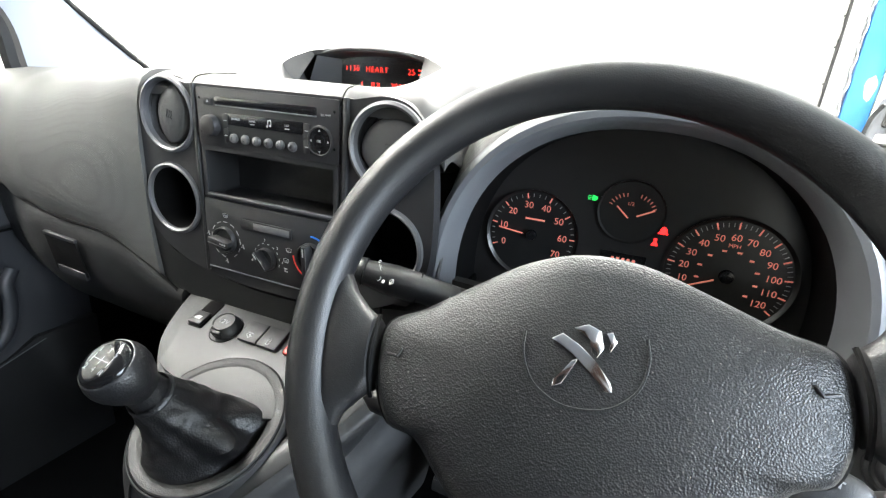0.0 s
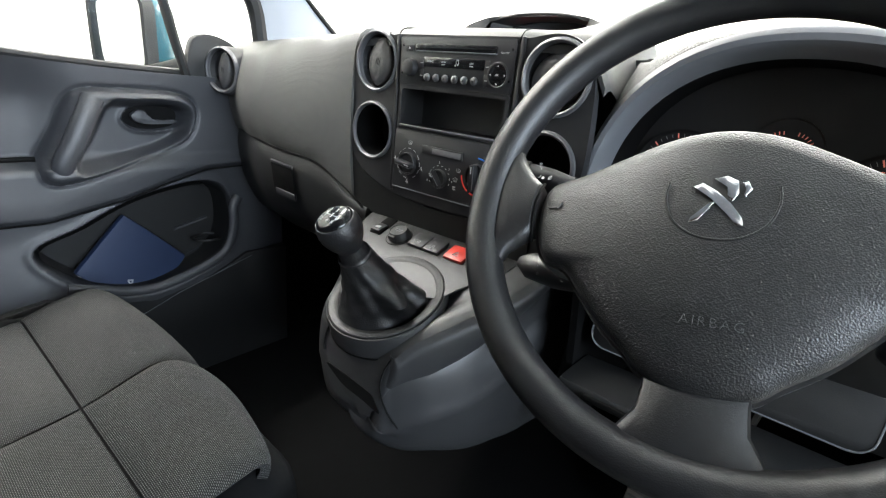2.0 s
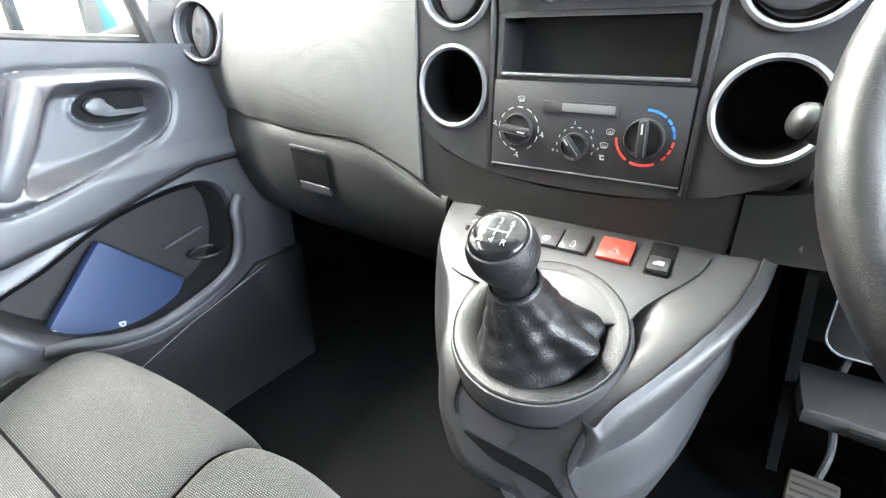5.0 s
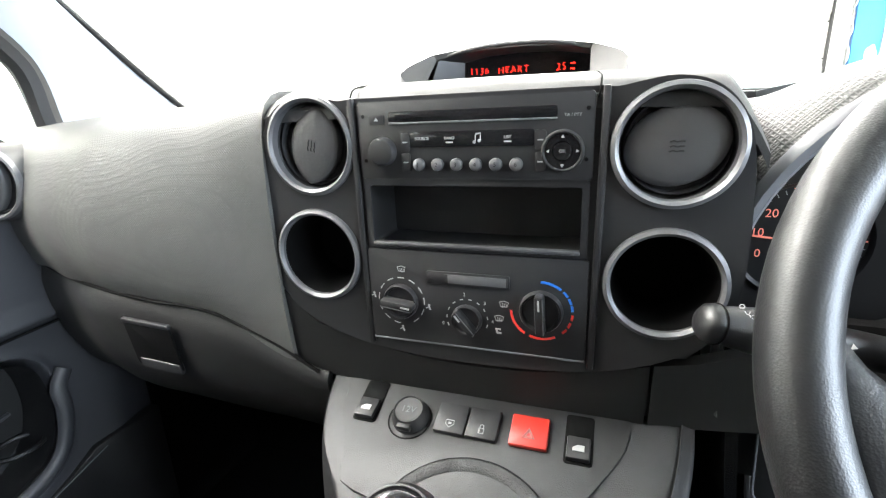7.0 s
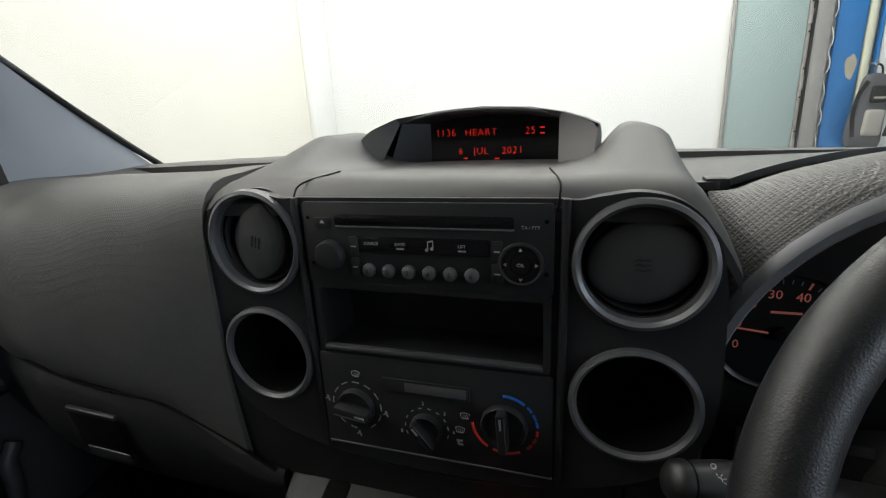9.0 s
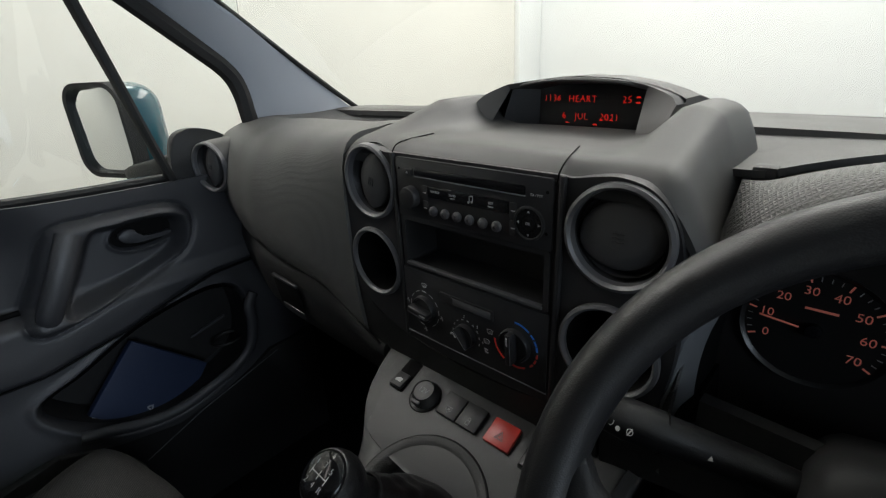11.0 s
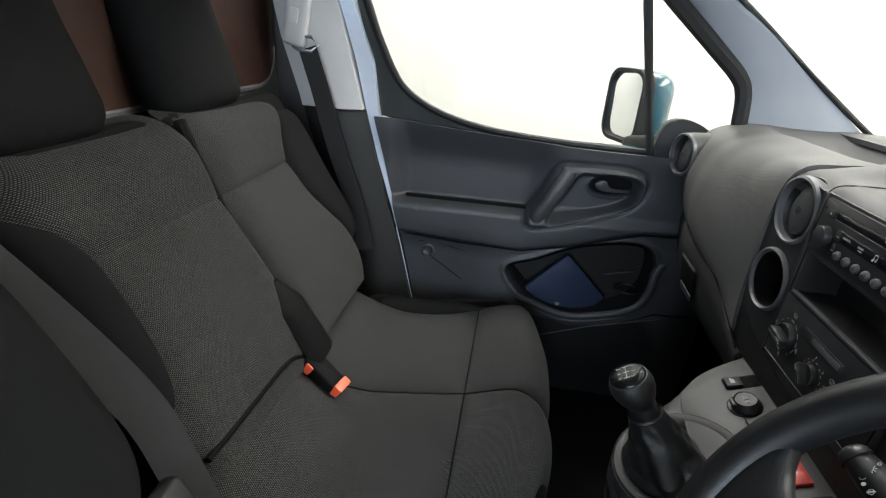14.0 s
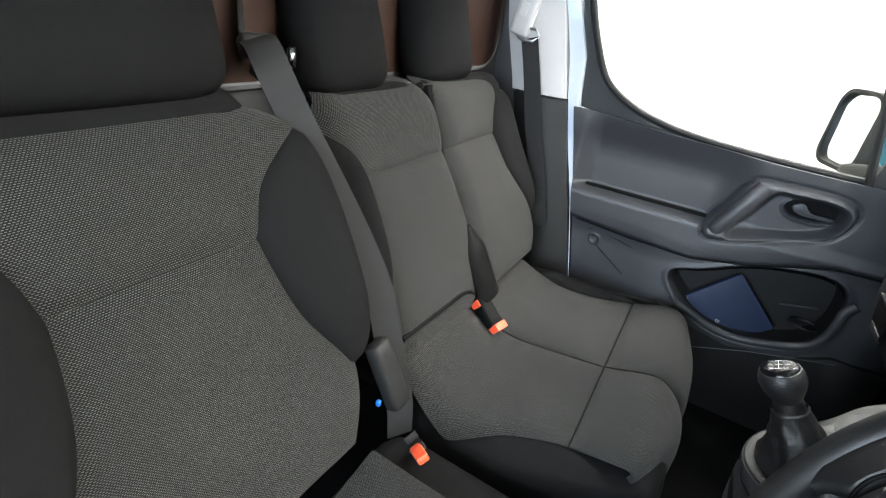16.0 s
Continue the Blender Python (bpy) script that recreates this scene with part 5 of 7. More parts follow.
part("collar_face", lathe([(0.0822, 0.0), (0.0806, 0.0018), (0.076, 0.0022), (0.070, 0.0002), (0.064, -0.0050), (0.0595, -0.0115), (0.058, -0.018)], 56), grained("dark_collar_grain", (0.014, 0.014, 0.0142), 0.58, 700, 0.7, 0.1, 0, "leather", 0.0006), collar, "dished dark leather-grained ring", RING)
part("collar_seam", lathe([(0.0832, -0.0008), (0.0822, 0.0009), (0.0812, -0.0008)], 56, closed=True), VOID, collar, "", RING)
# Black ring stands in for the crisp shadow where the collar meets the nose.
part("collar_shadow_line", lathe([(0.0880, -0.035), (0.0888, -0.033), (0.0878, -0.031)], 56, closed=True), VOID, collar, "", RING)
part("nose_filler", rbox(0.06, 0.03, 0.045, 0.012, 4, (0.050, -0.146, 0.354)), CONSOLE, console)
# Flat near-black plate; the opening's shade is only in its colour.
part("nose_slot_shade", prism([(p.x, p.y) for p in spline([(-0.024, 0.395, 0), (0.02, 0.391, 0), (0.058, 0.386, 0), (0.068, 0.376, 0), (0.076, 0.363, 0), (0.045, 0.369, 0), (0.010, 0.374, 0), (-0.012, 0.385, 0)], 4, True)], 0.0012, 0.0, pose(-0.011, 0, -0.007, 0, 0, 3) @ facing(0.006, -0.1820, 0)), VOID, console, "flat black plate for the shaded open slot under the console nose")

# ---- gear lever ----
gear_lever = thing("gear_lever", "black gear lever with a creased leatherette boot", "gear lever")
A0, A1 = Vector((0.020, -0.118, 0.468)), Vector((0.0175, -0.192, 0.585))


def boot_point(u, v):
    a = 2 * math.pi * u
    c = A0.lerp(A1, 0.80 * v)
    r = 0.0205 + 0.043 * (1 - v) ** 3.0 + 0.013 * math.sin(math.pi * v) * (1 - v) ** 0.3

    def near(c, w):
        return math.exp(-(math.sin((a - c) / 2) / w) ** 2)

    peak = max(0.0, 1 - abs(v - 0.40) / 0.26)
    low = max(0.0, 1 - abs(v - 0.22) / 0.20)
    r += 0.026 * near(-0.1, 0.17) * peak + 0.024 * near(0.65, 0.26) * low ** 0.8 + 0.010 * near(2.6, 0.20) * low + 0.007 * near(-1.9, 0.22) * low ** 0.7
    r -= 0.010 * near(0.32, 0.10) * max(0.0, 1 - abs(v - 0.3) / 0.25) + 0.005 * near(-2.6, 0.14) * low
    r += (0.0012 * math.sin(9 * a + 8 * v) + 0.0008 * math.sin(31 * v + 3 * math.sin(2 * a))) * math.sin(math.pi * v)
    d = (A1 - A0).normalized()
    s = Vector((1, 0, 0))
    t = d.cross(s).normalized()
    tilt = v ** 0.6
    s2, t2 = s, Vector((0, 1, 0)).lerp(-t if t.y < 0 else t, tilt).normalized()
    return c + s2 * r * math.cos(a) + t2 * r * math.sin(a) + Vector((0, 0, -0.012 * (1 - v) ** 4))


part("boot_skirt", lathe([(0.0605, -0.0115), (0.056, -0.0165), (0.048, -0.020), (0.038, -0.020)], 56), LEATHER, gear_lever, "leatherette skirt tucked into the collar", RING)
part("boot", loft([[boot_point(i / 84, j / 30) for i in range(84)] for j in range(31)], True, False), LEATHER, gear_lever, "creased black leatherette boot")

KM = Matrix.Translation(A1) @ (A1 - A0).to_track_quat("Z", "Y").to_matrix().to_4x4()
part("stem", lathe([(0.0195, -0.038), (0.0185, -0.03), (0.0165, -0.012), (0.0175, -0.005)], 28), LEATHER, gear_lever, "", KM)
part("knob", lathe([(0.0160, -0.020), (0.0185, -0.014), (0.0235, -0.004), (0.0268, 0.006), (0.0276, 0.013), (0.0268, 0.0195), (0.0246, 0.0255)], 36), LEATHER, gear_lever, "round black gear knob", KM)
part("knob_ring", lathe([(0.0246, 0.0252), (0.0240, 0.0270), (0.0228, 0.0276), (0.0226, 0.0262)], 36, closed=True), BLACK, gear_lever, "", KM)
part("knob_cap", lathe([(0.0229, 0.0262), (0.0222, 0.0288), (0.0205, 0.0310), (0.0170, 0.0325), (0.011, 0.0333), (0.005, 0.0336), (0, 0.0337)], 36), KNOB_GLOSS, gear_lever, "glossy black cap with the gear pattern", KM)
KF = KM @ pose(0, 0, 0.0336)
GATE_MARK = plain("grey_gate_mark", (0.3, 0.3, 0.3), 0.4)
for tx, x, y in (("1", -0.010, 0.007), ("3", 0.0, 0.008), ("5", 0.010, 0.007), ("2", -0.010, -0.008), ("4", 0.0, -0.008), ("R", 0.010, -0.008)):
    words(tx, 0.0075, GATE_MARK, gear_lever, KF @ pose(x * 0.95, y * 1.1, 0), "numeral", "", 0.0003, "CENTER", 0.0002)
part("gear_gate", joined(rbox(0.020, 0.0007, 0.0003, 0, 1), *[rbox(0.0007, 0.008, 0.0003, 0, 1, (x, 0, 0)) for x in (-0.010, 0, 0.010)]), GATE_MARK, gear_lever, "", KF @ pose(0, 0, 0.0002))
part("boot_tie", lathe([(0.0215, -0.036), (0.0225, -0.0335), (0.0210, -0.031)], 28, closed=True), LEATHER, gear_lever, "", KM)

# ---- passenger door ----
passenger_door = thing("passenger_door", "dark grey van door with moulded trim, closed", "door")


def inside(poly, y, z):
    """Signed distance to a closed outline, in numpy: positive inside."""
    p = np.array(poly)
    q = np.roll(p, -1, 0)
    best = np.full(y.shape, 1e9)
    odd = np.zeros(y.shape, bool)
    for (ay, az), (by, bz) in zip(p, q):
        ey, ez = by - ay, bz - az
        t = np.clip(((y - ay) * ey + (z - az) * ez) / (ey * ey + ez * ez), 0, 1)
        best = np.minimum(best, np.hypot(y - ay - t * ey, z - az - t * ez))
        cut = ((az > z) != (bz > z)) & (y < (by - ay) * (z - az) / (bz - az + 1e-12) + ay)
        odd ^= cut
    return np.where(odd, best, -best)


def soft(d, w):
    t = np.clip(d / w * 0.5 + 0.5, 0, 1)
    return t * t * (3 - 2 * t)


def smooth_outline(pts, n=6):
    return [(p.x, p.y) for p in spline([(a, b, 0) for a, b in pts], n, True)]


GRAB = smooth_outline([(-0.258, 0.683), (-0.296, 0.610), (-0.326, 0.546), (-0.302, 0.515), (-0.18, 0.546), (-0.068, 0.587), (-0.036, 0.640), (-0.046, 0.676), (-0.090, 0.691), (-0.18, 0.692)])
GRAB_IN = smooth_outline([(-0.203, 0.662), (-0.236, 0.602), (-0.267, 0.540), (-0.215, 0.545), (-0.130, 0.566), (-0.074, 0.592), (-0.054, 0.634), (-0.062, 0.660), (-0.10, 0.669), (-0.165, 0.668)])
LEVER = smooth_outline([(-0.170, 0.634), (-0.152, 0.656), (-0.112, 0.662), (-0.070, 0.660), (-0.059, 0.641), (-0.072, 0.620), (-0.112, 0.612), (-0.152, 0.616)])
POCKET = smooth_outline([(-0.354, 0.380), (-0.28, 0.412), (-0.190, 0.456), (-0.10, 0.480), (-0.025, 0.487), (0.020, 0.468), (0.034, 0.420), (0.030, 0.360), (0.005, 0.312), (-0.06, 0.280), (-0.165, 0.258), (-0.26, 0.280), (-0.33, 0.332)])
NU, NV = 340, 280
U, V = np.meshgrid(np.linspace(0, 1, NU + 1), np.linspace(0, 1, NV + 1), indexing="ij")
RY = lambda z: -0.573 - 0.228 * np.clip(z, 0, 0.8)
top_z = lambda y: 0.732 + 0.038 * np.clip((-y - 0.05) / 0.65, 0, 1) ** 1.8
yy = RY(V * 0.765) + U * (0.19 - RY(V * 0.765))
zz = -0.02 + V * (top_z(yy) + 0.02)
depth = np.full(yy.shape, -0.705)
# hollow between the sill and the ledge, and the ledge itself
hollow = soft(zz - 0.552, 0.012) * soft(0.735 - zz, 0.07) * soft(-0.290 - yy, 0.06) * soft(yy + 0.680, 0.03)
depth -= 0.034 * hollow
depth += 0.012 * soft(zz - 0.70, 0.06) * soft(0.2 - yy, 0.02)
arm_line = np.interp(yy, [-0.72, -0.50, -0.33, -0.20, -0.10, -0.017, 0.2], [0.455, 0.440, 0.437, 0.466, 0.498, 0.522, 0.532])
depth += 0.014 * soft(zz - arm_line, 0.014) * soft(0.548 - zz, 0.02)
depth -= 0.006 * np.exp(-((zz - arm_line) / 0.007) ** 2)
depth -= 0.012 * soft(arm_line - zz, 0.05)
d = inside(GRAB, yy, zz)
depth += 0.020 * soft(d, 0.014)
depth -= 0.009 * np.exp(-((d + 0.005) / 0.0045) ** 2)
depth -= 0.054 * soft(inside(GRAB_IN, yy, zz), 0.013)
d = inside(LEVER, yy, zz)
depth += 0.006 * soft(d + 0.008, 0.006) - 0.022 * soft(d, 0.006)
d = inside(POCKET, yy, zz)
depth += 0.036 * soft(-d, 0.02) * soft(0.375 - zz, 0.16) * soft(yy + 0.42, 0.10) * soft(0.16 - yy, 0.06)
depth += 0.007 * np.exp(-((d + 0.006) / 0.012) ** 2)
depth -= 0.080 * soft(d - 0.002, 0.012)
r = np.hypot(yy + 0.593, zz - 0.397)
depth += 0.004 * np.exp(-((r - 0.015) / 0.003) ** 2) - 0.003 * soft(0.012 - r, 0.004)
GRID = np.stack([depth, yy, zz], -1)
part("trim_panel", sheet(lambda u, v: GRID[round(u * NU), round(v * NV)], NU, NV, 0.008, (-1, 0, 0)), DOOR, passenger_door, "moulded grey door trim with a map pocket")
part("pocket_rim", tube([(-0.6875 - 0.010 * max(0.0, (z - 0.40) / 0.09), y, z) for y, z in smooth_outline([(0.026, 0.455), (0.036, 0.420), (0.032, 0.360), (0.007, 0.310), (-0.06, 0.277), (-0.165, 0.255), (-0.26, 0.277), (-0.33, 0.329)], 6)[3:40]], 0.0125, 10, False, 0.75, (1, 0, 0)), DOOR, passenger_door, "rolled lip of the map pocket")
IN_YZ = Matrix(((0, 0, 1, 0), (1, 0, 0, 0), (0, 1, 0, 0), (0, 0, 0, 1)))
# Near-black copy of the trim plastic: shade of pocket and lower door as colour.
BIN = grained("shaded_bin_plastic", (0.005, 0.005, 0.0054), 0.55, 1100, 0.4)
part("pocket_wall_shade", loft([[(x, -0.13 + (y + 0.13) * k, 0.37 + (z - 0.37) * k) for y, z in POCKET] for x, k in ((-0.709, 0.985), (-0.722, 0.965), (-0.750, 0.950), (-0.774, 0.945))], True, False), BIN, passenger_door, "walls of the map pocket, darkened for the shade inside")
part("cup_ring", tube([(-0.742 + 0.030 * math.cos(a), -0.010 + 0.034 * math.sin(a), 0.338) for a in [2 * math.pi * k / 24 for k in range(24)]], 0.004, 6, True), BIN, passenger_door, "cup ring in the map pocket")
part("lower_door_panel", prism([(0.18, 0.300), (0.060, 0.300), (0.020, 0.279), (-0.06, 0.246), (-0.165, 0.225), (-0.27, 0.246), (-0.36, 0.285), (-0.58, 0.24), (-0.575, -0.015), (0.18, -0.015)], 0.020, 0.004, pose(-0.696, 0, 0) @ IN_YZ), BIN, passenger_door, "lower panel of the door, darkened for its shade")
# Pale bead stands in for the thin highlight on the trim's lower edge.
part("panel_line", tube([(-0.6755, 0.075, 0.290), (-0.6755, -0.02, 0.262), (-0.6755, -0.11, 0.236), (-0.6755, -0.24, 0.185)], 0.0008, 5), GREY_BEZEL, passenger_door)
# Black tube puts the shade in the crease above the ledge into colour.
part("ledge_crease_shade", tube([(-0.7265, -0.664 + 0.0335 * k, 0.5575) for k in range(11)], 0.0055, 8), VOID, passenger_door)
# Dark plate added over the pocket's back for the shade there.
part("pocket_back_shade", prism([(-0.11 + (y + 0.11) * 0.97, 0.35 + (z - 0.35) * 0.96) for y, z in POCKET], 0.004, 0.0, pose(-0.780, 0, 0) @ Matrix(((0, 0, 1, 0), (1, 0, 0, 0), (0, 1, 0, 0), (0, 0, 0, 1)))), RUBBER, passenger_door, "dark plate for the shade at the back of the map pocket")
# Black tube draws the shade line along the armrest ledge.
part("trim_groove", tube([(-0.7000, y, float(np.interp(y, [-0.72, -0.50, -0.33, -0.20, -0.10, -0.017, 0.2], [0.455, 0.440, 0.437, 0.466, 0.498, 0.522, 0.532]))) for y in [-0.66 + 0.02 * k for k in range(41)]], 0.0022, 6), VOID, passenger_door)
part("trim_groove", tube([(-0.7155, -0.480 - 0.11 * k / 5, 0.310 + 0.075 * k / 5) for k in range(6)], 0.0011, 6), VOID, passenger_door)
part("trim_groove", tube(spline([(-0.7150, -0.62, 0.424), (-0.7155, -0.58, 0.427), (-0.7155, -0.47, 0.405), (-0.7140, -0.36, 0.388)], 5), 0.0011, 6), VOID, passenger_door)
part("grab_handle", tube(spline([(-0.690, -0.232, 0.678), (-0.680, -0.252, 0.640), (-0.678, -0.274, 0.595), (-0.682, -0.296, 0.552), (-0.690, -0.292, 0.532)], 6), 0.020, 12, False, 0.8, (1, 0, 0)), DOOR, passenger_door, "vertical moulded grab handle")
part("lever_recess", prism(LEVER, 0.003, 0.0, pose(-0.7465, 0, 0) @ Matrix(((0, 0, 1, 0), (1, 0, 0, 0), (0, 1, 0, 0), (0, 0, 0, 1)))), VOID, passenger_door, "dark recess behind the door lever")
lever = part("door_lever", prism([(p.x, p.y) for p in spline([(-0.046, 0.004, 0), (-0.030, 0.016, 0), (-0.016, 0.012, 0), (-0.010, -0.002, 0), (0.020, -0.005, 0), (0.042, -0.004, 0), (0.044, -0.010, 0), (0.02, -0.013, 0), (-0.030, -0.012, 0)], 4, True)], 0.012, 0.003, pose(-0.733, -0.113, 0.638) @ Matrix(((0, 0, 1, 0), (1, 0, 0, 0), (0, 1, 0, 0), (0, 0, 0, 1)))), DOOR, passenger_door, "dark grey inner door lever")
part("sill_seal", tube(spline([(-0.722, 0.0, 0.735), (-0.722, -0.15, 0.737), (-0.722, -0.30, 0.743), (-0.722, -0.45, 0.757), (-0.722, -0.56, 0.782), (-0.722, -0.64, 0.818), (-0.722, -0.69, 0.862), (-0.716, -0.73, 0.94), (-0.705, -0.763, 1.03), (-0.685, -0.80, 1.16), (-0.66, -0.83, 1.30)], 5), 0.009, 8), RUBBER, passenger_door, "black window seal")
fill = [(-0.30, 0.735), (-0.45, 0.752), (-0.56, 0.778), (-0.64, 0.815), (-0.69, 0.862), (-0.735, 0.95), (-0.77, 1.05), (-0.80, 1.05), (-0.76, 0.90), (-0.735, 0.77), (-0.60, 0.75)]
part("frame_corner", prism([(y, z) for y, z in fill], 0.02, 0.0, pose(-0.745, 0, 0) @ Matrix(((0, 0, 1, 0), (1, 0, 0, 0), (0, 1, 0, 0), (0, 0, 0, 1)))), RUBBER, passenger_door)
part("window_post", tube([(-0.712, -0.040, 0.715), (-0.712, -0.062, 0.80), (-0.708, -0.092, 0.92), (-0.700, -0.128, 1.06), (-0.675, -0.185, 1.30)], 0.013, 8, False, 0.7), RUBBER, passenger_door, "black quarter-window post")
part("quarter_frame", tube(spline([(-0.702, 0.140, 0.77), (-0.702, 0.132, 0.82), (-0.702, 0.122, 0.885), (-0.699, 0.100, 0.925), (-0.690, 0.04, 0.975), (-0.682, -0.06, 1.055), (-0.665, -0.17, 1.14), (-0.63, -0.35, 1.27)], 5), 0.018, 8), RUBBER, passenger_door, "black quarter-window frame")
part("mirror_sail", prism([(p.x, p.y) for p in spline([(-0.045, 0.715, 0), (-0.030, 0.80, 0), (0.0, 0.822, 0), (0.05, 0.815, 0), (0.10, 0.785, 0), (0.15, 0.755, 0), (0.17, 0.71, 0)], 4)], 0.02, 0.006, pose(-0.732, 0, 0) @ Matrix(((0, 0, 1, 0), (1, 0, 0, 0), (0, 1, 0, 0), (0, 0, 0, 1)))), LOWER, passenger_door, "black trim behind the wing mirror")
pane = part("window_pane", sheet(lambda u, v: (-0.722 + 0.08 * v * v, -0.85 + 1.0 * u, 0.73 + 0.56 * v), 6, 6, 0.004, (-1, 0, 0)), CLEAR, passenger_door, "clear side window")
pane.visible_shadow = False
MM = pose(-0.995, -0.062, 0.812, 0, 0, 24)
mir = part("wing_mirror", rbox(0.165, 0.12, 0.20, 0.055, 10, (0, 0.05, 0)), TEAL, passenger_door, "teal wing mirror housing", MM)
part("mirror_rim", plate_with_holes(rrect(0.172, 0.206, 0.046), [rrect(0.152, 0.186, 0.038)], 0.034), RUBBER, mir, "black mirror rim", MM @ pose(0, 0.012, 0, 90, 0, 0))
part("mirror_glass", prism(rrect(0.154, 0.188, 0.038), 0.004, 0.001), MIRROR, mir, "silvered mirror glass", MM @ pose(0, -0.010, 0, 90, 0, 0))
part("mirror_arm", rbox(0.24, 0.05, 0.05, 0.015, 4, (-0.83, -0.02, 0.735), (0, -12, 15)), RUBBER, mir)

part("pocket_ledge", rbox(0.016, 0.085, 0.006, 0.002, 2, (-0.776, -0.035, 0.372), (14, 0, 0)), DOOR, passenger_door, "small ledge inside the map pocket")

# ---- book in the door pocket ----
BK = pose(-0.738, -0.183, 0.306) @ Matrix.Rotation(radians(-45), 4, "X") @ pose(0, 0, 0, 0, -8, 0)
book = thing("document_wallet", "navy blue document wallet in the door pocket", "folder", at=BK)
for nm, bm, mt, lb in (("cover", rbox(0.022, 0.178, 0.158, 0.006, 4, (0, 0, 0)), BLUE_BOOK, ""), ("paper_edge", rbox(0.012, 0.160, 0.006, 0.001, 1, (0, 0, -0.078)), WHITE_MARK, "white paper edges"), ("paper_edge", rbox(0.010, 0.004, 0.02, 0.001, 1, (0, 0.0880, 0.060)), WHITE_MARK, "white paper edges")):
    o = new(nm, finish(bm, mt))
    o.parent = book
    if lb:
        o["label"] = lb
for bm in (rbox(0.0006, 0.012, 0.003, 0, 1, (0.0113, 0.012, -0.036), (30, 0, 0)), rbox(0.0006, 0.013, 0.003, 0, 1, (0.0113, 0.014, -0.042), (-20, 0, 0)), rbox(0.0006, 0.003, 0.014, 0, 1, (0.0113, 0.019, -0.042), (15, 0, 0)), rbox(0.0006, 0.032, 0.0022, 0, 1, (0.0113, 0.014, -0.057))):
    o = new("printed_mark", finish(bm, WHITE_MARK))
    o.parent = book

# ---- pillars, roof and shell ----
def bar(rows, mat, name, label, category="pillar"):
    return tagged(part(name, loft(rows), mat), label, category, kind="structure")


def strip(a, b, t):
    """A section across a pillar from a to b, t thick outward."""
    a, b = Vector(a), Vector(b)
    mid = (a + b) / 2 + Vector((0.012, 0, 0.0))
    o = Vector((-t, 0.3 * t, 0))
    return [a, a.lerp(mid, 0.5) + Vector((0.006, 0, 0.002)), mid + Vector((0.004, 0, 0.004)), mid.lerp(b, 0.5) + Vector((0.004, 0, 0.004)), b, b + o, a + o]


bar([strip((-0.715, 0.140, 0.80), (-0.688, 0.41, 0.805), 0.05), strip((-0.708, 0.110, 0.925), (-0.676, 0.285, 0.900), 0.05), strip((-0.695, -0.045, 1.062), (-0.635, 0.105, 1.022), 0.05), strip((-0.66, -0.20, 1.18), (-0.61, -0.06, 1.13), 0.05), strip((-0.61, -0.42, 1.32), (-0.56, -0.32, 1.30), 0.05)], HEADLINER, "pillar_front_left", "pale grey trimmed windscreen pillar")
bar([strip((0.865, 0.155, 0.80), (0.850, 0.43, 0.805), -0.05), strip((0.86, 0.125, 0.925), (0.840, 0.30, 0.895), -0.05), strip((0.85, -0.045, 1.062), (0.82, 0.105, 1.022), -0.05), strip((0.82, -0.42, 1.32), (0.80, -0.32, 1.30), -0.05)], HEADLINER, "pillar_front_right", "pale grey trimmed windscreen pillar")
tagged(part("screen_seal", tube(spline([(-0.690, 0.44, 0.80), (-0.683, 0.391, 0.830), (-0.672, 0.285, 0.902), (-0.640, 0.108, 1.025), (-0.607, -0.058, 1.134), (-0.557, -0.318, 1.305)], 6), 0.006, 8), RUBBER), "black windscreen edge seal", "seal", kind="structure")
ws = tagged(part("windscreen", sheet(lambda u, v: ((-0.735 + 1.47 * u) * (1 - 0.14 * v), 0.47 - 0.90 * v + 0.29 * math.sin(math.pi * u) ** 0.8 * (1 - 0.5 * v), 0.775 + 0.54 * v), 24, 6, 0.004), CLEAR), "clear laminated windscreen", "windscreen", kind="structure")
ws.visible_shadow = False
tagged(part("scuttle", sheet(lambda u, v: (-0.70 + 1.4 * u, 0.56 + 0.35 * v + 0.12 * math.sin(math.pi * u), 0.800 - 0.06 * v), 12, 4, 0.02, (0, 0, -1)), RUBBER), "black plastic scuttle below the windscreen", "scuttle", kind="structure")
wiper = thing("windscreen_wiper", "black windscreen wiper parked on the glass", "wiper")
part("blade", tube(spline([(-0.60, 0.575, 0.812), (-0.42, 0.64, 0.812), (-0.25, 0.685, 0.813), (-0.05, 0.71, 0.812)], 6), 0.006, 6), STALK, wiper)
part("arm", rbox(0.10, 0.02, 0.014, 0.004, 2, (-0.33, 0.665, 0.823), (0, 0, 15)), RUBBER, wiper)
tagged(part("ceiling_cab", rbox(1.24, 0.95, 0.03, 0.012, 3, (0, -0.82, 1.345)), HEADLINER), "grey cab headlining", "ceiling", kind="structure")
# bulkhead
tagged(part("wall_bulkhead", rbox(1.56, 0.03, 1.40, 0.0, 1, (0, -1.065, 0.66)), grained("bulkhead_steel", (0.030, 0.031, 0.032), 0.5, 300, 0.1)), "grey steel bulkhead behind the seats", "wall", kind="structure")
tagged(part("bulkhead_board", prism([(p[0], p[1]) for p in rrect(1.50, 0.60, 0.09, 0.0, 1.13)], 0.012, 0.003, pose(0, -1.0485, 0) @ Matrix(((1, 0, 0, 0), (0, 0, 1, 0), (0, 1, 0, 0), (0, 0, 0, 1)))), BROWN), "dark brown board fixed to the bulkhead", "board", kind="structure")
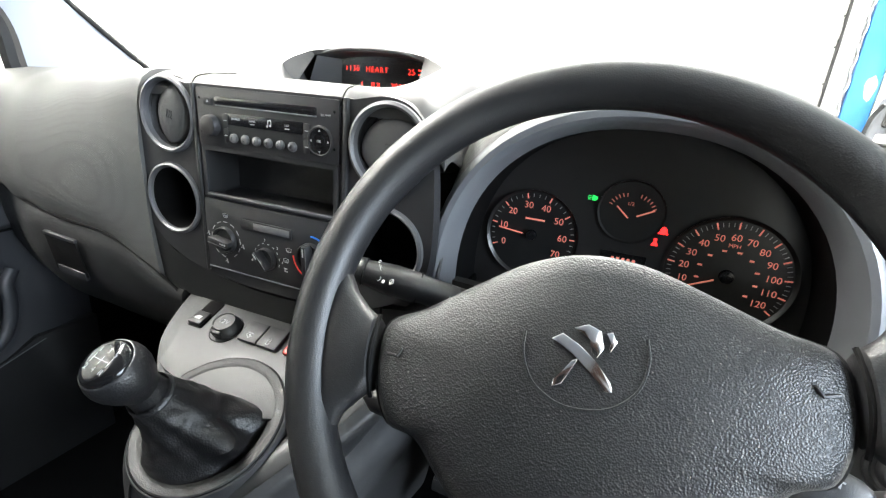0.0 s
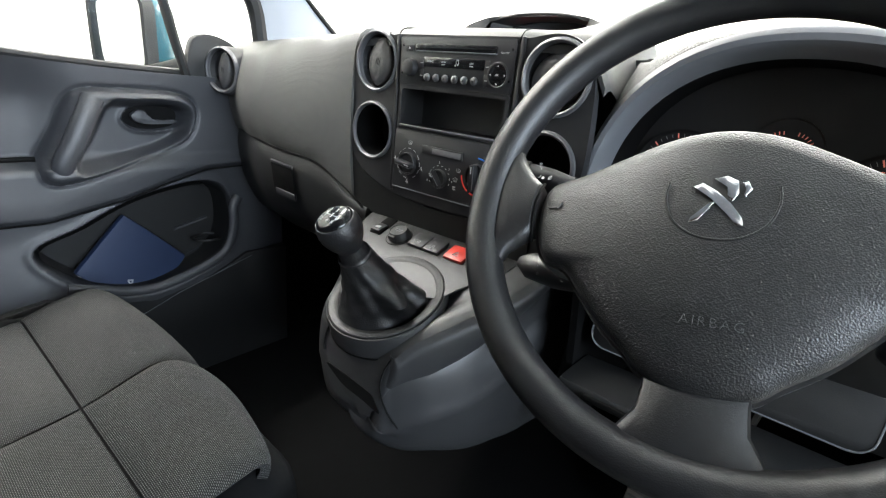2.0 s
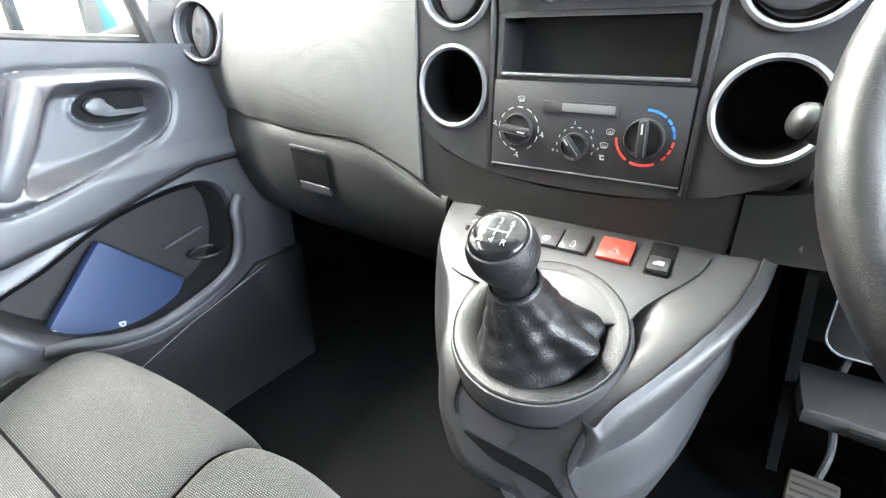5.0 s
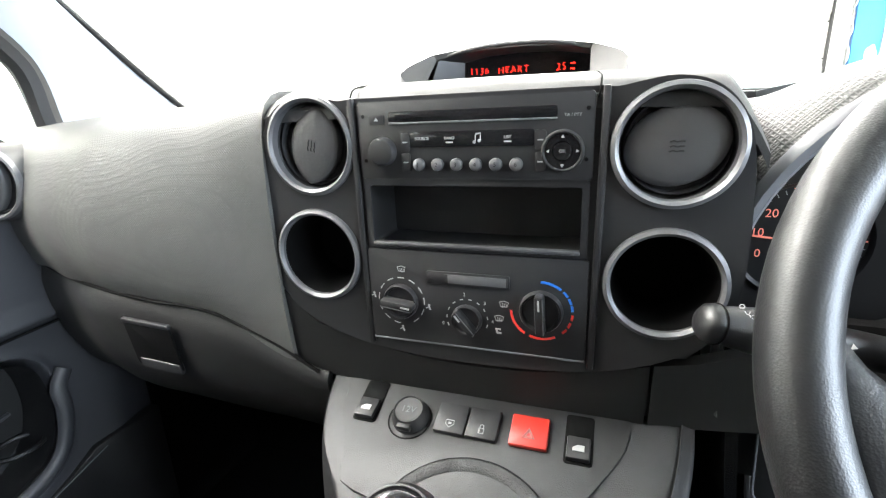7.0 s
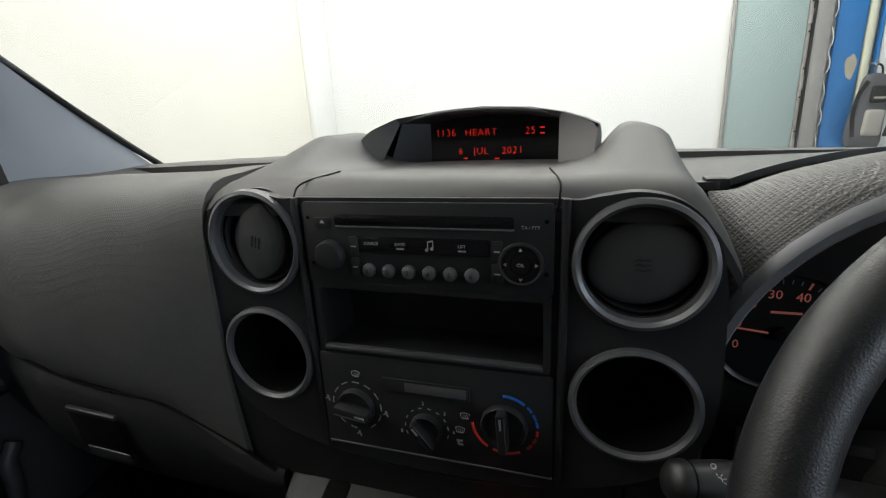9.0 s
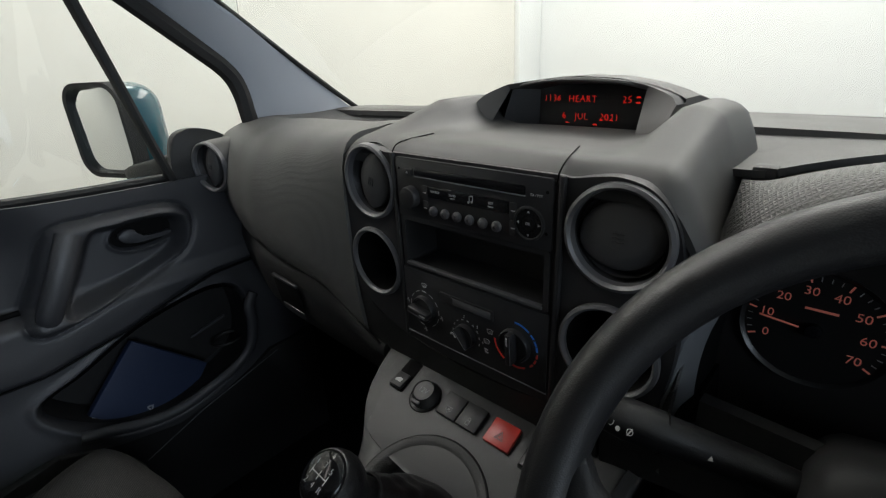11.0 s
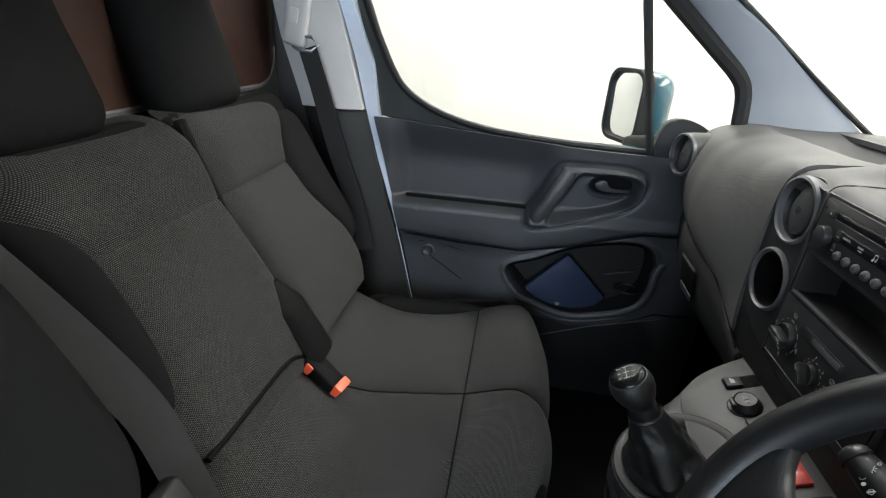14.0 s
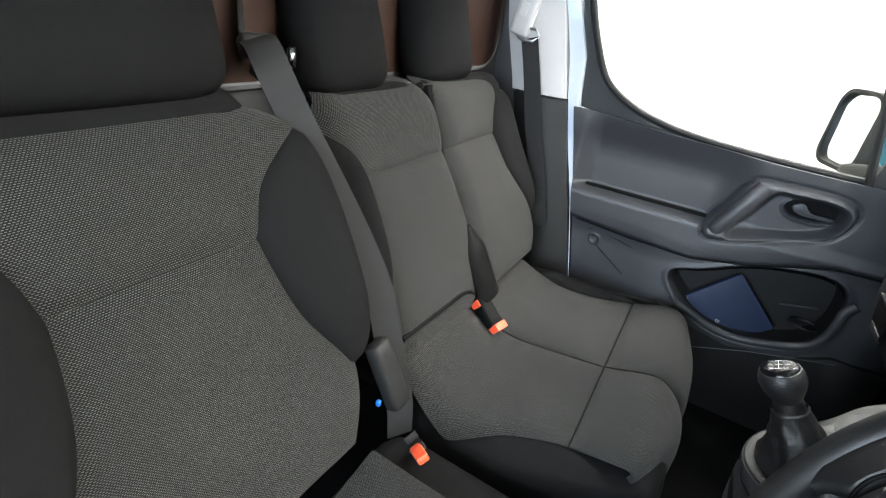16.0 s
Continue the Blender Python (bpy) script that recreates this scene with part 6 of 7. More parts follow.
tagged(part("bulkhead_trim", tube([(x, -1.045, z) for x, z in rrect(1.50, 0.60, 0.09, 0.0, 1.13)], 0.010, 8, True), grained("pale_bulkhead_edge", (0.12, 0.122, 0.126), 0.5, 300, 0.1)), "pale grey edge trim round the bulkhead board", "trim", kind="structure")
# B pillar on the passenger side
tagged(part("pillar_trim_upper", loft([[(-0.690, y0, z), (-0.678, (y0 * 2 + y1) / 3, z), (-0.676, (y0 + 2 * y1) / 3, z), (-0.690, y1, z), (-0.74, y1, z), (-0.74, y0, z)] for z, y0, y1 in ((0.785, -0.940, -0.776), (0.81, -0.945, -0.782), (0.95, -0.985, -0.815), (1.15, -1.02, -0.865), (1.34, -1.04, -0.91))]), grained("pale_pillar_trim", (0.45, 0.45, 0.45), 0.55, 900, 0.3)), "pale grey upper pillar trim", "pillar", kind="structure")
tagged(part("pillar_trim_lower", loft([[(-0.690, y0, z), (-0.664, (y0 * 2 + y1) / 3, z), (-0.660, (y0 + 2 * y1) / 3, z), (-0.690, y1, z), (-0.74, y1, z), (-0.74, y0, z)] for z, y0, y1 in ((0.0, -0.78, -0.582), (0.25, -0.82, -0.639), (0.50, -0.87, -0.697), (0.535, -0.88, -0.710), (0.780, -0.935, -0.770))]), LOWER), "dark grey lower pillar trim", "pillar", kind="structure")
tagged(part("door_shut_strip", loft([[(-0.705, y0, z), (-0.705, y1, z), (-0.75, y1, z), (-0.75, y0, z)] for z, y0, y1 in ((0.47, -0.688, -0.681), (0.50, -0.695, -0.688), (0.72, -0.758, -0.738), (0.777, -0.770, -0.738), (0.90, -0.795, -0.752), (1.03, -0.834, -0.799), (1.34, -0.90, -0.86))]), PAINT), "pale body-coloured strip of the door opening", "pillar", kind="structure")
tagged(part("door_shut_line", tube([(-0.704, -0.686, 0.47), (-0.704, -0.658, 0.35), (-0.704, -0.625, 0.20)], 0.0013, 6), PAINT), "thin pale edge of the door opening", "trim", kind="structure")
tagged(part("pillar_rear_fill", rbox(0.03, 0.26, 1.36, 0.0, 1, (-0.80, -0.98, 0.68)), grained("dark_side_steel", (0.08, 0.08, 0.085), 0.5, 300, 0.1)), "dark side panel behind the pillar", "wall", kind="structure")
tagged(part("door_skin", rbox(0.03, 1.35, 0.76, 0.0, 1, (-0.83, -0.08, 0.345)), TEAL), "teal outer skin of the passenger side", "panel", kind="structure")
tagged(part("pillar_rear_right", rbox(0.05, 0.36, 1.36, 0.0, 1, (0.745, -1.05, 0.68)), HEADLINER), "grey pillar behind the driver", "pillar", kind="structure")

# ---- seats ----
def seat_frame(x, y, z, lean):
    """s runs up the backrest, h out of its face."""
    a = radians(lean)
    d, n = Vector((0, -math.sin(a), math.cos(a))), Vector((0, math.cos(a), math.sin(a)))
    return lambda px, s, h: Vector((px, y, z)) + d * s + n * h


def patch(left, right, s0, s1, surf, puff, nu=26, nv=30, edge=0.14, thick=0.012, power=4):
    """A stitched cloth panel between two side lines, full in the middle and drawn in at its seams."""
    def f(u, v):
        s = s0 + (s1 - s0) * v
        a, b = left(s), right(s)
        k = (1 - abs(2 * u - 1) ** power) * (1 - abs(2 * v - 1) ** power)
        return surf(a + (b - a) * u, s, puff * max(0, k) ** 0.5 - 0.004)
    bm = sheet(f, nu, nv, thick)
    uv = bm.loops.layers.uv["UVMap"]
    bm.verts.ensure_lookup_table()
    n = (nu + 1) * (nv + 1)
    bm.verts.index_update()
    co = {}
    for i in range(nu + 1):
        for j in range(nv + 1):
            s = s0 + (s1 - s0) * j / nv
            co[i * (nv + 1) + j] = (left(s) + (right(s) - left(s)) * i / nu, s)
    for fc in bm.faces:
        for lp in fc.loops:
            lp[uv].uv = co[lp.vert.index % n] if lp.vert.index < 2 * n else (0, 0)
    return bm


def line(*rows):
    """A side line: x at each s."""
    return lambda s: float(np.interp(s, [r[0] for r in rows], [r[1] for r in rows]))


def curve_line(*rows):
    """The same, rounded through the rows."""
    pts = spline([(r[0], r[1], 0) for r in rows], 8)
    return lambda s: float(np.interp(s, [p.x for p in pts], [p.y for p in pts]))


bench = thing("passenger_bench_seat", "grey woven cloth double passenger seat with black sides", "seat")
BB = seat_frame(0, -0.735, 0.385, 24.0)


def bench_face(x0, x1, bul):
    def f(x, s, h):
        t = (x - (x0 + x1) / 2) / ((x1 - x0) / 2)
        top = max(0, (s - 0.41) / 0.09)
        return BB(x, s, h + 0.020 * abs(t) ** 3 * bul - 0.055 * top ** 2.2 - 0.030 * max(0, abs(t) - 0.75) ** 2 * 16 * (1 - 0.4 * bul) + 0.012 * math.exp(-((s - 0.16) / 0.12) ** 2))
    return f


out_f, mid_f = bench_face(-0.580, -0.180, 0.8), bench_face(-0.200, 0.130, 0.5)
o_l, o_r = curve_line((0, -0.512), (0.045, -0.530), (0.10, -0.527), (0.153, -0.508), (0.20, -0.478), (0.25, -0.449), (0.30, -0.436), (0.355, -0.434), (0.40, -0.454), (0.434, -0.484), (0.46, -0.500), (0.505, -0.475)), curve_line((0, -0.220), (0.06, -0.210), (0.17, -0.193), (0.347, -0.186), (0.483, -0.200), (0.505, -0.212))
m_l, m_r = curve_line((0, -0.198), (0.06, -0.195), (0.17, -0.183), (0.347, -0.176), (0.483, -0.190), (0.505, -0.175)), curve_line((0, 0.122), (0.12, 0.112), (0.235, 0.093), (0.32, 0.087), (0.372, 0.097), (0.436, 0.134), (0.475, 0.105), (0.505, 0.090))
part("outer_back_core", rbox(0.400, 0.10, 0.515, 0.045, 10, (0, 0, 0), (0, 0, 0)), CLOTH_SIDE, bench, "black cloth backrest sides", pose(-0.378, -0.735, 0.385, 24.0, 0, 0) @ pose(0, -0.048, 0.247))
part("middle_back_core", rbox(0.285, 0.10, 0.515, 0.045, 10, (0, 0, 0), (0, 0, 0)), CLOTH_SIDE, bench, "", pose(-0.040, -0.735, 0.385, 24.0, 0, 0) @ pose(0, -0.048, 0.247))
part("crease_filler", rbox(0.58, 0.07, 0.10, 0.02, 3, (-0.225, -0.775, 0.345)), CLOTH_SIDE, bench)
part("back_foot", rbox(0.64, 0.14, 0.20, 0.03, 4, (-0.225, -0.845, 0.360)), CLOTH_SIDE, bench)
part("outer_back_lower", patch(o_l, o_r, 0.002, 0.346, out_f, 0.020), CLOTH_FINE, bench, "plain grey cloth panel")
part("outer_back_upper", patch(o_l, o_r, 0.348, 0.505, out_f, 0.018, 26, 18), CLOTH_FINE, bench, "plain grey cloth panel")
part("middle_back_lower", patch(m_l, m_r, 0.0, 0.346, mid_f, 0.020), CLOTH, bench, "grey woven cloth panel")
part("middle_back_upper", patch(m_l, m_r, 0.348, 0.505, mid_f, 0.018, 26, 18), CLOTH, bench, "grey woven cloth panel")
part("outer_bolster", patch(curve_line((0.10, -0.562), (0.25, -0.556), (0.347, -0.552), (0.46, -0.540)), lambda s: o_l(s) - 0.001, 0.115, 0.440, out_f, 0.020, 14, 28), CLOTH_SIDE, bench, "black side bolster")
part("middle_bolster", patch(lambda s: m_r(s) + 0.001, curve_line((0.10, 0.126), (0.25, 0.126), (0.347, 0.128), (0.46, 0.138)), 0.14, 0.430, mid_f, 0.020, 14, 28), CLOTH_SIDE, bench, "black side bolster")
# Near-black tubes stand in for shade in the buckle gap, crease and valley.
part("buckle_gap_shade", tube(spline([tuple(BB(x, s, 0.036)) for x, s in ((-0.170, 0.176), (-0.174, 0.12), (-0.182, 0.06), (-0.190, 0.0))], 5), 0.018, 10, False, 0.5, (0, 1, 0), [0.008 + 0.030 * min(1, k / 5) for k in range(16)]), VOID, bench, "black tube for the shade in the buckle gap")
part("back_crease_shade", tube(spline([(-0.18, -0.720, 0.392), (-0.115, -0.727, 0.436), (-0.02, -0.728, 0.444), (0.07, -0.729, 0.448), (0.118, -0.731, 0.448)], 5), 0.005, 8), VOID, bench)
part("seat_valley_shade", tube([tuple(BB(0.5 * (o_r(s) + m_l(s)), s, 0.004)) for s in [0.02 + 0.023 * k for k in range(21)]], 0.010, 8), VOID, bench)


def cushion_top(x, s, h):
    """s runs from the back edge to the front edge."""
    y = -0.70 + s
    a = max(0, (s - 0.372) / 0.085)
    if a:
        y = -0.328 + 0.085 * math.sin(a) - 0.045 * min(1.0, a) ** 2 * max(0, (abs(x + 0.30) - 0.10) / 0.20) ** 2
    e = max(0, (abs(x + 0.225) - 0.30) / 0.085)
    return Vector((x, y + h * math.sin(a), 0.316 + h * math.cos(a) - 0.085 * (1 - math.cos(a)) - 0.03 * e ** 2 + (0.040 + 0.060 * min(1.0, max(0.0, (x + 0.185) / 0.09))) * min(1.0, max(0, (-0.60 - y) / 0.14)) ** 1.5 + 0.024 * math.exp(-((y + 0.31) / 0.08) ** 2) * math.cos(min(a, 1.4))))



part("cushion_core", rbox(0.76, 0.500, 0.15, 0.055, 10, (-0.240, -0.500, 0.236), (0, 0, 0), lambda c: (c.x - (0.085 * min(1, max(0, (c.y + 0.02) / 0.24)) ** 1.3 * max(0, c.x) / 0.36), c.y - 0.008 * (abs(c.x) / 0.36) ** 3 * max(0, c.y) / 0.22, c.z)), CLOTH_SIDE, bench, "black cloth cushion sides")
part("cushion_front_core", rbox(0.53, 0.10, 0.12, 0.035, 6, (-0.260, -0.300, 0.232)), CLOTH_SIDE, bench)
dv = curve_line((-0.06, -0.190), (0.06, -0.196), (0.28, -0.233), (0.36, -0.244), (0.50, -0.256), (0.56, -0.260))
c_out, c_in = curve_line((-0.06, -0.512), (0.03, -0.507), (0.125, -0.504), (0.19, -0.516), (0.25, -0.545), (0.30, -0.585), (0.34, -0.600), (0.42, -0.590), (0.48, -0.565), (0.56, -0.52)), curve_line((-0.06, 0.118), (0.06, 0.134), (0.104, 0.130), (0.19, 0.066), (0.28, 0.030), (0.36, 0.034), (0.42, 0.032), (0.48, 0.022), (0.56, -0.01))
part("outer_cushion_rear", patch(c_out, lambda s: dv(s) - 0.002, -0.055, 0.279, cushion_top, 0.016), CLOTH_FINE, bench, "plain grey cloth panel")
part("outer_cushion_front", patch(c_out, lambda s: dv(s) - 0.002, 0.282, 0.545, cushion_top, 0.016), CLOTH_FINE, bench, "plain grey cloth panel")
part("outer_cushion_side", patch(curve_line((0.02, -0.556), (0.09, -0.585), (0.18, -0.618), (0.30, -0.620)), lambda s: c_out(s) - 0.001, 0.025, 0.285, cushion_top, 0.016, 10, 16), CLOTH_SIDE, bench, "black cushion side panel")
part("middle_cushion_rear", patch(lambda s: dv(s) + 0.002, c_in, -0.055, 0.279, cushion_top, 0.016), CLOTH, bench, "grey woven cloth panel")
part("middle_cushion_front", patch(lambda s: dv(s) + 0.002, c_in, 0.282, 0.520, cushion_top, 0.016), CLOTH, bench, "grey woven cloth panel")
part("seat_base", rbox(0.60, 0.36, 0.17, 0.02, 2, (-0.26, -0.50, 0.085)), CARPET, bench, "dark seat box under the cushion")


def headrest(x, s, w, h, t, frame_of, parent, lean):
    o = frame_of(x, s - 0.03, -0.045)
    m = pose(o.x, o.y, o.z, lean, 0, 0)
    part("headrest", rbox(w, t, h, 0.045, 10, (0, 0, h / 2 + 0.02), (0, 0, 0), lambda c: (c.x * (1 + 0.10 * (h / 2 - c.z) / h * (1 if c.z < 0 else 0.4)), c.y + 0.010 * math.cos(c.x / w * 3), c.z)), CLOTH_SIDE, parent, "dark cloth headrest", m)
    part("headrest_seam", tube([(-w * 0.30, t / 2 + 0.002 - 0.02 * abs(k - 5) / 12, 0.03 + h * k / 11) for k in range(1, 11)], 0.0012, 5), VOID, parent, "", m)
    for dx in (-0.055, 0.055):
        part("headrest_post", tube([(dx, 0, -0.06), (dx, 0, 0.05)], 0.006, 8), CHROME, parent, "", m)


headrest(-0.318, 0.500, 0.205, 0.24, 0.10, BB, bench, 15)
headrest(0.013, 0.500, 0.190, 0.24, 0.10, BB, bench, 15)

driver_seat = thing("driver_seat", "grey woven cloth driver seat with black side bolsters", "seat")
DXC = 0.440
DB = seat_frame(0, -0.706, 0.372, 23.3)


def drive_face(x, s, h):
    t = abs(x - DXC) / 0.318
    top = max(0, (s - 0.40) / 0.13)
    return DB(x, s, h + 0.045 * soft(np.array(t - 0.62), 0.5).item() * math.exp(-((s - 0.22) / 0.24) ** 4) - 0.06 * top ** 2.3 - 0.10 * max(0, t - 0.72) ** 2 * 4)


def mirror_lines(*rows):
    a = curve_line(*rows)
    return (lambda s: DXC - 0.018 - a(s)), (lambda s: DXC + 0.018 + a(s))


dl, dr_even = mirror_lines((0.0, 0.135), (0.06, 0.158), (0.115, 0.166), (0.145, 0.158), (0.225, 0.116), (0.30, 0.098), (0.345, 0.098), (0.404, 0.122), (0.445, 0.180), (0.462, 0.203), (0.485, 0.180), (0.51, 0.135), (0.545, 0.080))
dr = lambda s: dr_even(s) + 0.014 * min(1.0, max(0.0, (0.42 - s) / 0.10))
bl, br = mirror_lines((0.12, 0.168), (0.145, 0.192), (0.18, 0.207), (0.22, 0.214), (0.28, 0.216), (0.345, 0.215), (0.40, 0.213), (0.44, 0.209), (0.458, 0.204))
part("back_core", rbox(0.456, 0.12, 0.56, 0.055, 12, (0, 0, 0), (0, 0, 0), lambda c: (c.x * (1 - 0.22 * max(0, (c.z - 0.02) / 0.26) ** 1.5), c.y, c.z)), CLOTH_SIDE, driver_seat, "black cloth backrest shell", pose(DXC, -0.706, 0.372, 23.3, 0, 0) @ pose(0, -0.062, 0.268))
part("back_lower", patch(dl, dr, 0.0, 0.343, drive_face, 0.018), CLOTH, driver_seat, "grey woven cloth panel")
part("back_upper", patch(dl, dr, 0.345, 0.545, drive_face, 0.018, 30, 24), CLOTH, driver_seat, "grey woven cloth panel")
part("bolster", patch(bl, dl, 0.125, 0.457, drive_face, 0.022, 18, 34), CLOTH_SIDE, driver_seat, "black side bolster")
part("bolster", patch(dr, br, 0.125, 0.457, drive_face, 0.022, 18, 34), CLOTH_SIDE, driver_seat, "black side bolster")
headrest(DXC, 0.535, 0.30, 0.25, 0.11, DB, driver_seat, 9)


def drive_cushion(x, s, h):
    y = -0.68 + s
    f = max(0, (y + 0.29) / 0.10)
    t = abs(x - DXC) / 0.27
    return Vector((x, y, 0.330 + h + 0.030 * soft(np.array(t - 0.7), 0.4).item() - 0.05 * f ** 2.2 - 0.10 * max(0, t - 0.85) ** 2 * 4))


part("cushion_core", rbox(0.56, 0.50, 0.14, 0.055, 10, (DXC, -0.455, 0.250)), CLOTH_SIDE, driver_seat, "black cloth cushion sides")
cl, cr = mirror_lines((0, 0.165), (0.2, 0.165), (0.40, 0.19), (0.48, 0.16))
part("cushion_centre", patch(cl, cr, 0.0, 0.48, drive_cushion, 0.016), CLOTH, driver_seat, "grey woven cloth panel")
part("seat_box", rbox(0.46, 0.42, 0.19, 0.02, 2, (DXC, -0.48, 0.095)), CARPET, driver_seat)

# ---- seat belts ----
belt = thing("seat_belt", "dark grey lap and shoulder belt hanging by the driver seat", "seat belt", "seat belts")
sh = [(0.196, -0.975, 0.905), (0.206, -0.950, 0.900), (0.218, -0.915, 0.872), (0.205, -0.884, 0.806), (0.186, -0.840, 0.722), (0.168, -0.800, 0.640), (0.158, -0.762, 0.560), (0.160, -0.735, 0.480), (0.168, -0.708, 0.42), (0.172, -0.69, 0.36), (0.170, -0.685, 0.29)]
part("webbing", ribbon(spline(sh, 6), 0.047, 0.0025, (0.80, -0.50, -0.30)), WEBBING, belt)
part("webbing", ribbon(spline([(0.186, -0.985, 0.885), (0.182, -1.018, 0.915), (0.174, -1.028, 0.98), (0.166, -1.032, 1.12), (0.155, -1.034, 1.38)], 6), 0.047, 0.0025, (0.70, 0.70, 0)), WEBBING, belt, "upper run of the belt")
part("belt_guide", rbox(0.056, 0.030, 0.036, 0.010, 5, (0.180, -0.990, 0.892), (24, 0, -14)), BLACK, belt, "black belt guide on the seat shoulder")
part("guide_lug", lathe([(0.012, -0.012), (0.016, -0.008), (0.016, 0.008), (0.011, 0.012), (0, 0.013)], 24), RUBBER, belt, "", pose(0.205, -0.955, 0.868, 60, 0, 20))
part("guide_ring", lathe([(0.0165, -0.003), (0.0175, 0.0), (0.0165, 0.003), (0.0150, 0.0)], 28, closed=True), CHROME, belt, "thin chrome ring", pose(0.134, -0.972, 0.880, 90, 0, 50))
part("guide_wheel", lathe([(0.0145, -0.006), (0.0150, 0.0), (0.0120, 0.006), (0, 0.007)], 28), BLACK, belt, "", pose(0.134, -0.972, 0.880, 90, 0, 50))
b = part("buckle_body", rbox(0.042, 0.030, 0.125, 0.010, 6, (0.196, -0.704, 0.440), (24, 4, 0)), RUBBER, belt, "black belt buckle housing")
for x, y, z in ((0.172, -0.716, 0.400), (0.222, -0.700, 0.400)):
    part("blue_clip", rbox(0.008, 0.008, 0.012, 0.003, 2, (x, y, z)), BLUE_MARK, belt, "small blue clip")
b3 = thing("belt_buckle", "black belt buckle with a red press button", "belt buckle", "belt buckles")
part("stalk", ribbon([(0.165, -0.655, 0.25), (0.180, -0.645, 0.30), (0.209, -0.624, 0.333)], 0.026, 0.012, (1, 0, 0)), BLACK, b3)
part("button", rbox(0.020, 0.046, 0.014, 0.004, 2, (0.222, -0.614, 0.344), (30, 22, -28)), ORANGE, b3, "orange-red press button")
part("end", rbox(0.022, 0.003, 0.014, 0.001, 1, (0.204, -0.642, 0.344), (20, 30, -28)), BLACK, b3)


def buckle(x, y, z, turn, label):
    t = thing("belt_buckle", label, "belt buckle", "belt buckles")
    m = pose(x, y, z, -38, 0, turn)
    part("housing", rbox(0.038, 0.085, 0.030, 0.008, 4, (0, -0.035, -0.014)), VOID, t, "", m)
    bt = part("button", rbox(0.035, 0.018, 0.028, 0.003, 2, (0, 0.010, -0.008)), ORANGE, t, "orange-red press button", m)
    part("slot", rbox(0.020, 0.0010, 0.003, 0, 1, (0, 0.0184, -0.0045)), VOID, t, "", m)
    return t


buckle(-0.163, -0.712, 0.404, -14, "black belt buckle with an orange press button, standing higher")
buckle(-0.152, -0.655, 0.370, -14, "black belt buckle with an orange press button, lying on the cushion")
side_belt = thing("seat_belt", "dark grey belt hanging down the passenger pillar", "seat belt", "seat belts")
part("webbing", ribbon(spline([(-0.668, -0.907, 0.925), (-0.662, -0.880, 0.84), (-0.655, -0.842, 0.70), (-0.650, -0.80, 0.58), (-0.645, -0.775, 0.50), (-0.64, -0.755, 0.42)], 5), 0.047, 0.0025, (0, 1, 0.3)), WEBBING, side_belt)
part("webbing", ribbon(spline([(-0.660, -0.903, 0.925), (-0.650, -0.866, 0.81), (-0.640, -0.829, 0.68), (-0.632, -0.79, 0.57), (-0.626, -0.765, 0.48), (-0.622, -0.75, 0.42)], 5), 0.047, 0.0025, (0, 1, 0.1)), WEBBING, side_belt)
an = part("belt_anchor", rbox(0.022, 0.060, 0.115, 0.010, 5, (-0.668, -0.930, 0.985), (-12, 0, 0)), grained("pale_anchor_cover", (0.5, 0.5, 0.5), 0.5, 900, 0.2), side_belt, "pale grey height adjuster")
part("adjuster_button", rbox(0.006, 0.024, 0.034, 0.003, 2, (-0.655, -0.932, 0.995), (-12, 0, 0)), grained("pale_button", (0.55, 0.55, 0.55), 0.4, 900, 0.1), an)
part("belt_loop", tube([(-0.664, -0.942, 0.925), (-0.658, -0.922, 0.918), (-0.658, -0.894, 0.918), (-0.664, -0.877, 0.932), (-0.664, -0.892, 0.95), (-0.664, -0.932, 0.95)], 0.004, 8, True), grained("grey_steel_loop", (0.4, 0.4, 0.4), 0.35, 900, 0.05, 0.05, 0.8), an)

tagged(part("kick_panel", rbox(0.03, 0.34, 0.80, 0.0, 1, (-0.735, 0.33, 0.38)), CARPET), "side lining of the footwell, near-black with its shade", "wall", kind="structure")
tagged(part("kick_panel_right", rbox(0.03, 0.44, 0.80, 0.0, 1, (0.735, 0.28, 0.38)), CARPET), "side lining of the footwell, near-black with its shade", "wall", kind="structure")

tagged(part("door_sill", rbox(0.06, 1.3, 0.16, 0.015, 3, (0.765, -0.30, 0.02)), LOWER), "black plastic sill of the open driver doorway", "sill", kind="structure")

# ---- pedals ----
def pedal(x, y, z, label):
    p = thing("pedal", label, "pedal", "foot pedals")
    part("arm", tube(spline([(x + 0.005, y + 0.10, z + 0.26), (x - 0.005, y + 0.08, z + 0.16), (x + 0.012, y + 0.05, z + 0.07), (x, y + 0.015, z)], 6), 0.0055, 8), GREY_BEZEL, p, "bent steel pedal arm")
    pad = part("pad", rbox(0.068, 0.016, 0.075, 0.006, 3, (x, y, z), (-42, 0, 0)), grained("pedal_rubber", (0.10, 0.085, 0.07), 0.8, 700, 0.4), p, "worn ribbed rubber pad")
    for k in range(6):
        part("rib", rbox(0.058, 0.004, 0.004, 0.001, 1, (0, -0.0095, -0.027 + 0.011 * k)), grained("pedal_rib", (0.05, 0.045, 0.04), 0.8, 700, 0.3) if k == 0 and "pedal_rib" not in bpy.data.materials else bpy.data.materials["pedal_rib"], pad, "", pose(x, y, z, -42, 0, 0))
    return p


pedal(0.352, 0.262, 0.075, "worn clutch pedal with a ribbed rubber pad")
pedal(0.470, 0.262, 0.075, "worn brake pedal with a ribbed rubber pad")

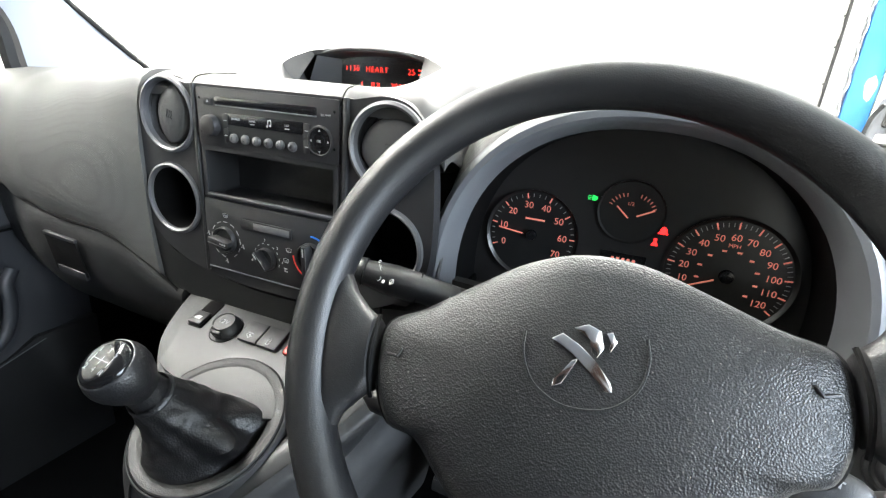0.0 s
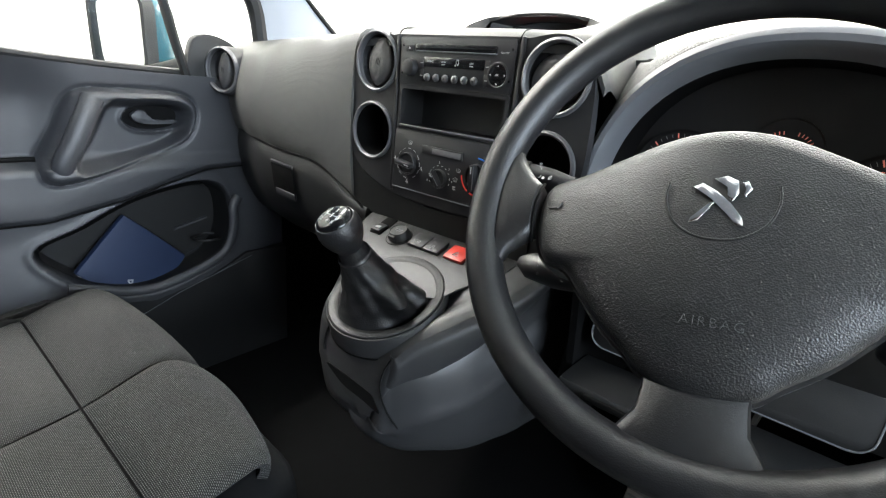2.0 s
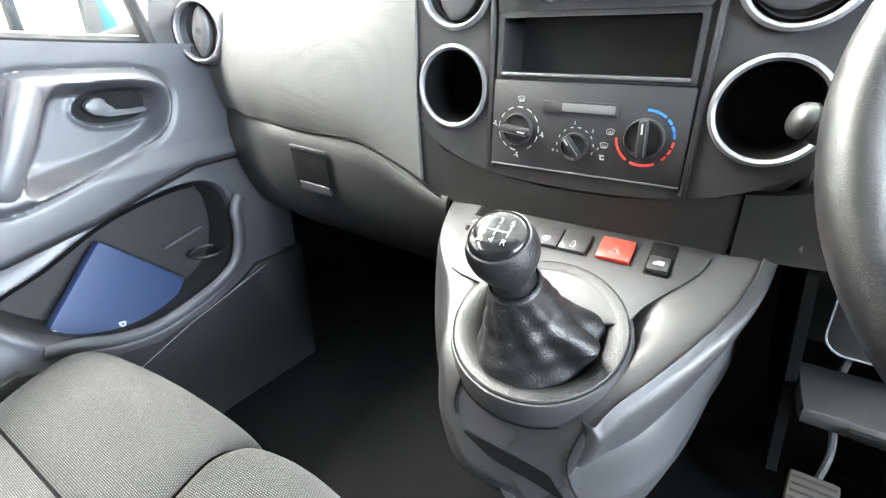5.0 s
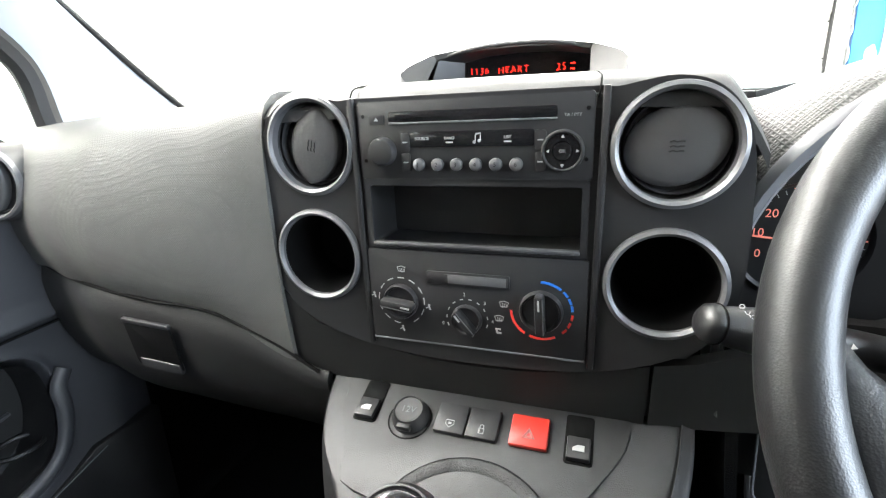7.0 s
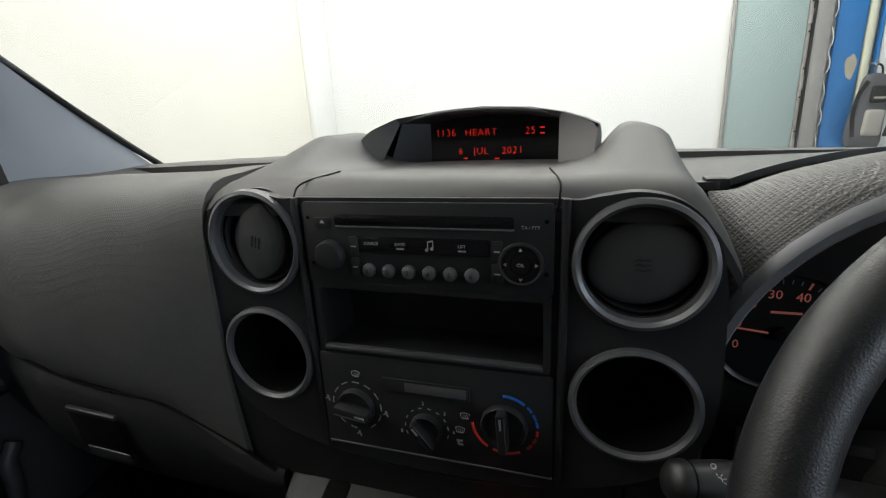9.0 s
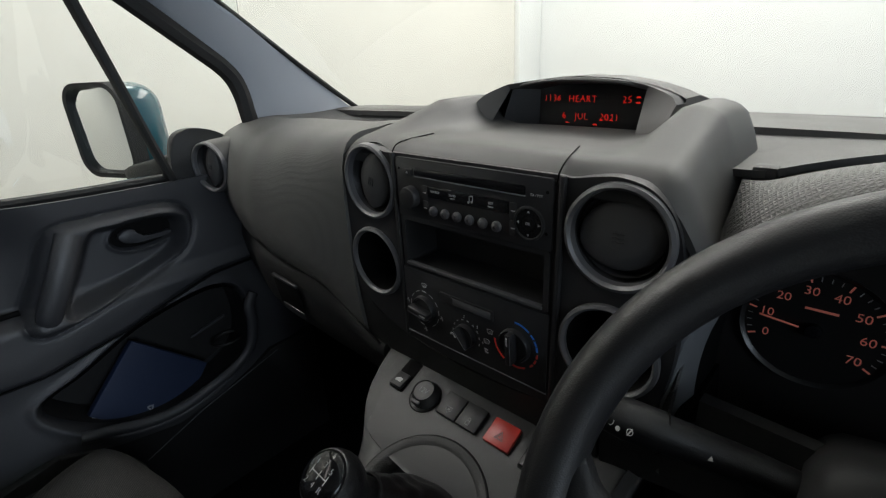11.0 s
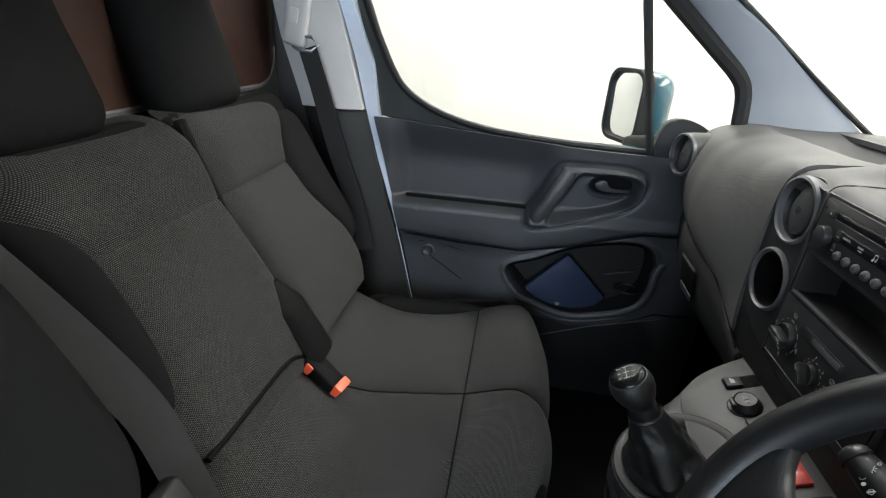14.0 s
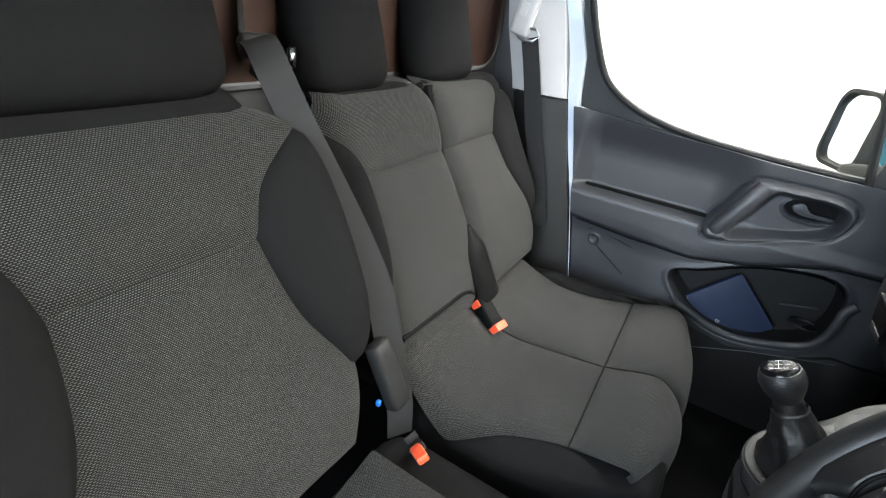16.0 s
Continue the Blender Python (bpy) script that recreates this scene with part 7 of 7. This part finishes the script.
# ---- far side of the garage ----
PALE_GREEN = grained("pale_green_paint", (0.33, 0.42, 0.415), 0.5, 60, 0.1, 0.04)
JAMB_GREY = grained("worn_grey_steel", (0.30, 0.29, 0.28), 0.5, 80, 0.4, 0.25, wear=30.0)
strip_door = thing("strip_door", "pale green door leaf with a steel hinge", "door")
part("leaf", rbox(0.405, 0.05, 2.6, 0.005, 1, (1.1675, 3.550, 0.90)), PALE_GREEN, strip_door)
part("edge_strip", rbox(0.018, 0.06, 2.6, 0.004, 1, (0.955, 3.545, 0.90)), JAMB_GREY, strip_door)
hinge = part("hinge", rbox(0.018, 0.062, 2.55, 0.003, 1, (1.381, 3.545, 0.90)), JAMB_GREY, strip_door, "long worn steel hinge")
for z in (0.58, 0.98, 1.38, 1.78):
    part("hinge_knuckle", lathe([(0.009, -0.045), (0.011, -0.043), (0.011, 0.043), (0.009, 0.045)], 12), JAMB_GREY, hinge, "", pose(1.381, 3.508, z))
    for dz in (-0.09, 0.09):
        part("hinge_screw", lathe([(0.006, -0.002), (0.006, 0.002), (0, 0.003)], 10), VOID, hinge, "", pose(1.383, 3.513, z + dz, 90, 0, 0))
frame_post = thing("door_frame", "worn grey steel door frame", "door frame")
part("jamb", rbox(0.092, 0.08, 2.7, 0.006, 1, (1.447, 3.530, 0.93)), JAMB_GREY, frame_post)
part("jamb_edge", rbox(0.010, 0.085, 2.7, 0.002, 1, (1.397, 3.528, 0.93)), RUBBER, frame_post)
cable = thing("coiled_cable", "thin pale cable winding down beside the blue door", "cable")
part("strand", tube(spline([(1.508 + 0.012 * math.sin(2.1 * k) + 0.004 * math.sin(5.3 * k), 3.505 - 0.010 * math.cos(2.1 * k), 2.1 - 0.055 * k) for k in range(44)], 4), 0.0035, 6), WALL_WHITE, cable)
part("strand", tube(spline([(1.506 - 0.010 * math.sin(1.7 * k + 1), 3.510, 2.1 - 0.06 * k) for k in range(40)], 4), 0.003, 6), JAMB_GREY, cable)
blue = thing("blue_door", "blue painted steel door with a bare patch", "door")
part("leaf", rbox(0.152, 0.05, 2.6, 0.005, 1, (1.606, 3.545, 0.90)), BLUE_PAINT, blue)
part("bare_patch", prism([(0.030 * math.cos(a) * (1 + 0.15 * math.sin(3 * a)), 0.074 * math.sin(a) * (1 + 0.1 * math.cos(5 * a))) for a in [2 * math.pi * k / 22 for k in range(22)]], 0.002, 0.0, pose(1.636, 3.5200, 1.06, 90, 0, 0)), grained("bare_beige_metal", (0.42, 0.38, 0.29), 0.6, 80, 0.3, 0.2), blue, "beige patch where the paint is off")
part("edge_strip", rbox(0.014, 0.055, 2.6, 0.003, 1, (1.768, 3.545, 0.90)), BLUE_PAINT, blue)
pipe = thing("wall_pipe", "pale painted pipe running down the wall", "pipe")
part("pipe_run", tube([(1.716, 3.545, -0.40), (1.716, 3.545, 0.6), (1.716, 3.545, 1.6), (1.716, 3.545, 2.85)], 0.027, 16), grained("pale_yellow_paint", (0.62, 0.64, 0.50), 0.5, 60, 0.1, 0.05), pipe)
white_frame = thing("white_frame", "white grooved frame on the garage wall", "frame")
for x, w, y in ((1.802, 0.040, 3.555), (1.832, 0.016, 3.565), (1.862, 0.040, 3.555)):
    part("frame_strip", rbox(w, 0.05, 2.6, 0.004, 1, (x, y, 0.90)), WALL_WHITE, white_frame)
BAG = grained("grey_bag_cloth", (0.085, 0.088, 0.10), 0.8, 500, 0.6, 0.25)
BAG_PALE = grained("pale_bag_cloth", (0.38, 0.36, 0.33), 0.8, 400, 0.5, 0.15)
bag = thing("backpack", "grey cloth backpack hanging beside the blue door", "bag")
BM = pose(1.740, 3.445, 0.80, 0, 3, 0)
part("bag_body", rbox(0.185, 0.11, 0.46, 0.05, 8, (0, 0, -0.02), (0, 0, 0), lambda c: (c.x * (1 - 0.46 * max(0, c.z / 0.23)) + 0.006 * math.sin(17 * c.z), c.y + 0.010 * math.sin(14 * c.z + 9 * c.x), c.z)), BAG, bag, "", BM)
part("bag_pocket", rbox(0.105, 0.045, 0.16, 0.02, 6, (0.012, -0.060, -0.085), (0, 0, 0), lambda c: (c.x, c.y + 0.006 * math.sin(30 * c.x), c.z)), BAG_PALE, bag, "pale front pocket", BM)
part("bag_flap", rbox(0.085, 0.03, 0.10, 0.014, 5, (0.012, -0.058, 0.085)), RUBBER, bag, "black top flap", BM)
part("bag_trim", rbox(0.060, 0.006, 0.012, 0.002, 2, (0.012, -0.076, 0.065)), BAG_PALE, bag, "", BM)
part("bag_handle", tube(spline([(-0.030, 0.0, 0.195), (-0.020, 0.0, 0.245), (0.0, 0.0, 0.262), (0.020, 0.0, 0.245), (0.030, 0.0, 0.195)], 5), 0.006, 8), RUBBER, bag, "", BM)
for sx in (-1, 1):
    part("bag_strap", ribbon(spline([(1.740 + sx * 0.045, 3.400, 0.965), (1.740 + sx * 0.088, 3.385, 0.88), (1.740 + sx * 0.100, 3.385, 0.76), (1.740 + sx * 0.082, 3.390, 0.63)], 6), 0.024, 0.004, (1, 0.2, 0)), RUBBER, bag)
part("bag_hook", tube([(1.740, 3.58, 1.075), (1.740, 3.47, 1.07), (1.740, 3.44, 1.055), (1.740, 3.425, 1.075)], 0.005, 8), JAMB_GREY, bag)
